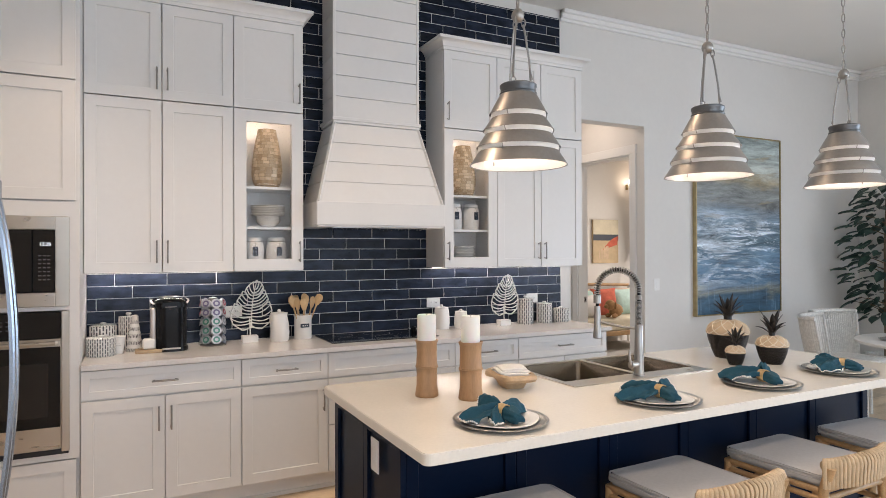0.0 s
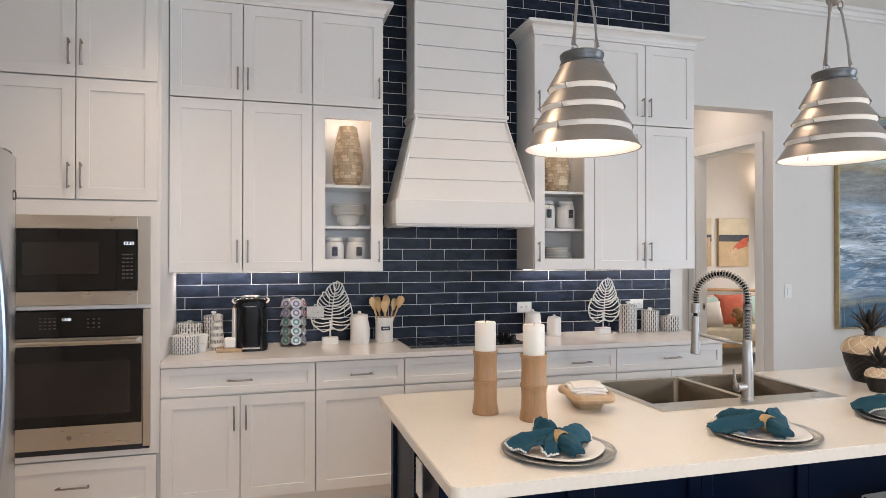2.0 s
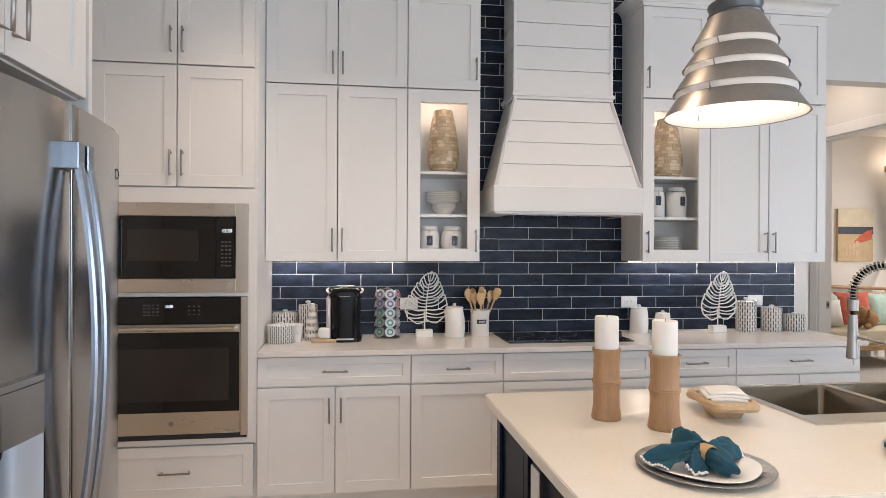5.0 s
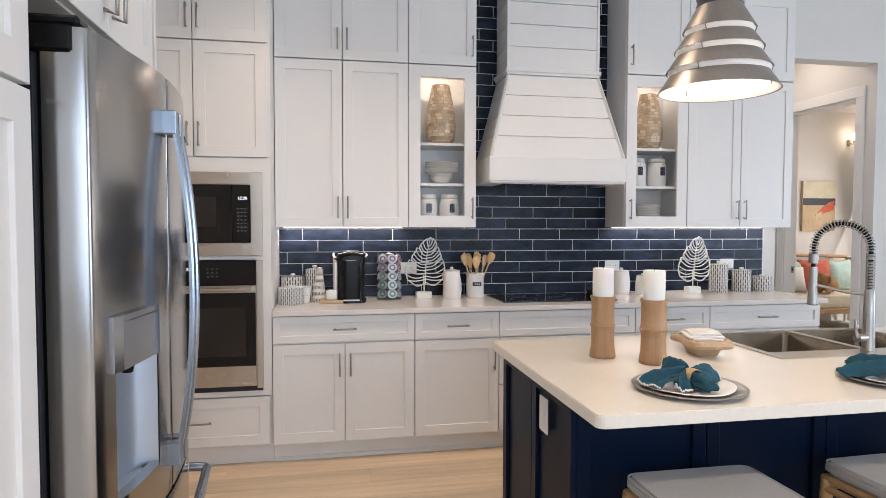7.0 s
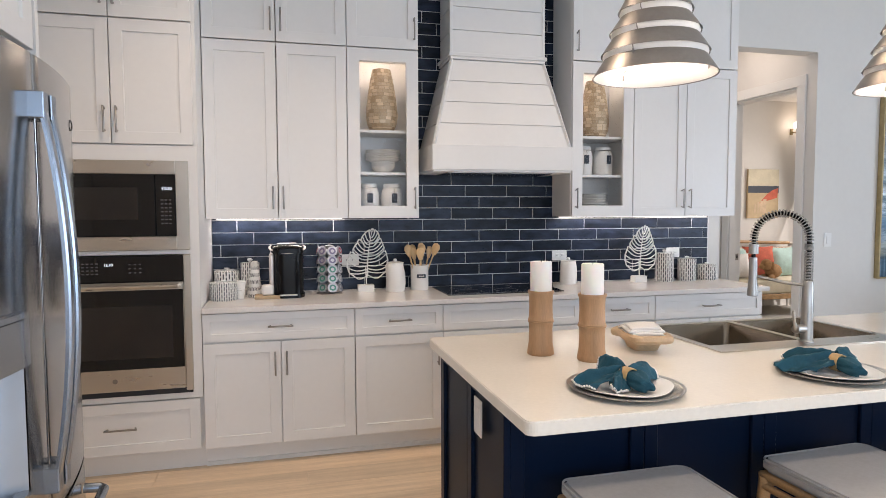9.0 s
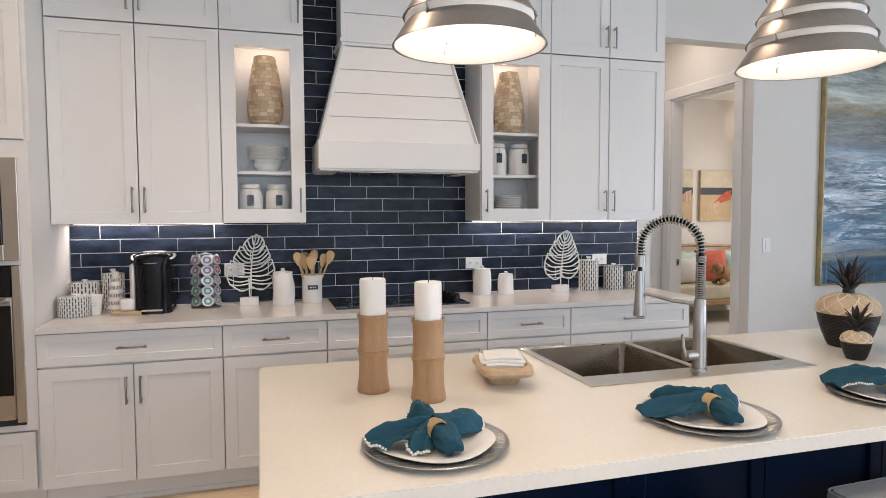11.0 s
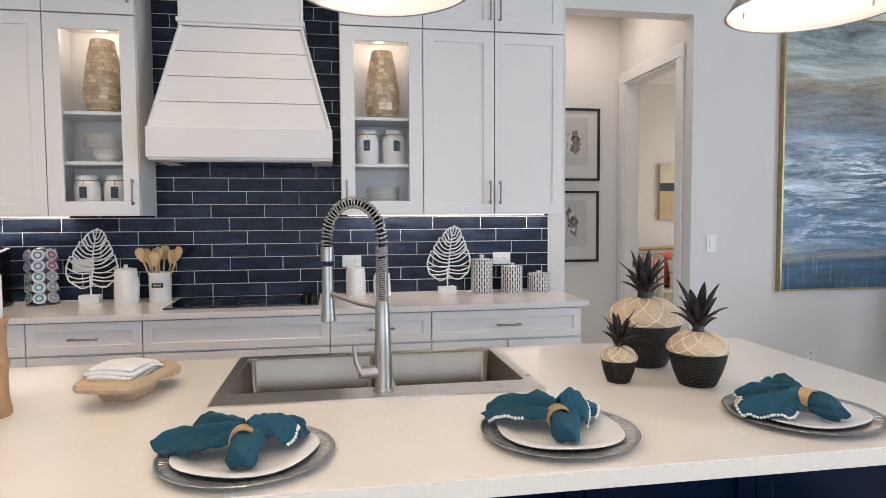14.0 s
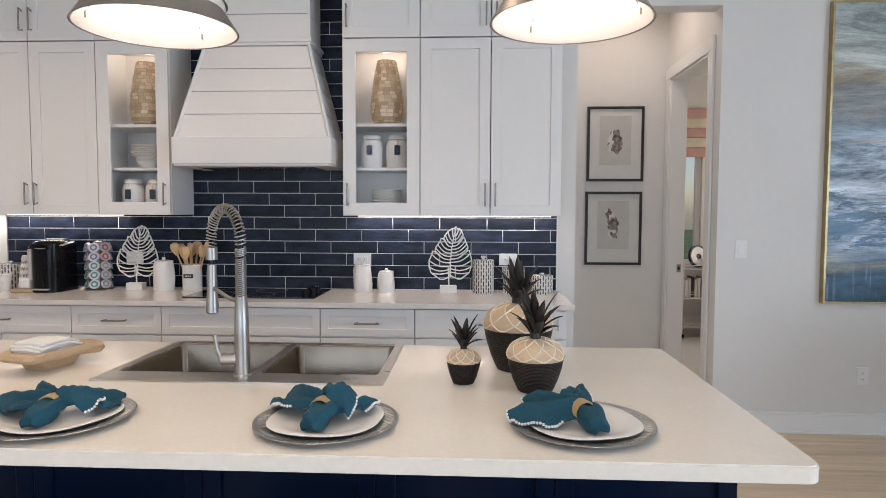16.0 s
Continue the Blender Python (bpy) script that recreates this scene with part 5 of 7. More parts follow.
pineapple((3.114, -2.238, 0.914), 0.050, 0.102, 0.098, 14, 1)
pineapple((3.319, -2.304, 0.914), 0.080, 0.150, 0.132, 16, 2)
pineapple((3.288, -2.052, 0.914), 0.112, 0.214, 0.140, 16, 3)


# ---- on the back counter ----
ZC = 0.914


def dashed(name, ground, ink, dash):
    """Glazed surface with rows of short upright dashes scratched through it."""
    m = mat(name, ground, 0.45, var=0.08, scale=30)
    nt = m.node_tree
    tc, sep, ang = (nt.nodes.new("ShaderNode" + k) for k in ("TexCoord", "SeparateXYZ", "Math"))
    ang.operation = "ARCTAN2"
    nt.links.new(tc.outputs["Object"], sep.inputs[0])
    nt.links.new(sep.outputs[1], ang.inputs[0]), nt.links.new(sep.outputs[0], ang.inputs[1])
    com, br = nt.nodes.new("ShaderNodeCombineXYZ"), nt.nodes.new("ShaderNodeTexBrick")
    mu = nt.nodes.new("ShaderNodeMath")
    mu.operation, mu.inputs[1].default_value = "MULTIPLY", 0.065
    nt.links.new(ang.outputs[0], mu.inputs[0])
    nt.links.new(sep.outputs[2], com.inputs[0]), nt.links.new(mu.outputs[0], com.inputs[1])
    nt.links.new(com.outputs[0], br.inputs[0])
    br.inputs["Color1"].default_value, br.inputs["Color2"].default_value, br.inputs["Mortar"].default_value = (*ink, 1), (*[c * 1.9 + 0.02 for c in ink], 1), (*ground, 1)
    br.inputs["Scale"].default_value, br.inputs["Mortar Size"].default_value, br.inputs["Mortar Smooth"].default_value = 1.0, dash * 0.17, 0.15
    br.inputs["Brick Width"].default_value, br.inputs["Row Height"].default_value = dash * 1.5, dash * 0.55
    nt.links.new(br.outputs["Color"], nt.nodes["Principled BSDF"].inputs["Base Color"])
    return m


DASH = dashed("dashed_glaze", (0.68, 0.66, 0.63), (0.020, 0.023, 0.028), 0.028)
RIBBED = dashed("grey_woven_ceramic", (0.66, 0.66, 0.64), (0.045, 0.055, 0.065), 0.020)


def canister(at, r, h, material, label, group="patterned canisters"):
    c = empty("canister", at, label, "canister", group)
    part("jar", lathe(bmesh.new(), [(0, 0), (r * 0.97, 0), (r, 0.004), (r, h * 0.80), (r * 0.985, h * 0.815), (0, h * 0.815)], 36, wave=lambda a, z: 1 + 0.008 * math.sin(40 * a)), material, c, smooth=60)
    lid = part("lid", lathe(bmesh.new(), [(0, h * 0.818), (r * 1.01, h * 0.818), (r * 1.02, h * 0.85), (r * 0.98, h * 0.885), (0, h * 0.895)], 36), material, c, "patterned round lid", smooth=60)
    part("knob", lathe(bmesh.new(), [(0, h * 0.89), (0.010, h * 0.89), (0.008, h * 0.92), (0.017, h * 0.955), (0.015, h * 0.99), (0, h)], 16), CERAMIC, lid, "small pale knob", smooth=60)
    return c


canister((0.090, -0.300, ZC), 0.080, 0.120, RIBBED, "short grey patterned canister with a lid on the counter")
canister((0.095, -0.110, ZC), 0.076, 0.178, DASH, "squat dash-patterned canister with a knob lid")
canister((0.235, -0.100, ZC), 0.058, 0.232, DASH, "tall dash-patterned canister with a knob lid")
canister((3.205, -0.140, ZC), 0.067, 0.236, DASH, "tall dash-patterned canister with a knob lid")
canister((3.398, -0.140, ZC), 0.067, 0.184, DASH, "medium dash-patterned canister with a knob lid")
canister((3.572, -0.140, ZC), 0.070, 0.130, DASH, "short dash-patterned canister with a knob lid")

cp = empty("paper_cup", (0.178, -0.270, ZC), "small white paper cup", "cup")
part("cup", lathe(bmesh.new(), [(0, 0), (0.028, 0), (0.040, 0.102), (0.043, 0.104), (0.040, 0.107), (0.037, 0.102), (0.026, 0.004), (0, 0.004)], 28), PLATE_WHITE, cp, smooth=40)
part("print", boxes((-0.018, 0.018, -0.0362, -0.030, 0.050, 0.055), (-0.014, 0.012, -0.0362, -0.030, 0.062, 0.065)), PAPER, cp, "faint grey printed lines")
st = empty("cup_stack", (0.268, -0.205, ZC), "cone-shaped stack of patterned paper cups", "cup stack")
for k in range(9):
    z = 0.021 * k
    r = 0.047 - 0.0030 * k
    part("cup", lathe(bmesh.new(), [(0, z), (r, z), (r + 0.002, z + 0.003), (r * 0.90, z + 0.022), (0, z + 0.0225)], 24), CERAMIC if k % 2 else DASH, st, smooth=40)
part("tip", lathe(bmesh.new(), [(0, 0.188), (0.020, 0.188), (0.016, 0.222), (0, 0.224)], 20), PAPER, st, smooth=50)
tr = empty("wooden_tray", (0.345, -0.300, ZC), "small pale wooden tray on the counter", "tray")
part("board", boxes((-0.075, 0.075, -0.050, 0.050, 0, 0.020), bevel=0.003), WOODBOWL, tr)
jr = empty("sugar_jar", (0.345, -0.300, ZC + 0.020), "rounded white jar standing on a wooden tray", "jar")
part("jar", boxes((-0.036, 0.036, -0.034, 0.034, 0, 0.064), bevel=0.016, seg=4), CERAMIC, jr, smooth=60)

km = empty("coffee_maker", (0.462, -0.215, ZC), "black and silver single-cup coffee maker on the counter", "coffee maker")
SILVER = mat("silver_plastic", (0.62, 0.56, 0.53), 0.35, 0.5, var=0.05)
part("body", slab(round_rect(-0.080, 0.100, -0.128, 0.130, 0.062, 8), 0.022, 0.268, bevel=0.003), BLACK, km, "glossy black body", smooth=50)
part("water_tank", boxes((-0.106, -0.078, -0.095, 0.120, 0.0, 0.268), bevel=0.010, seg=3), SILVER, km, "silver grey side tank", smooth=50)
part("head", slab(round_rect(-0.090, 0.104, -0.134, 0.122, 0.050, 8), 0.268, 0.298, bevel=0.008), BLACK, km, smooth=50)
part("lid", lathe(bmesh.new(), [(0, 0.292), (0.104, 0.292), (0.106, 0.300), (0.100, 0.312), (0.078, 0.322), (0.040, 0.327), (0, 0.328)], 40, (0.004, 0.0), ry=1.18), BLACK, km, "domed black top lid", smooth=50)
ring = [(0.004 + 0.107 * math.cos(t), 0.126 * math.sin(t), 0.306 - 0.030 * max(0.0, -math.sin(t)) + 0.010 * max(0.0, math.sin(t))) for t in (radians(-205 + 230 * k / 20) for k in range(21))]
part("lever", tube(bmesh.new(), ring, 0.0085, 8, flat=0.7), SILVER, km, "bowed silver lever round the lid", smooth=60)
part("lid_plate", lathe(bmesh.new(), [(0, 0.3275), (0.060, 0.3255), (0.062, 0.3275), (0.054, 0.3305), (0, 0.3315)], 32, (0.004, 0.030), ry=0.9), SILVER, km, "silver top plate", smooth=50)
part("drip_grille", boxes((-0.045, 0.060, -0.145, -0.120, 0.016, 0.024), bevel=0.002), SILVER, km, "silver drip grille")
part("base", slab(round_rect(-0.086, 0.106, -0.140, 0.132, 0.066, 8), 0.0, 0.022, bevel=0.004), BLACK, km, smooth=50)

pc = empty("pod_carousel", (0.728, -0.165, ZC), "chrome carousel filled with coffee pods", "pod holder")
part("base", lathe(bmesh.new(), [(0, 0), (0.070, 0), (0.072, 0.005), (0.060, 0.010), (0, 0.010)], 32), FAUCET, pc, smooth=40)
part("column", lathe(bmesh.new(), [(0, 0.010), (0.020, 0.010), (0.020, 0.285), (0.026, 0.290), (0, 0.300)], 20), FAUCET, pc, smooth=40)
pods = [mat("pod_green", (0.10, 0.30, 0.25), 0.4), mat("pod_violet", (0.20, 0.18, 0.30), 0.4), mat("pod_grey", (0.35, 0.36, 0.38), 0.4), mat("pod_red", (0.45, 0.12, 0.14), 0.4)]
FOIL = mat("pod_foil", (0.66, 0.66, 0.70), 0.30, 0.6, var=0.08)
for col in range(7):
    a = 2 * math.pi * col / 7 - math.pi / 2 + 0.2
    for row in range(5):
        m = pose(0.060 * math.cos(a), 0.060 * math.sin(a), 0.040 + 0.055 * row) @ pose(0, 0, 0, 0, 0, math.degrees(a)) @ pose(0, 0, 0, 0, 76, 0)
        pod = part("pod", lathe(bmesh.new(), [(0, -0.034), (0.019, -0.034), (0.024, 0.0), (0.0285, 0.002), (0.0285, 0.004), (0, 0.005)], 16), FOIL, pc, smooth=40)
        pod.matrix_basis = m
        part("pod_lid", lathe(bmesh.new(), [(0.010, 0.0056), (0.019, 0.0056), (0.019, 0.0062), (0.010, 0.0062), (0.010, 0.0056)], 16), pods[(col * 2 + row // 3) % 4], pod)

pc.scale = (1.16, 1.16, 1.06)


def leaf_sculpture(at, rz):
    """An openwork white metal leaf on a stem over a small block."""
    s = empty("leaf_sculpture", at, "white openwork metal leaf ornament on a white block", "ornament", "leaf ornaments", rz=rz)
    part("block", boxes((-0.052, 0.052, -0.030, 0.030, 0, 0.046), bevel=0.002), CERAMIC, s, "white block")
    part("stem", tube(bmesh.new(), [(0.004, 0, 0.045), (0.002, 0, 0.10), (0.0, 0, 0.16)], 0.0042, 8), CERAMIC, s)
    Z0, HL = 0.098, 0.312

    def mid(t):
        return 0.012 - 0.010 * t + 0.045 * t * t, Z0 + HL * t
    part("midrib", tube(bmesh.new(), [(mid(i / 12)[0], 0, mid(i / 12)[1]) for i in range(13)], [0.0046 - 0.0022 * i / 12 for i in range(13)], 8), CERAMIC, s, smooth=60)
    shape = [(-0.05, 0.060), (0.04, 0.110), (0.15, 0.132), (0.32, 0.136), (0.50, 0.118), (0.66, 0.092), (0.80, 0.066), (0.92, 0.044), (1.0, 0.016)]

    def half(t):
        for (a, wa), (b, wb) in zip(shape, shape[1:]):
            if t <= b:
                return wa + (wb - wa) * (t - a) / (b - a)
        return shape[-1][1]
    lobes = ((0, 5), (5, 9), (9, 13))
    for side in (-1, 1):
        ends = []
        for k in range(13):
            t = 0.03 + 0.78 * k / 12 + (0.012 if side > 0 else 0)
            te = min(0.99, t - 0.075 + 0.25 * min(1, k / 4))
            x0, z0 = mid(t)
            w = half(te) * (0.90 if k in (5, 9) else 1.0)
            ex, ez = mid(te)[0] + side * w, Z0 + HL * te
            sag = -0.022 if k > 1 else -0.010
            rib = [(x0 + (ex - x0) * u, 0.003 * math.sin(3 * u + k), z0 + (ez - z0) * u + sag * math.sin(math.pi * u) * (0.7 + 0.3 * u)) for u in (i / 8 for i in range(9))]
            part("rib", tube(bmesh.new(), rib, 0.0043, 6), CERAMIC, s, smooth=60)
            ends.append((ex, ez, rib))
        for a, b in lobes:
            line = [(e[0], 0, e[1]) for e in ends[a:b]]
            line = [ends[a][2][5]] + line
            if b < 13:
                tx, _, tz = line[-1]
                line += [(tx - side * 0.006, 0, tz + 0.020), (tx - side * 0.022, 0, tz + 0.014), ends[b][2][4]]
            else:
                line += [(mid(1)[0] + side * 0.010, 0, mid(1)[1] - 0.006), (mid(1)[0], 0, mid(1)[1] + 0.006)]
            part("outline", tube(bmesh.new(), line, 0.0048, 6), CERAMIC, s, smooth=60)
    return s


lf = leaf_sculpture((0.965, -0.150, ZC), 0)
copy_thing(lf, pose(2.985, -0.150, ZC, 0, 0, 4))


def lidded_jar(at, r, h, label, rough=0.05, seed=0):
    j = empty("lidded_jar", at, label, "jar", "white lidded jars")
    rnd = random.Random(seed)
    ph = [rnd.uniform(0, 6) for _ in range(3)]
    part("jar", lathe(bmesh.new(), [(0, 0), (r * 0.96, 0), (r, 0.006), (r, h * 0.25), (r * 0.98, h * 0.5), (r * 0.93, h * 0.78), (r * 0.86, h * 0.86), (0, h * 0.86)], 32, wave=lambda a, z: 1 + rough * math.sin(3 * a + 60 * z + ph[0]) * math.sin(2 * a - 80 * z + ph[1]) * (1 if 0.01 < z < h * 0.8 else 0)), CERAMIC, j, smooth=60)
    lid = part("lid", lathe(bmesh.new(), [(0, h * 0.862), (r * 0.90, h * 0.862), (r * 0.90, h * 0.885), (r * 0.5, h * 0.91), (0, h * 0.915)], 32), CERAMIC, j, smooth=60)
    part("knob", lathe(bmesh.new(), [(0, h * 0.91), (0.010, h * 0.91), (0.012, h * 0.97), (0.008, h), (0, h)], 14), CERAMIC, lid, smooth=60)
    return j


lidded_jar((1.158, -0.165, ZC), 0.064, 0.214, "tall white hammered ceramic jar with a lid", 0.11, 3)
lidded_jar((2.435, -0.110, ZC), 0.060, 0.190, "white hammered ceramic jar with a lid", 0.09, 4)
lidded_jar((2.592, -0.140, ZC), 0.052, 0.150, "short white hammered ceramic jar with a lid", 0.09, 5)

ck2 = empty("utensil_crock", (1.330, -0.135, ZC), "white ceramic crock with a dark label holding wooden spoons", "crock")
part("crock", lathe(bmesh.new(), [(0, 0), (0.058, 0), (0.060, 0.004), (0.060, 0.150), (0.063, 0.156), (0.063, 0.164), (0.058, 0.166), (0.055, 0.160), (0.055, 0.012), (0, 0.012)], 36), CERAMIC, ck2, smooth=40)
part("label", boxes((-0.030, 0.030, -0.0625, -0.052, 0.082, 0.108), bevel=0.002), LABEL, ck2, "dark rectangular label")
part("lettering", boxes((-0.018, -0.006, -0.0631, -0.060, 0.091, 0.099), (-0.002, 0.007, -0.0631, -0.060, 0.091, 0.099), (0.011, 0.019, -0.0631, -0.060, 0.091, 0.099)), PAPER, ck2, "pale unreadable lettering")
SPOON = mat("spoon_wood", (0.60, 0.40, 0.21), 0.5, var=0.15, scale=10, fine=0.1, stretch=(1, 1, 0.3))
rnd = random.Random(5)
for k in range(9):
    a = rnd.uniform(0, 6.28)
    lean = rnd.uniform(0.16, 0.52)
    L = rnd.uniform(0.265, 0.30)
    dx, dy = math.cos(a) * lean, math.sin(a) * lean * 0.5
    u = empty("wooden_spoon", (1.330 + 0.012 * math.cos(a), -0.135 + 0.012 * math.sin(a), ZC + 0.014), "pale wooden cooking spoon standing in a crock", "spoon", "wooden utensils")
    part("handle", tube(bmesh.new(), [(0, 0, 0), (dx * L * 0.5, dy * L * 0.5, L * 0.5), (dx * L * 0.78, dy * L * 0.78, L * 0.78)], [0.005, 0.005, 0.006], 8), SPOON, u, smooth=60)
    bm = lathe(bmesh.new(), [(0, -0.046), (0.013, -0.036), (0.024, -0.008), (0.029, 0.014), (0.022, 0.036), (0, 0.044)], 14, ry=0.26)
    part("head", bm, SPOON, u, smooth=60).matrix_basis = pose(dx * L * 0.86, dy * L * 0.86, L * 0.86, 0, math.degrees(math.atan(dx)), rnd.uniform(-40, 40))


def outlet(at, rz=0, switch=False, wide=True, label="white double wall outlet"):
    o = empty("wall_switch" if switch else "wall_outlet", at, label, "switch" if switch else "outlet", "" if switch else "wall outlets", rz=rz)
    w, h = (0.058, 0.038) if wide else (0.037, 0.058)
    part("plate", boxes((-w, w, -0.006, 0, -h, h), bevel=0.002), PLASTIC, o)
    if switch:
        part("rocker", boxes((-0.016, 0.016, -0.010, -0.005, -0.033, 0.033), bevel=0.002), PLASTIC, o)
    else:
        for s in (-1, 1):
            c = (s * 0.020, 0) if wide else (0, s * 0.020)
            f = part("socket", boxes((c[0] - 0.014, c[0] + 0.014, -0.0085, -0.005, c[1] - 0.014, c[1] + 0.014), bevel=0.002), PLASTIC, o)
            for q in (-1, 1):
                part("slot", boxes((c[0] + q * 0.005 - 0.0012, c[0] + q * 0.005 + 0.0012, -0.0088, -0.006, c[1] - 0.005, c[1] + 0.005)), DARK, f)
    return o


outlet((2.414, -0.001, 1.114))
outlet((3.368, -0.001, 1.116))
outlet((0.880, -0.001, 1.114))
outlet((4.852, 0.011, 1.190), switch=True, wide=False, label="white rocker wall switch")
outlet((5.640, 0.011, 0.380), wide=False, label="white wall outlet near the floor")

# ---- in the display cabinets ----
MOS = mat("mosaic_shell", (0.40, 0.26, 0.13), 0.34, 0.15, var=0.2, scale=30)
nt = MOS.node_tree
geo = nt.nodes.new("ShaderNodeNewGeometry")
cr = nt.nodes.new("ShaderNodeValToRGB")
cr.color_ramp.elements[0].color, cr.color_ramp.elements[1].color = (0.44, 0.31, 0.19, 1), (0.76, 0.61, 0.43, 1)
e = cr.color_ramp.elements.new(0.5)
e.color = (0.57, 0.44, 0.295, 1)
nt.links.new(geo.outputs["Random Per Island"], cr.inputs[0])
nt.links.new(cr.outputs[0], nt.nodes["Principled BSDF"].inputs["Base Color"])
MORTAR = mat("vase_mortar", (0.38, 0.28, 0.18), 0.6)


def mosaic_vase(at):
    v = empty("mosaic_vase", at, "tall gold and brown mosaic vase on a lit shelf", "vase", "mosaic vases")
    prof = [(0.066, 0.0), (0.078, 0.008), (0.092, 0.05), (0.0985, 0.10), (0.096, 0.15), (0.088, 0.22), (0.076, 0.30), (0.064, 0.36), (0.058, 0.395)]

    def rad(z):
        for (ra, za), (rb, zb) in zip(prof, prof[1:]):
            if z <= zb:
                return ra + (rb - ra) * (z - za) / (zb - za)
        return prof[-1][0]
    part("body", lathe(bmesh.new(), [(0, 0)] + [(r - 0.002, z) for r, z in prof] + [(0.052, 0.393), (0.060, 0.30), (0.07, 0.1), (0, 0.02)], 32), MORTAR, v, smooth=60)
    bm = bmesh.new()
    rows, rnd = 18, random.Random(2)
    for i in range(rows):
        za, zb = 0.004 + 0.388 * i / rows, 0.004 + 0.388 * (i + 1) / rows - 0.0015
        n = 15
        off = rnd.random()
        for k in range(n):
            a0, a1 = 2 * math.pi * (k + off) / n, 2 * math.pi * (k + off + 0.95) / n
            lift = rnd.uniform(0.0, 0.0012)
            q = [bm.verts.new((rad(z) * math.cos(a) * (1 + lift * 8), rad(z) * math.sin(a) * (1 + lift * 8), z)) for a, z in ((a0, za), ((a0 + a1) / 2, za), (a1, za), (a1, zb), ((a0 + a1) / 2, zb), (a0, zb))]
            bm.faces.new((q[0], q[1], q[4], q[5]))
            bm.faces.new((q[1], q[2], q[3], q[4]))
    ob = part("mosaic", bm, MOS, v, "gold and brown shell chips", smooth=40)
    ob["kind"] = "stuff"
    return v


va1 = mosaic_vase((1.078, -0.170, 1.956))
va1.scale = (1.04, 1.04, 1.0)
copy_thing(va1, pose(2.600, -0.165, 1.956, 0, 0, 50))


def glass_jar(at):
    j = empty("storage_jar", at, "white ceramic storage jar with a dark hanging tag", "jar", "tagged storage jars")
    part("jar", lathe(bmesh.new(), [(0, 0), (0.058, 0), (0.066, 0.008), (0.068, 0.130), (0.060, 0.168), (0.052, 0.175), (0, 0.175)], 32), CERAMIC, j, smooth=50)
    part("lid", lathe(bmesh.new(), [(0, 0.176), (0.057, 0.176), (0.058, 0.192), (0.052, 0.201), (0, 0.204)], 32), CERAMIC, j, smooth=50)
    part("wire", torus(bmesh.new(), 0.0575, 0.0018, 0.174, 32), HANDLE, j)
    part("tag", boxes((-0.018, 0.018, -0.0735, -0.0690, 0.078, 0.138), bevel=0.001), LABEL, j, "dark slate tag")
    part("string", tube(bmesh.new(), [(0, -0.058, 0.174), (0.002, -0.0715, 0.152), (0, -0.0718, 0.136)], 0.0014, 5), HANDLE, j)
    return j


gj = glass_jar((0.985, -0.185, 1.4185))
for m in (pose(1.135, -0.185, 1.4185, 0, 0, 6), pose(2.508, -0.175, 1.6905, 0, 0, -4), pose(2.665, -0.175, 1.6905, 0, 0, 8)):
    copy_thing(gj, m)


def stack(at, n, r, step, deep, label):
    s = empty("bowl_stack" if deep > 0.02 else "plate_stack", at, label, "bowls" if deep > 0.02 else "plates")
    for k in range(n):
        z = step * k
        foot = 0.45 if deep > 0.02 else 0.72
        prof = [(0, z), (r * foot, z), (r * (foot + 0.08), z + 0.003), (r * 0.9, z + deep * 0.6 + 0.004), (r, z + deep + 0.006), (r * 0.985, z + deep + 0.008), (r * 0.87, z + deep * 0.6 + 0.008), (r * foot, z + 0.008), (0, z + 0.008)]
        part("bowl" if deep > 0.02 else "plate", lathe(bmesh.new(), prof, 32), PLATE_WHITE, s, smooth=50)
    return s


stack((1.085, -0.165, 1.6905), 3, 0.080, 0.012, 0.040, "stack of white china bowls on a cabinet shelf")
stack((1.085, -0.165, 1.7635), 6, 0.116, 0.0115, 0.008, "stack of white china plates resting on bowls")
stack((2.600, -0.165, 1.4185), 12, 0.098, 0.0115, 0.008, "stack of white china plates on a cabinet shelf")

# silver ornament, shaped as a satin metal dish
gd = empty("glass_dish", (3.060, -0.16, ZU3 + 0.003), "small silver dish ornament on top of a cabinet", "dish")
part("dish", lathe(bmesh.new(), [(0, 0), (0.03, 0), (0.035, 0.02), (0.09, 0.055), (0.094, 0.056), (0.040, 0.016), (0, 0.012)], 28), FAUCET, gd, smooth=50)

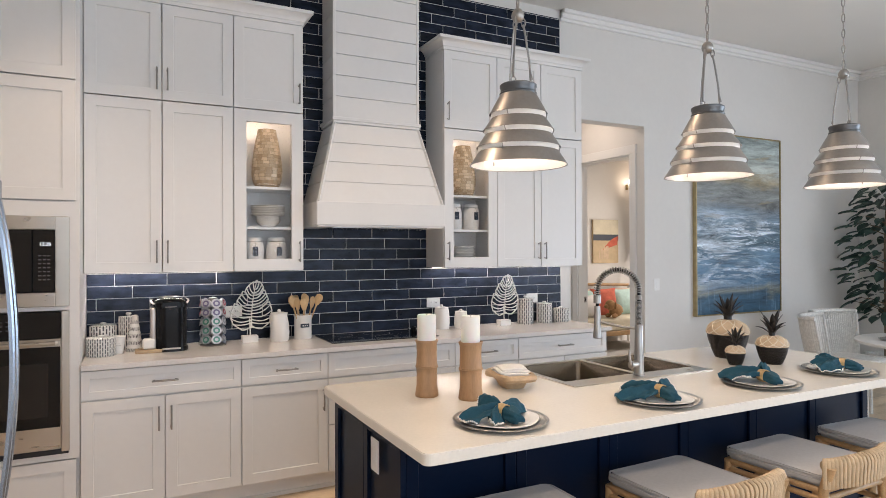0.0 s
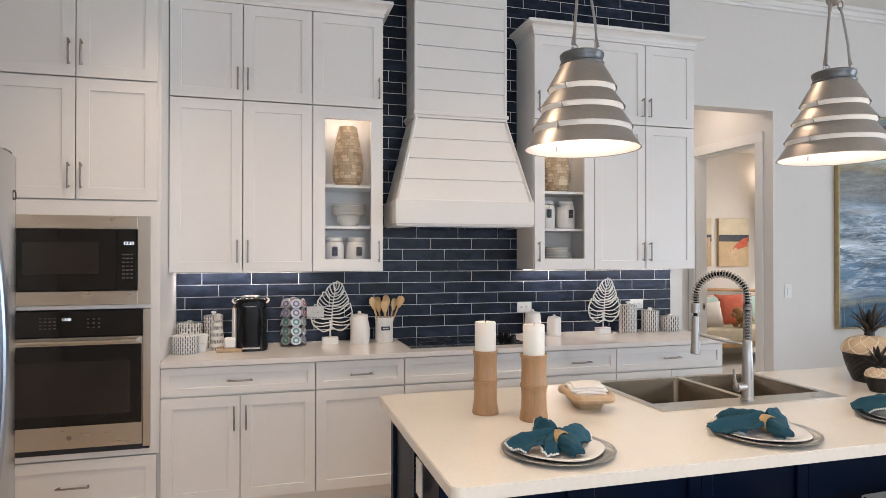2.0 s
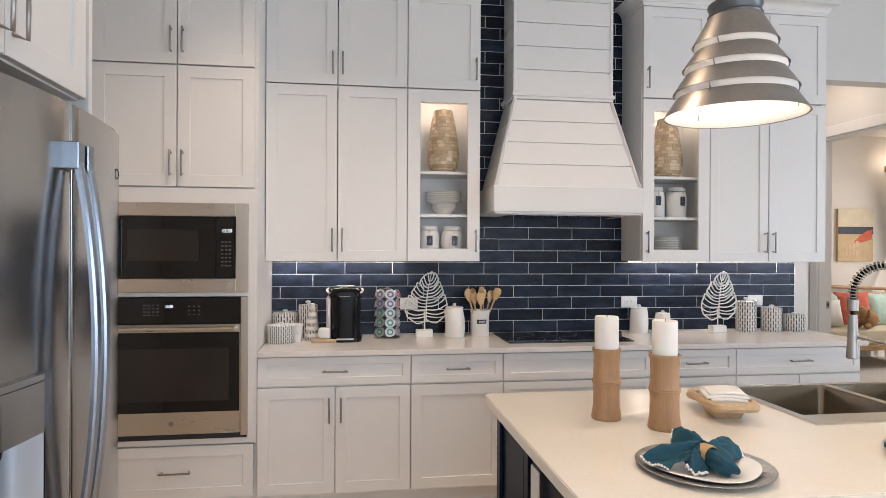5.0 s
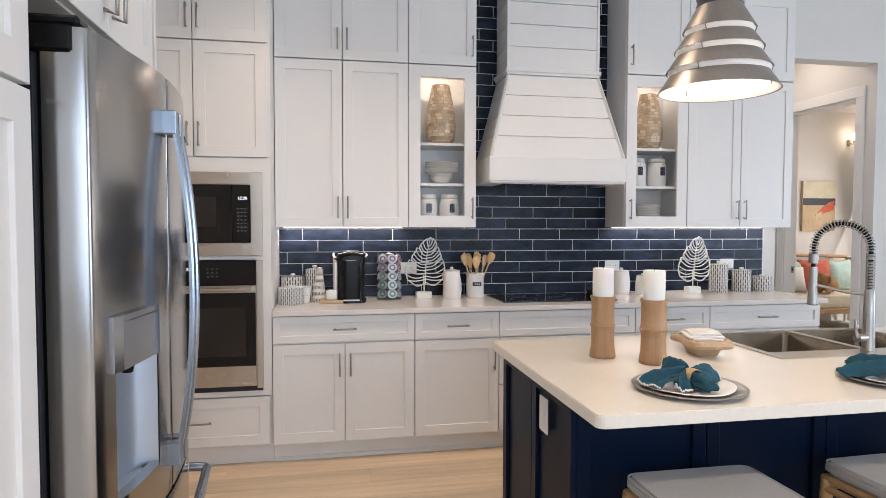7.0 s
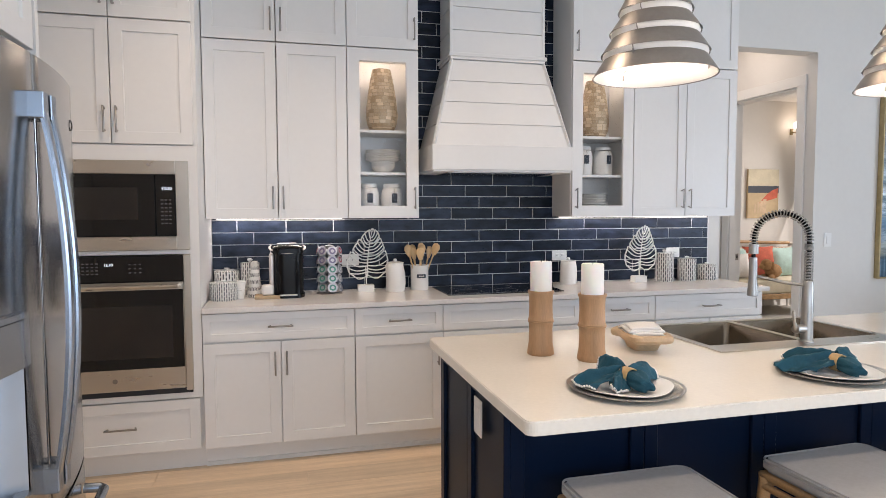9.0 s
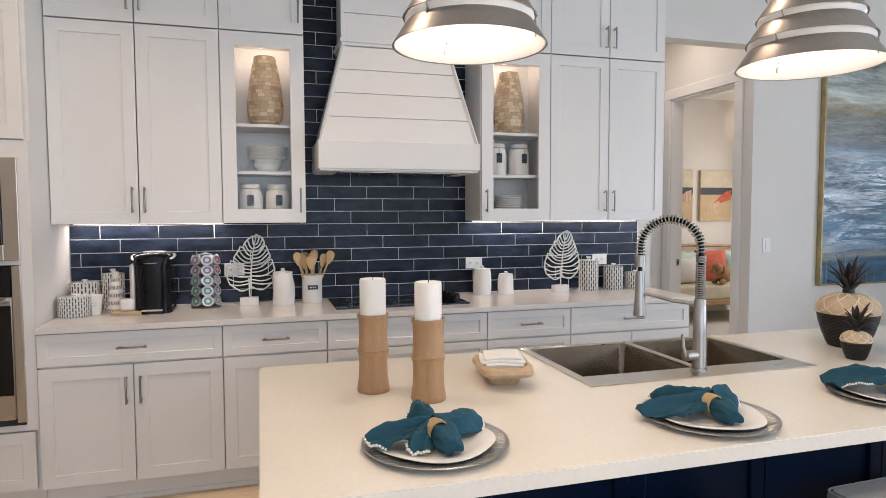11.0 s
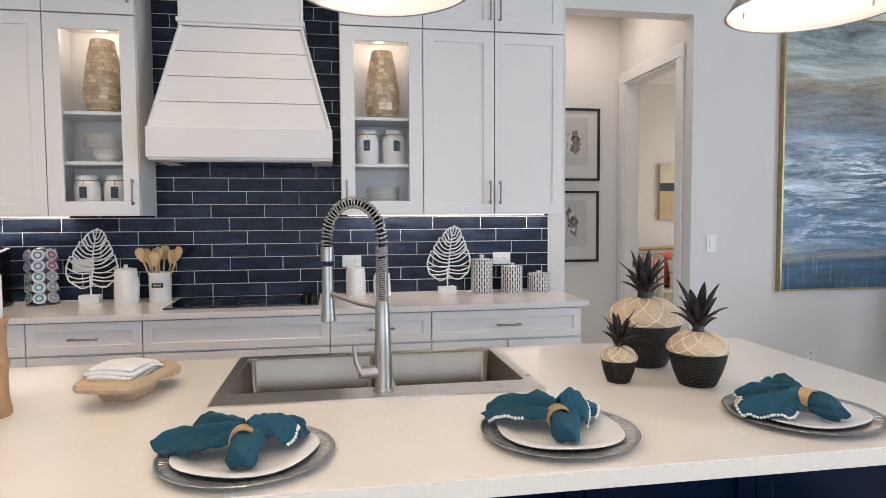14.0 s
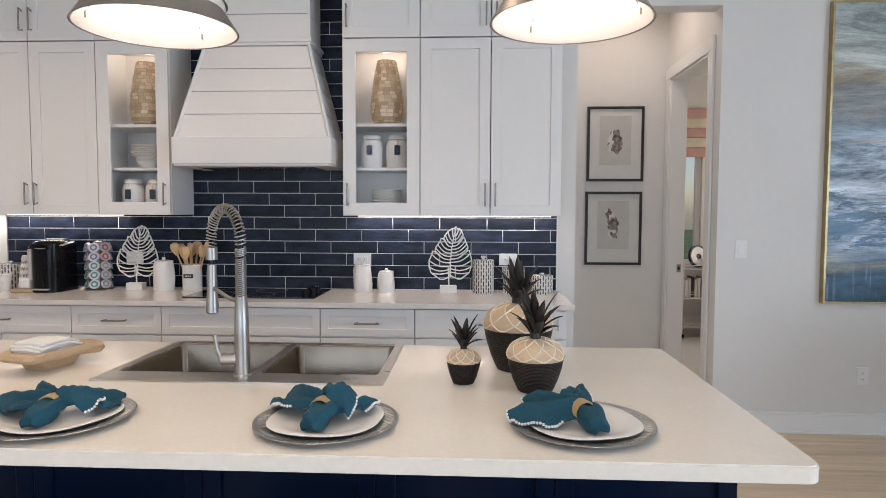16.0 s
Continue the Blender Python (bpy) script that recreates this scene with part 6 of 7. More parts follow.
# ---- art on the walls ----
def seascape():
    """Loose horizontal bands of paint, from grey-green sky down to blue water with drips."""
    m = bpy.data.materials.new("seascape_paint")
    m.use_nodes = True
    nt = m.node_tree
    p = nt.nodes["Principled BSDF"]
    tc = nt.nodes.new("ShaderNodeTexCoord")
    sep = nt.nodes.new("ShaderNodeSeparateXYZ")
    nt.links.new(tc.outputs["Object"], sep.inputs[0])

    def streaks(scale, sx, sz, detail=6, dist=0.0, rough=0.5):
        mp, n = nt.nodes.new("ShaderNodeMapping"), nt.nodes.new("ShaderNodeTexNoise")
        mp.inputs["Scale"].default_value = (sx, 1, sz)
        n.inputs["Scale"].default_value, n.inputs["Detail"].default_value, n.inputs["Distortion"].default_value = scale, detail, dist
        n.inputs["Roughness"].default_value = rough
        nt.links.new(tc.outputs["Object"], mp.inputs[0]), nt.links.new(mp.outputs[0], n.inputs[0])
        return n.outputs[0]

    def mth(op, a, b, c=None):
        n = nt.nodes.new("ShaderNodeMath")
        n.operation = op
        for i, v in enumerate((a, b) if c is None else (a, b, c)):
            if isinstance(v, (int, float)):
                n.inputs[i].default_value = v
            else:
                nt.links.new(v, n.inputs[i])
        return n.outputs[0]
    h = mth("DIVIDE", sep.outputs[2], 1.87)
    wob = mth("MULTIPLY", mth("SUBTRACT", streaks(2.2, 0.6, 2.2, 7, 0.8), 0.5), 0.16)
    hh = mth("ADD", h, wob)
    ramp = nt.nodes.new("ShaderNodeValToRGB")
    stops = [(0.0, (0.020, 0.066, 0.110)), (0.10, (0.030, 0.084, 0.135)), (0.125, (0.19, 0.20, 0.17)), (0.16, (0.060, 0.120, 0.185)), (0.24, (0.085, 0.165, 0.250)), (0.32, (0.115, 0.205, 0.295)), (0.40, (0.070, 0.120, 0.155)), (0.48, (0.16, 0.24, 0.31)),
             (0.57, (0.14, 0.19, 0.24)), (0.63, (0.20, 0.215, 0.215)), (0.70, (0.19, 0.205, 0.20)), (0.745, (0.29, 0.245, 0.165)), (0.79, (0.35, 0.38, 0.355)), (0.90, (0.31, 0.36, 0.345)), (1.0, (0.27, 0.325, 0.32))]
    el = ramp.color_ramp.elements
    el[0].position, el[0].color = stops[0][0], (*stops[0][1], 1)
    el[1].position, el[1].color = stops[-1][0], (*stops[-1][1], 1)
    for pos, col in stops[1:-1]:
        e = el.new(pos)
        e.color = (*col, 1)
    nt.links.new(hh, ramp.inputs[0])
    # white foam strokes in the middle band
    foam = streaks(2.7, 0.55, 4.4, 15, 0.9, 0.80)
    near = mth("SUBTRACT", 1.0, mth("ABSOLUTE", mth("DIVIDE", mth("SUBTRACT", h, 0.36), 0.24), 0.0))
    left = mth("SUBTRACT", 0.16, mth("MULTIPLY", sep.outputs[0], 0.10))
    mask = mth("MULTIPLY", mth("ADD", mth("SUBTRACT", foam, 0.53), mth("MULTIPLY", left, 0.6)), 16.0)
    drift = mth("MINIMUM", mth("MAXIMUM", mth("MULTIPLY", mth("SUBTRACT", streaks(1.3, 0.7, 2.4, 4, 0.6), 0.40), 5.0), 0.0), 1.0)
    mask = mth("MULTIPLY", mth("MULTIPLY", mth("MINIMUM", mth("MAXIMUM", mask, 0.0), 1.0), drift), mth("MINIMUM", mth("MAXIMUM", mth("MULTIPLY", near, 1.6), 0.0), 0.85))
    mix = nt.nodes.new("ShaderNodeMix")
    mix.data_type = "RGBA"
    mix.inputs[7].default_value = (0.80, 0.88, 0.96, 1)
    nt.links.new(mask, mix.inputs[0]), nt.links.new(ramp.outputs[0], mix.inputs[6])
    # upright drips low down, dark scratches above
    drip = streaks(9.0, 5.0, 0.35, 3)
    low = mth("MINIMUM", mth("MAXIMUM", mth("MULTIPLY", mth("SUBTRACT", 0.30, h), 5.0), 0.0), 1.0)
    d = mth("MULTIPLY", mth("MINIMUM", mth("MAXIMUM", mth("MULTIPLY", mth("SUBTRACT", drip, 0.56), 6.0), 0.0), 1.0), mth("MULTIPLY", low, 0.45))
    mix2 = nt.nodes.new("ShaderNodeMix")
    mix2.data_type = "RGBA"
    mix2.inputs[7].default_value = (0.20, 0.31, 0.42, 1)
    nt.links.new(d, mix2.inputs[0]), nt.links.new(mix.outputs[2], mix2.inputs[6])
    scr = streaks(4.2, 1.0, 5.0, 14, 0.5, 0.72)
    s = mth("MULTIPLY", mth("MINIMUM", mth("MAXIMUM", mth("MULTIPLY", mth("SUBTRACT", scr, 0.575), 14.0), 0.0), 1.0), 0.55)
    mix3 = nt.nodes.new("ShaderNodeMix")
    mix3.data_type = "RGBA"
    mix3.inputs[7].default_value = (0.06, 0.075, 0.085, 1)
    nt.links.new(mth("MULTIPLY", s, mth("MINIMUM", mth("MAXIMUM", mth("MULTIPLY", near, 1.2), 0.0), 1.0)), mix3.inputs[0]), nt.links.new(mix2.outputs[2], mix3.inputs[6])
    # loaded and scraped paint: lighter and darker dabs all over
    dab = nt.nodes.new("ShaderNodeHueSaturation")
    nt.links.new(mth("ADD", mth("MULTIPLY", mth("SUBTRACT", streaks(2.4, 0.55, 3.4, 15, 0.5, 0.80), 0.5), 5.6), 1.24), dab.inputs["Value"])
    nt.links.new(mix3.outputs[2], dab.inputs["Color"])
    # ochre glaze in the upper half
    ochre = mth("MULTIPLY", mth("MINIMUM", mth("MAXIMUM", mth("MULTIPLY", mth("SUBTRACT", streaks(1.9, 0.8, 4.5, 12, 0.6, 0.66), 0.57), 8.0), 0.0), 0.6), mth("MINIMUM", mth("MAXIMUM", mth("MULTIPLY", mth("SUBTRACT", h, 0.42), 4.0), 0.0), 1.0))
    mix4 = nt.nodes.new("ShaderNodeMix")
    mix4.data_type = "RGBA"
    mix4.inputs[7].default_value = (0.38, 0.29, 0.16, 1)
    nt.links.new(ochre, mix4.inputs[0]), nt.links.new(dab.outputs[0], mix4.inputs[6])
    nt.links.new(mix4.outputs[2], p.inputs["Base Color"])
    p.inputs["Roughness"].default_value = 0.42
    b = nt.nodes.new("ShaderNodeBump")
    b.inputs["Strength"].default_value, b.inputs["Distance"].default_value = 0.28, 0.008
    nt.links.new(scr, b.inputs["Height"]), nt.links.new(b.outputs[0], p.inputs["Normal"])
    return m


pt = empty("large_painting", (5.350, 0.010, 0.853), "large abstract blue and grey seascape in a thin gold frame", "painting")
pw, ph = 1.320, 1.880
part("canvas", boxes((0.012, pw - 0.012, -0.036, -0.002, 0.012, ph - 0.012)), seascape(), pt, "abstract seascape canvas")
part("frame", slab([(0, 0), (pw, 0), (pw, ph), (0, ph)], -0.002, -0.046, [(0.013, 0.013), (0.013, ph - 0.013), (pw - 0.013, ph - 0.013), (pw - 0.013, 0.013)]), GOLD, pt, "thin gold frame")
f = pt.children[-1]
f.data.transform(Matrix(((1, 0, 0, 0), (0, 0, 1, 0), (0, 1, 0, 0), (0, 0, 0, 1))))


def framed_print(x0, x1, z0, z1, seed):
    w, h = x1 - x0, z1 - z0
    p = empty("framed_print", (x0, HY - 0.001, z0), "black framed oyster shell print with a wide pale mat", "picture", "hall prints")
    fr_ = part("frame", slab([(0, 0), (w, 0), (w, h), (0, h)], -0.001, -0.026, [(0.020, 0.020), (0.020, h - 0.020), (w - 0.020, h - 0.020), (w - 0.020, 0.020)]), BLACKFRAME, p, "black frame")
    fr_.data.transform(Matrix(((1, 0, 0, 0), (0, 0, 1, 0), (0, 1, 0, 0), (0, 0, 0, 1))))
    part("mat_board", boxes((0.018, w - 0.018, -0.012, -0.001, 0.018, h - 0.018)), MATBOARD, p, "pale mat board")
    part("sheet", boxes((0.10, w - 0.10, -0.0135, -0.011, 0.13, h - 0.075)), PAPER, p, "grey paper sheet")
    rnd = random.Random(seed)
    for k in range(7):
        cx, cz = w / 2 + rnd.uniform(-0.018, 0.018), h * 0.53 + rnd.uniform(-0.05, 0.05)
        bm = lathe(bmesh.new(), [(0, 0), (1, 0), (1, 0.0006), (0, 0.0006)], 18, rx=rnd.uniform(0.028, 0.058) * (1.15 if k == 0 else 0.8), ry=rnd.uniform(0.048, 0.095) * (1.2 if k == 0 else 0.7), wave=lambda a, z: 1 + 0.16 * math.sin(5 * a + seed) + 0.07 * math.sin(11 * a), m=pose(cx, -0.0142 - 0.0007 * k, cz, 90, rnd.uniform(-25, 25), 0))
        part("shell_mark", bm, (SHELL, MATBOARD)[k % 2], p)
    pane = part("pane", boxes((0.018, w - 0.018, -0.023, -0.0215, 0.018, h - 0.018)), GLASS, p)
    pane.visible_shadow = False
    return p


framed_print(4.062, 4.516, 1.678, 2.280, 3)
framed_print(4.056, 4.512, 0.996, 1.594, 8)

# ---- the room past the hall ----
CORAL = mat("coral_cloth", (0.55, 0.13, 0.08), 0.9, var=0.2, scale=12, fine=0.1, bump=0.4, bump_scale=300)
MINT = mat("mint_cloth", (0.42, 0.58, 0.54), 0.9, var=0.15, scale=12, fine=0.1)
CREAM = mat("cream_cloth", (0.66, 0.60, 0.46), 0.9, var=0.08, scale=10, fine=0.08)
STRIPE = mat("striped_cloth", (0.50, 0.20, 0.18), 0.9, var=0.5, scale=9, stretch=(6, 0.2, 0.2), tint=(0.60, 0.50, 0.36))
FUR = mat("tan_plush", (0.36, 0.20, 0.09), 0.95, var=0.2, scale=30, bump=0.6, bump_scale=200)
WICKER = mat("white_wicker", (0.70, 0.68, 0.64), 0.6, var=0.12, scale=40, fine=0.1, bump=0.5, bump_scale=160)

sofa = empty("daybed", (5.98, 2.72, 0.0), "rattan daybed with a cream seat and tall slatted white arms", "daybed")
SWd, SDp = 1.82, 0.80
for x in (0.03, SWd - 0.03):
    for y in (0.03, SDp - 0.03):
        part("leg", tube(bmesh.new(), [(x, y, 0.0), (x, y, 0.90 if y < 0.1 else 0.95)], 0.022, 10), WICKER, sofa, smooth=60)
part("rail", boxes((0.0, SWd, 0.01, 0.05, 0.24, 0.31), bevel=0.01, seg=2), RATTAN, sofa)
part("rail", boxes((0.0, SWd, SDp - 0.05, SDp - 0.01, 0.24, 0.31), bevel=0.01, seg=2), RATTAN, sofa)
part("mattress", boxes((0.05, SWd - 0.05, 0.02, SDp - 0.03, 0.31, 0.50), bevel=0.035, seg=3), CREAM, sofa, "cream seat mattress", smooth=60)
for x in (0.03, SWd - 0.03):
    part("arm", tube(bmesh.new(), [(x, 0.03, 0.90), (x, 0.4, 0.925), (x, SDp - 0.03, 0.94)], 0.022, 8), WICKER, sofa, smooth=60)
    for k in range(8):
        y = 0.09 + 0.088 * k
        part("slat", tube(bmesh.new(), [(x, y, 0.28), (x, y, 0.905 + 0.004 * k)], 0.010, 6), WICKER, sofa)
part("back_rail", tube(bmesh.new(), [(0.03, SDp - 0.03, 0.95), (SWd / 2, SDp - 0.01, 0.98), (SWd - 0.03, SDp - 0.03, 0.95)], 0.022, 8), RATTAN, sofa, smooth=60)
part("back_cushion", boxes((0.06, SWd - 0.06, SDp - 0.20, SDp - 0.04, 0.50, 0.90), bevel=0.05, seg=3), STRIPE, sofa, "striped back cushion", smooth=60)


def pillow(at, w, h, material, rz, tilt, label):
    p = empty("throw_pillow", at, label, "pillow", "daybed pillows")
    bm = bmesh.new()
    n = 10
    g = {}
    for s in (-1, 1):
        for i in range(n + 1):
            for j in range(n + 1):
                u, v = 2 * i / n - 1, 2 * j / n - 1
                edge = max(abs(u), abs(v)) > 0.999
                if s > 0 and edge:
                    g[s, i, j] = g[-1, i, j]
                    continue
                k = 1 - 0.06 * (1 - max(abs(u), abs(v)))
                g[s, i, j] = bm.verts.new((u * w / 2 * (1 - 0.06 * (1 - v * v)), s * 0.075 * ((1 - u * u) * (1 - v * v)) ** 0.45, h / 2 + v * h / 2 * (1 - 0.06 * (1 - u * u))))
        for i in range(n):
            for j in range(n):
                bm.faces.new((g[s, i, j], g[s, i + 1, j], g[s, i + 1, j + 1], g[s, i, j + 1]))
    part("cover", bm, material, p, smooth=80).matrix_basis = pose(0, 0, 0, tilt, 0, rz)
    return p


pillow((6.28, 3.20, 0.50), 0.46, 0.44, CORAL, 14, -14, "coral orange throw pillow leaning on a daybed")
pillow((6.46, 2.98, 0.50), 0.40, 0.36, CLOTH_WHITE, -10, -18, "white throw pillow leaning on a daybed")
pillow((6.62, 3.12, 0.50), 0.46, 0.42, MINT, 12, -16, "pale mint throw pillow leaning on a daybed")
pillow((6.98, 3.14, 0.50), 0.48, 0.44, CORAL, -6, -14, "coral orange throw pillow leaning on a daybed")
pillow((7.42, 3.14, 0.50), 0.44, 0.42, MINT, 8, -14, "pale mint throw pillow leaning on a daybed")
bm = bmesh.new()
for c, r in (((0, 0, 0.11), (0.15, 0.09, 0.10)), ((0.14, -0.02, 0.20), (0.085, 0.075, 0.08)), ((0.21, -0.04, 0.18), (0.05, 0.04, 0.035)), ((0.12, -0.09, 0.19), (0.02, 0.02, 0.055)), ((0.12, 0.06, 0.19), (0.02, 0.02, 0.055)), ((0.13, -0.06, 0.04), (0.07, 0.03, 0.035)), ((0.13, 0.05, 0.04), (0.07, 0.03, 0.035)), ((-0.17, 0.0, 0.08), (0.07, 0.02, 0.02))):
    bmesh.ops.create_uvsphere(bm, u_segments=14, v_segments=9, radius=1, matrix=Matrix.Translation(c) @ Matrix.Diagonal((*r, 1)))
dog = part("plush_toy", bm, FUR, None, smooth=80)
dog.matrix_basis = pose(6.92, 2.86, 0.50, 0, 0, 200)
tagged(dog, "tan plush toy dog sitting on a daybed", "plush toy")


def beach_picture(x0, w, z0, h, flip):
    p = empty("beach_picture", (x0, RY - 0.001, z0), "unframed beach picture with sand, navy sea and a red towel", "picture", "beach pictures")
    part("canvas", boxes((0, w, -0.035, -0.001, 0, h), bevel=0.002), mat("sand_paint", (0.55, 0.42, 0.26), 0.8, var=0.1, scale=10) if "sand_paint" not in bpy.data.materials else bpy.data.materials["sand_paint"], p, "sand coloured canvas")
    part("sky", boxes((0.002, w - 0.002, -0.0362, -0.030, h * 0.66, h - 0.002)), CREAM, p, "pale beige sky")
    part("sea", boxes((0.002, w - 0.002, -0.0366, -0.030, h * 0.52, h * 0.66)), LABEL, p, "navy sea band")
    bm = slab([(w * 0.35, h * 0.30), (w * 0.95, h * 0.42), (w * 0.98, h * 0.62), (w * 0.80, h * 0.58), (w * 0.6, h * 0.48)], 0.036, 0.0368)
    bmesh.ops.transform(bm, matrix=Matrix(((1, 0, 0, 0), (0, 0, -1, 0), (0, 1, 0, 0), (0, 0, 0, 1))), verts=bm.verts)
    part("towel_shape", bm, CORAL if not flip else STRIPE, p, "red painted shape")
    for k in range(4):
        part("stroke", boxes((w * 0.22 + 0.05 * k, w * 0.27 + 0.06 * k, -0.0372, -0.030, h * 0.10, h * (0.30 + 0.03 * k))), PINE_TOP, p)
    return p


beach_picture(6.42, 0.53, 1.320, 0.72, True)
beach_picture(7.08, 0.54, 1.320, 0.72, False)

sc = empty("wall_sconce", (7.84, RY - 0.002, 2.62), "small brass wall sconce with a glowing bulb", "sconce")
part("backplate", boxes((-0.026, 0.026, -0.016, 0, -0.060, 0.030), bevel=0.006), GOLD, sc)
part("arm", tube(bmesh.new(), [(0, -0.01, -0.02), (0, -0.10, -0.04), (0, -0.10, 0.02)], 0.007, 8), GOLD, sc, smooth=60)
part("bulb", lathe(bmesh.new(), [(0, 0.015), (0.022, 0.025), (0.040, 0.065), (0.030, 0.105), (0, 0.125)], 16, (0, -0.10)), BULB, sc, "glowing bulb", smooth=60)

sh = empty("roman_shade", (5.05, RY - 0.004, 2.09), "pink and cream striped roman shade, half lowered", "window shade")
for k in range(5):
    z = 0.115 * k
    part("fold", boxes((0, 0.86, -0.045 + 0.004 * (k % 2), -0.004, z, z + 0.114), bevel=0.012, seg=2), (mat("shade_pink", (0.56, 0.34, 0.30), 0.9, var=0.08, scale=12), CREAM)[k % 2] if k == 0 else (bpy.data.materials["shade_pink"], CREAM)[k % 2], sh, smooth=60)

cart = empty("rolling_cart", (5.52, 3.10, 0.0), "white wire rolling cart with books, a bottle and a round dial", "cart")
for x in (0.0, 0.40):
    for y in (0.0, 0.30):
        part("post", tube(bmesh.new(), [(x, y, 0.05), (x, y, 0.90)], 0.010, 8), WICKER, cart)
        part("wheel", lathe(bmesh.new(), [(0, -0.012), (0.024, -0.012), (0.026, 0), (0.024, 0.012), (0, 0.012)], 14, m=pose(x, y, 0.026, 90, 0, 0)), BLACK, cart)
for z in (0.12, 0.45, 0.78):
    part("shelf", boxes((-0.01, 0.41, -0.01, 0.31, z, z + 0.015), bevel=0.003), WICKER, cart)
    for k in range(2):
        part("guard", tube(bmesh.new(), [(0, 0, z + 0.05 + 0.03 * k), (0.4, 0, z + 0.05 + 0.03 * k), (0.4, 0.3, z + 0.05 + 0.03 * k), (0, 0.3, z + 0.05 + 0.03 * k)], 0.004, 6, closed=True), WICKER, cart)
dl = empty("round_clock", (5.72, 3.22, 0.797), "round white clock with a dark rim on a cart", "clock")
part("face", lathe(bmesh.new(), [(0, -0.012), (0.112, -0.012), (0.112, 0.012), (0, 0.012)], 28, m=pose(0, 0, 0.130, 80, 0, 25)), CERAMIC, dl)
part("rim", lathe(bmesh.new(), [(0.110, -0.016), (0.128, -0.016), (0.128, 0.016), (0.110, 0.016), (0.110, -0.016)], 28, m=pose(0, 0, 0.130, 80, 0, 25)), BLACK, dl, "dark rim")
part("hub", lathe(bmesh.new(), [(0, -0.016), (0.032, -0.016), (0.032, 0.016), (0, 0.016)], 20, m=pose(0, 0, 0.130, 80, 0, 25)), BLACK, dl, "dark centre")
bt = empty("bottle", (5.87, 3.18, 0.797), "clear bottle with a red cap on a cart", "bottle")
part("glass", lathe(bmesh.new(), [(0, 0), (0.035, 0), (0.036, 0.12), (0.014, 0.18), (0.013, 0.22), (0, 0.22)], 18), PLATE_WHITE, bt, smooth=50)
part("cap", lathe(bmesh.new(), [(0, 0.222), (0.016, 0.222), (0.016, 0.245), (0, 0.246)], 14), CORAL, bt, "red cap")
for k in range(6):
    b = empty("book", (5.56 + 0.035 * k, 3.14, 0.467), "book standing on a cart shelf", "book", "books on the cart")
    part("cover", boxes((0, 0.030, 0, 0.17, 0, 0.20 + 0.015 * (k % 3)), bevel=0.002), (CLOTH_WHITE, PAPER, LABEL, CREAM, MATBOARD, SHELL)[k], b)


# ---- counter stools ----
def stool(at):
    s = empty("counter_stool", at, "rattan counter stool with a grey-white cushion and a low woven back", "stool", "stools at the island")
    hw, d0, d1 = 0.205, 0.20, -0.215
    zs = 0.605
    for x in (-hw, hw):
        part("leg", tube(bmesh.new(), [(x * 1.08, d0 + 0.02, 0.0), (x, d0 - 0.01, zs)], 0.019, 10), RATTAN, s, smooth=60)
        part("leg", tube(bmesh.new(), [(x * 1.08, d1 - 0.03, 0.0), (x, d1, zs), (x * 1.02, d1 - 0.03, zs + 0.10)], 0.019, 10), RATTAN, s, smooth=60)
        for z in (0.20, 0.50, 0.575):
            part("side_rail", tube(bmesh.new(), [(x * 1.03, d0 - 0.005, z), (x * 1.03, d1, z)], 0.012, 8), RATTAN, s, smooth=60)
    for y in (d0, d1):
        for z in (0.25, 0.50, 0.575):
            part("cross_rail", tube(bmesh.new(), [(-hw * 1.02, y, z), (hw * 1.02, y, z)], 0.012, 8), RATTAN, s, smooth=60)
    part("seat_frame", boxes((-hw - 0.012, hw + 0.012, d1 - 0.005, d0 + 0.012, zs - 0.012, zs + 0.012), bevel=0.010, seg=3), RATTAN, s, smooth=60)
    bm = slab(round_rect(-0.212, 0.212, d1 - 0.004, d0 + 0.014, 0.035, 6), zs + 0.012, zs + 0.056)
    bmesh.ops.bevel(bm, geom=[e for e in bm.edges if abs(e.verts[0].co.z - e.verts[1].co.z) < 1e-5 and len(e.link_faces) == 2 and e.calc_face_angle(0) > 1.2], offset=0.014, segments=3, affect="EDGES")
    cu = part("cushion", bm, CUSHION, s, "grey-white seat cushion", smooth=40)
    part("piping", tube(bmesh.new(), [(x, y, zs + 0.052) for x, y in round_rect(-0.209, 0.209, d1 - 0.001, d0 + 0.011, 0.034, 6)], 0.0035, 6, closed=True), CUSHION, cu, smooth=60)

    def bow(t, z):
        a = radians(-62 + 124 * t)
        return (0.245 * math.sin(a), -0.185 - 0.075 * math.cos(a) * 1.0, z + 0.010 * math.cos(a))
    zt = 0.700
    part("back_rail", tube(bmesh.new(), [bow(i / 16, zt) for i in range(17)], 0.019, 10), ROPE, s, "thick rope-wrapped back rail", smooth=60)
    part("back_rail", tube(bmesh.new(), [bow(i / 16, zs + 0.02) for i in range(17)], 0.014, 8), ROPE, s, smooth=60)
    for i in range(25):
        t = (i + 0.5) / 25
        x, y, z = bow(t, zt)
        k = 0.0225
        nx, ny = math.sin(radians(-62 + 124 * t)), -math.cos(radians(-62 + 124 * t))
        pts = [(x + nx * k * c, y + ny * k * c, z + k * q) for c, q in ((1, 0), (0.7, 0.7), (0, 1), (-0.7, 0.7), (-1, 0))]
        low = (x * 0.99, y, zs + 0.02)
        part("wrap", tube(bmesh.new(), [(low[0] + nx * 0.016, low[1] + ny * 0.016, low[2])] + pts + [(low[0] - nx * 0.016, low[1] - ny * 0.016, low[2])], 0.0085, 6), ROPE, s, smooth=60)
    return s


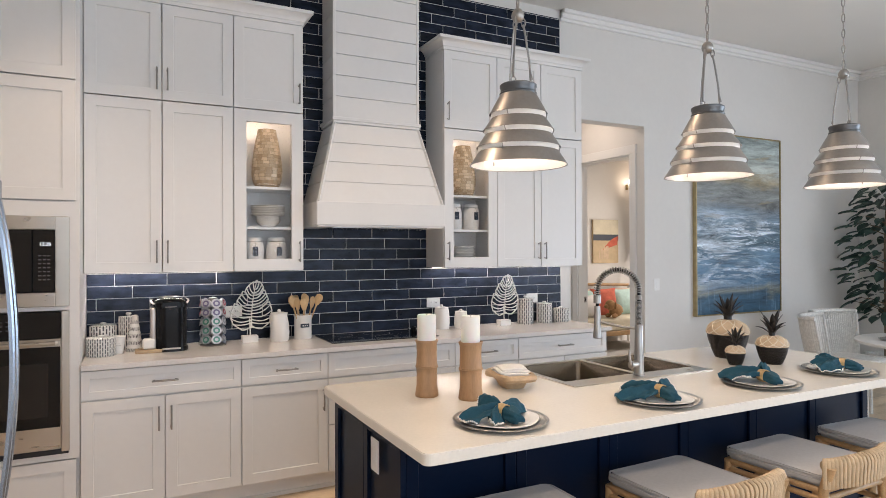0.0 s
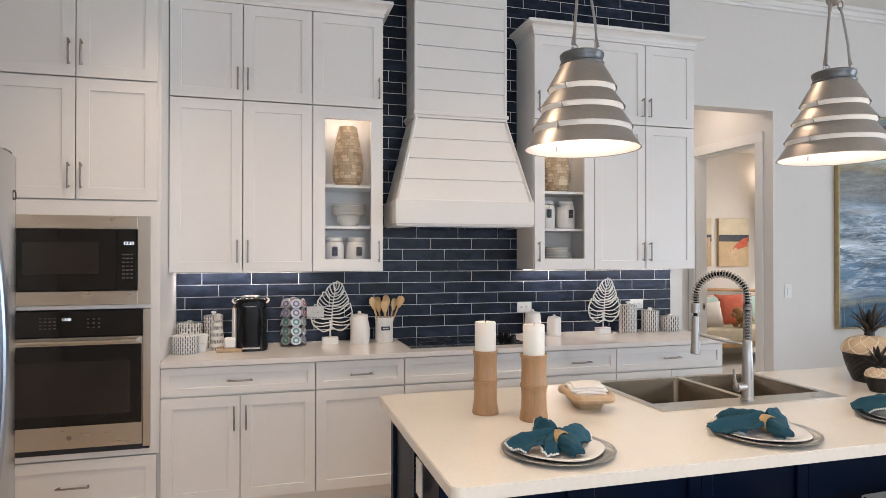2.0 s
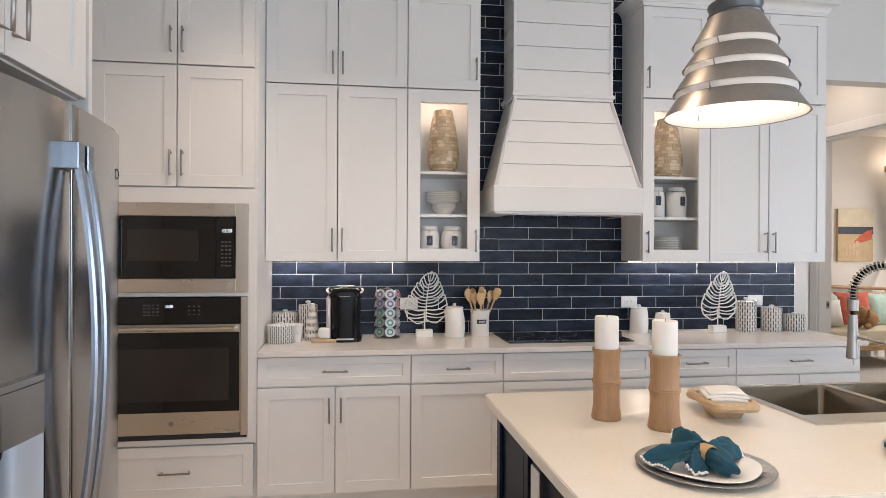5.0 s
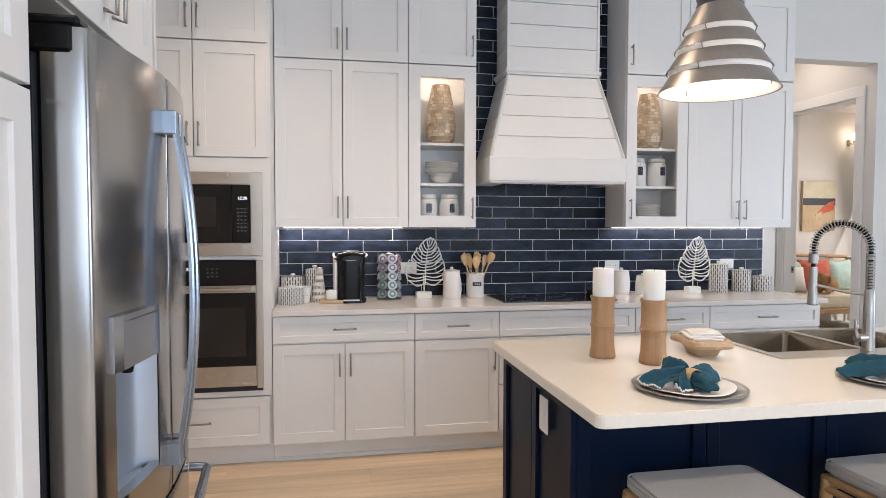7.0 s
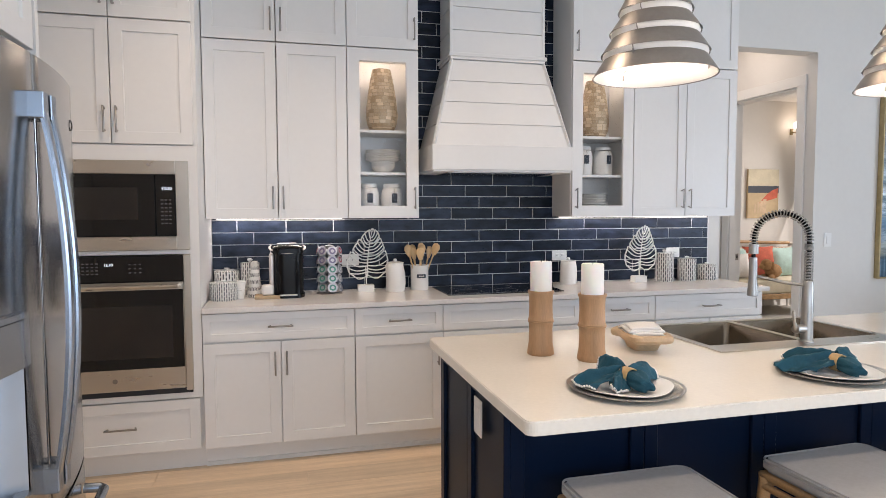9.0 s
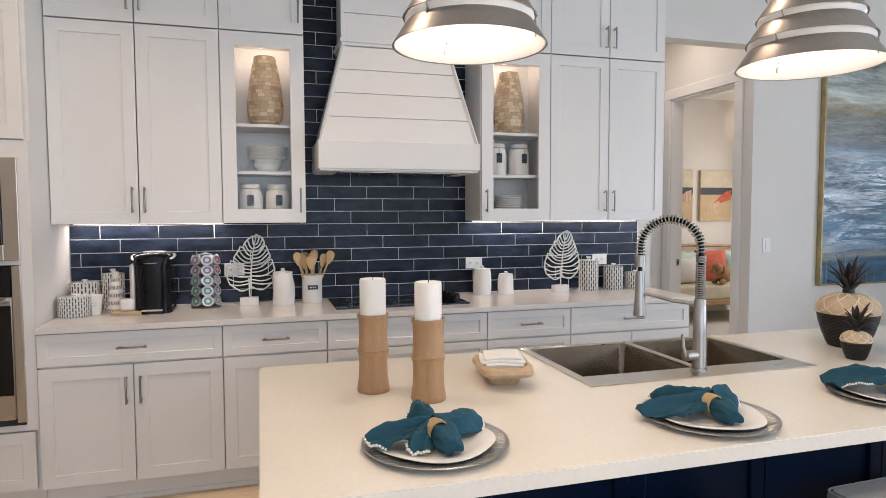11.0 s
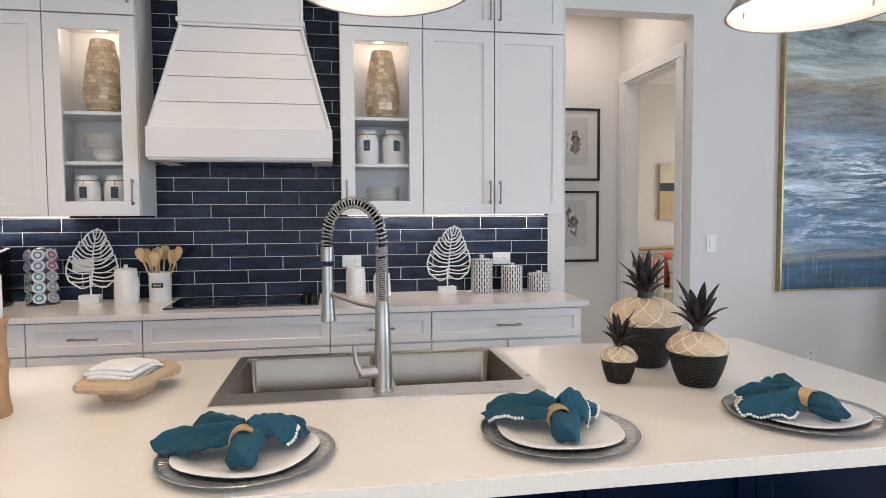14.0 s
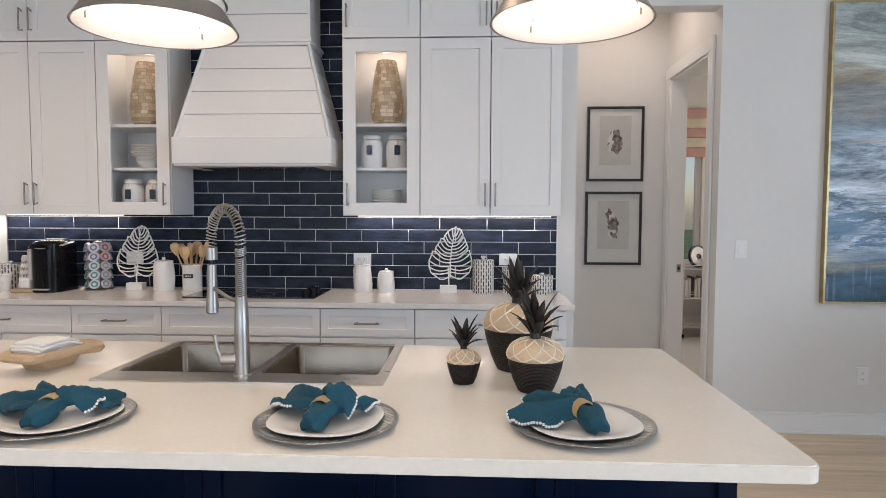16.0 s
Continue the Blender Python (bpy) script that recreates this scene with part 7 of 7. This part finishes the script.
st0 = stool((1.415, -2.815, 0))
for x in (2.110, 2.780, 3.430):
    copy_thing(st0, pose(x, -2.815, 0, 0, 0, 2 if x < 3 else -3))


# ---- dining corner ----
tb = empty("dining_table", (6.26, -1.72, 0), "round white-washed dining table", "table")
part("tabletop", lathe(bmesh.new(), [(0, 0.715), (0.54, 0.715), (0.585, 0.725), (0.59, 0.745), (0.58, 0.752), (0, 0.752)], 56), TRIM, tb, smooth=40)
part("pedestal", lathe(bmesh.new(), [(0, 0), (0.30, 0), (0.31, 0.03), (0.12, 0.08), (0.08, 0.30), (0.10, 0.55), (0.20, 0.70), (0, 0.714)], 32), TRIM, tb, smooth=50)
copy_thing(ch, pose(6.06, -1.55, 0.7525))
bl = empty("soup_bowl", (6.06, -1.55, 0.7575), "white soup bowl on a charger", "bowl")
part("bowl", lathe(bmesh.new(), [(0, 0), (0.04, 0), (0.05, 0.006), (0.085, 0.055), (0.082, 0.056), (0.045, 0.010), (0, 0.008)], 28), PLATE_WHITE, bl, smooth=50)
napkin((6.18, -1.62, 0.768), 60, 31, ((150, 0.12, 0.05, 0.024, 0.004, 1.2, 0.1, 0, "t"), (40, 0.09, 0.04, 0.024, 0.010, 1.0, -0.1, 0, "t")))


def wicker_chair(at, rz):
    c = empty("wicker_chair", at, "white woven wicker dining chair with a curved back", "chair", "dining chairs", rz=rz)
    for x in (-0.21, 0.21):
        for y in (-0.21, 0.21):
            part("leg", tube(bmesh.new(), [(x * 1.05, y * 1.05, 0), (x, y, 0.42)], 0.018, 8), WICKER, c, smooth=60)
    part("seat", boxes((-0.25, 0.25, -0.25, 0.25, 0.40, 0.47), bevel=0.025, seg=3), WICKER, c, smooth=60)
    for i in range(33):
        a = radians(-80 + 160 * i / 32)
        x, y = 0.26 * math.copysign(abs(math.sin(a)) ** 0.8, a), -0.04 - 0.22 * math.cos(a) ** 0.7
        part("woven_strand", tube(bmesh.new(), [(x * 0.86, y * 0.92, 0.43), (x * 0.95, y - 0.02, 0.62), (x * 1.04, y - 0.05, 0.80), (x * 1.06, y - 0.06, 0.885)], [0.015, 0.013, 0.014, 0.012], 6, flat=0.8), WICKER, c, smooth=60)
    rail = [(0.276 * math.copysign(abs(math.sin(a)) ** 0.8, a), -0.10 - 0.22 * math.cos(a) ** 0.7, 0.892 + 0.004 * (k % 2)) for k, a in ((k, radians(-80 + 160 * k / 32)) for k in range(33))]
    part("top_rail", tube(bmesh.new(), rail, 0.021, 8), WICKER, c, "braided top rail", smooth=60)
    for z in (0.50, 0.60, 0.70, 0.80):
        part("weft", tube(bmesh.new(), [(q[0] * (0.90 + 0.2 * (z - 0.45)), (q[1] + 0.10) * (0.96 + 0.05 * (z - 0.45)) - 0.05 - 0.12 * (z - 0.45), z) for q in rail], 0.007, 6), WICKER, c, smooth=60)
    return c


wc = wicker_chair((6.110, -1.00, 0), 205)
copy_thing(wc, pose(6.62, -0.80, 0, 0, 0, 170))

fg = empty("fiddle_leaf_plant", (7.80, -0.50, 0), "tall leafy potted fig plant in the corner", "plant")
part("pot", lathe(bmesh.new(), [(0, 0), (0.15, 0), (0.19, 0.34), (0.20, 0.36), (0.17, 0.36), (0.16, 0.32), (0, 0.32)], 32), WICKER, fg, "pale woven pot", smooth=40)
part("trunk", tube(bmesh.new(), [(0, 0, 0.30), (0.02, 0.01, 0.9), (-0.01, 0, 1.5), (0.02, 0.0, 2.15)], [0.020, 0.017, 0.013, 0.006], 8), mat("bark", (0.16, 0.11, 0.07), 0.8, var=0.3, scale=30), fg, smooth=60)
FIG = mat("fig_leaf", (0.018, 0.046, 0.036), 0.42, var=0.35, scale=14, per_piece=0.35, tint=(0.034, 0.070, 0.052))
bm = bmesh.new()
n, rows = 6, []
for i in range(n + 1):
    u = i / n
    w = 0.055 * math.sin(math.pi * (0.06 + 0.90 * u)) ** 0.7
    rows.append([bm.verts.new((q * w, 0.20 * u, -0.05 * u * u + 0.018 * abs(q))) for q in (-1, -0.5, 0, 0.5, 1)])
for i in range(n):
    for j in range(4):
        bm.faces.new((rows[i][j], rows[i][j + 1], rows[i + 1][j + 1], rows[i + 1][j]))
leaf0 = part("leaf", bm, FIG, fg, smooth=70)
rnd = random.Random(11)
for k in range(230):
    t = (k + 0.5) / 230
    z = 0.75 + 1.50 * t
    a = k * 2.39996
    reach = (0.10 + 0.36 * math.sin(math.pi * (0.15 + 0.75 * t)) * rnd.uniform(0.3, 1.0))
    lf_ = leaf0 if k == 0 else leaf0.copy()
    if k:
        scene.collection.objects.link(lf_)
    s = rnd.uniform(0.6, 1.0)
    lf_.matrix_basis = pose(reach * 0.85 * math.cos(a), reach * 0.85 * math.sin(a), z, rnd.uniform(-28, 12), rnd.uniform(-25, 25), math.degrees(a) - 90) @ Matrix.Diagonal((s, s, s, 1))
for k in range(22):
    a = k * 2.39996 * 3
    z = 0.72 + 1.42 * k / 22
    part("twig", tube(bmesh.new(), [(0.01, 0, z), (0.16 * math.cos(a), 0.16 * math.sin(a), z + 0.06), (0.32 * math.cos(a), 0.32 * math.sin(a), z + 0.08)], [0.007, 0.005, 0.003], 5), bpy.data.materials["bark"], fg)

# ---- tiles of the kitchen wall ----
tile_wall = empty("tile_wall", (0, 0, 0), kind="structure")
part("grout", boxes((TX0, TX1, 0.003, 0.0118, 0.880, 3.600)), GROUT, tile_wall, "white grout bed")
part("edge_strip", boxes((TX1, TX1 + 0.006, -0.002, 0.0118, 0.916, 3.600)), TRIM, tile_wall)
PITCH_X, PITCH_Z, JOINT = 0.3075, 0.0787, 0.0048
tile_meshes = {}


def piece_mesh(name, w, h, depth, material, edge=0.0022):
    """One bevelled piece with its face towards -y, its centre at the origin; alike pieces share it."""
    key = (name, round(w, 3), round(h, 3))
    if key not in tile_meshes:
        vs = []
        for d, y in ((0, depth), (0, edge * 0.6), (edge, 0)):
            vs += [(-w / 2 + d, y, -h / 2 + d), (w / 2 - d, y, -h / 2 + d), (w / 2 - d, y, h / 2 - d), (-w / 2 + d, y, h / 2 - d)]
        fs = [(8, 9, 10, 11)] + [(r * 4 + i, r * 4 + (i + 1) % 4, r * 4 + 4 + (i + 1) % 4, r * 4 + 4 + i) for r in (0, 1) for i in range(4)]
        me = bpy.data.meshes.new(name)
        me.from_pydata(vs, [], fs)
        me.materials.append(material)
        tile_meshes[key] = me
    return tile_meshes[key]


rnd = random.Random(7)
row = 0
z = 0.9155
while z < 3.595:
    zt = min(z + PITCH_Z - JOINT, 3.598)
    off = (1.385 + (8 - row) * PITCH_X / 3) % PITCH_X
    x = off - PITCH_X
    while x < TX1:
        a, b = max(x + JOINT / 2, TX0 + 0.002), min(x + PITCH_X - JOINT / 2, TX1 - 0.001)
        x += PITCH_X
        if b - a < 0.012:
            continue
        behind_left = b < 1.285 and z > 1.42 and zt < 3.06
        behind_right = a > 2.360 and z > 1.42 and zt < 3.06
        behind_hood = a > 1.53 and b < 2.13 and z > 1.78
        if behind_left or behind_right or behind_hood:
            continue
        ob = new("tile", piece_mesh("tile", b - a, zt - z, 0.006, TILE))
        ob.parent = tile_wall
        ob.matrix_basis = pose((a + b) / 2, -0.0012 + rnd.uniform(-0.0006, 0.0006), (z + zt) / 2, rnd.uniform(-0.35, 0.35), 0, rnd.uniform(-0.25, 0.25))
    z += PITCH_Z
    row += 1

# ---- oak floor ----
floor = empty("floor", (0, 0, 0), kind="structure")
PWD = 0.19
plank_meshes = {}


def plank(x0, x1, y0, y1):
    key = (round(x1 - x0, 2), round(y1 - y0, 3))
    if key not in plank_meshes:
        w, h, e = x1 - x0, y1 - y0, 0.0016
        vs = []
        for d, zz in ((0.0003, -0.012), (0.0003, -e * 0.7), (e, 0)):
            vs += [(-w / 2 + d, -h / 2 + d, zz), (w / 2 - d, -h / 2 + d, zz), (w / 2 - d, h / 2 - d, zz), (-w / 2 + d, h / 2 - d, zz)]
        me = bpy.data.meshes.new("plank")
        me.from_pydata(vs, [], [(8, 9, 10, 11)] + [(r * 4 + i, r * 4 + (i + 1) % 4, r * 4 + 4 + (i + 1) % 4, r * 4 + 4 + i) for r in (0, 1) for i in range(4)])
        me.materials.append(OAK)
        plank_meshes[key] = me
    ob = new("plank", plank_meshes[key])
    ob.parent = floor
    ob.location = ((x0 + x1) / 2, (y0 + y1) / 2, 0)


y = -5.13
k = 0
while y < 0.0:
    x = XL - rnd.choice((0.0, 0.4, 0.8, 1.2, 1.6))
    while x < XR:
        L = 1.9
        a, b = max(x, XL), min(x + L, XR)
        if b - a > 0.05:
            plank(round(a, 2), round(b, 2), y, y + PWD)
        x += L
    y += PWD
for k in range(6):
    plank(HX0, HX1 + 0.02, 0.0 + PWD * k, PWD * (k + 1))
bm = bmesh.new()
y = -5.13
while y > YB:
    x = XL - rnd.choice((0.0, 0.4, 0.8, 1.2))
    while x < XR:
        a, b = max(x, XL), min(x + 1.9, XR)
        if b - a > 0.05:
            box(bm, a + 0.0005, b - 0.0005, y - PWD + 0.0005, y - 0.0005, -0.012, 0.0)
        x += 1.9
    y -= PWD
rest = part("far_planks", bm, OAK, floor)
rest["kind"] = "stuff"
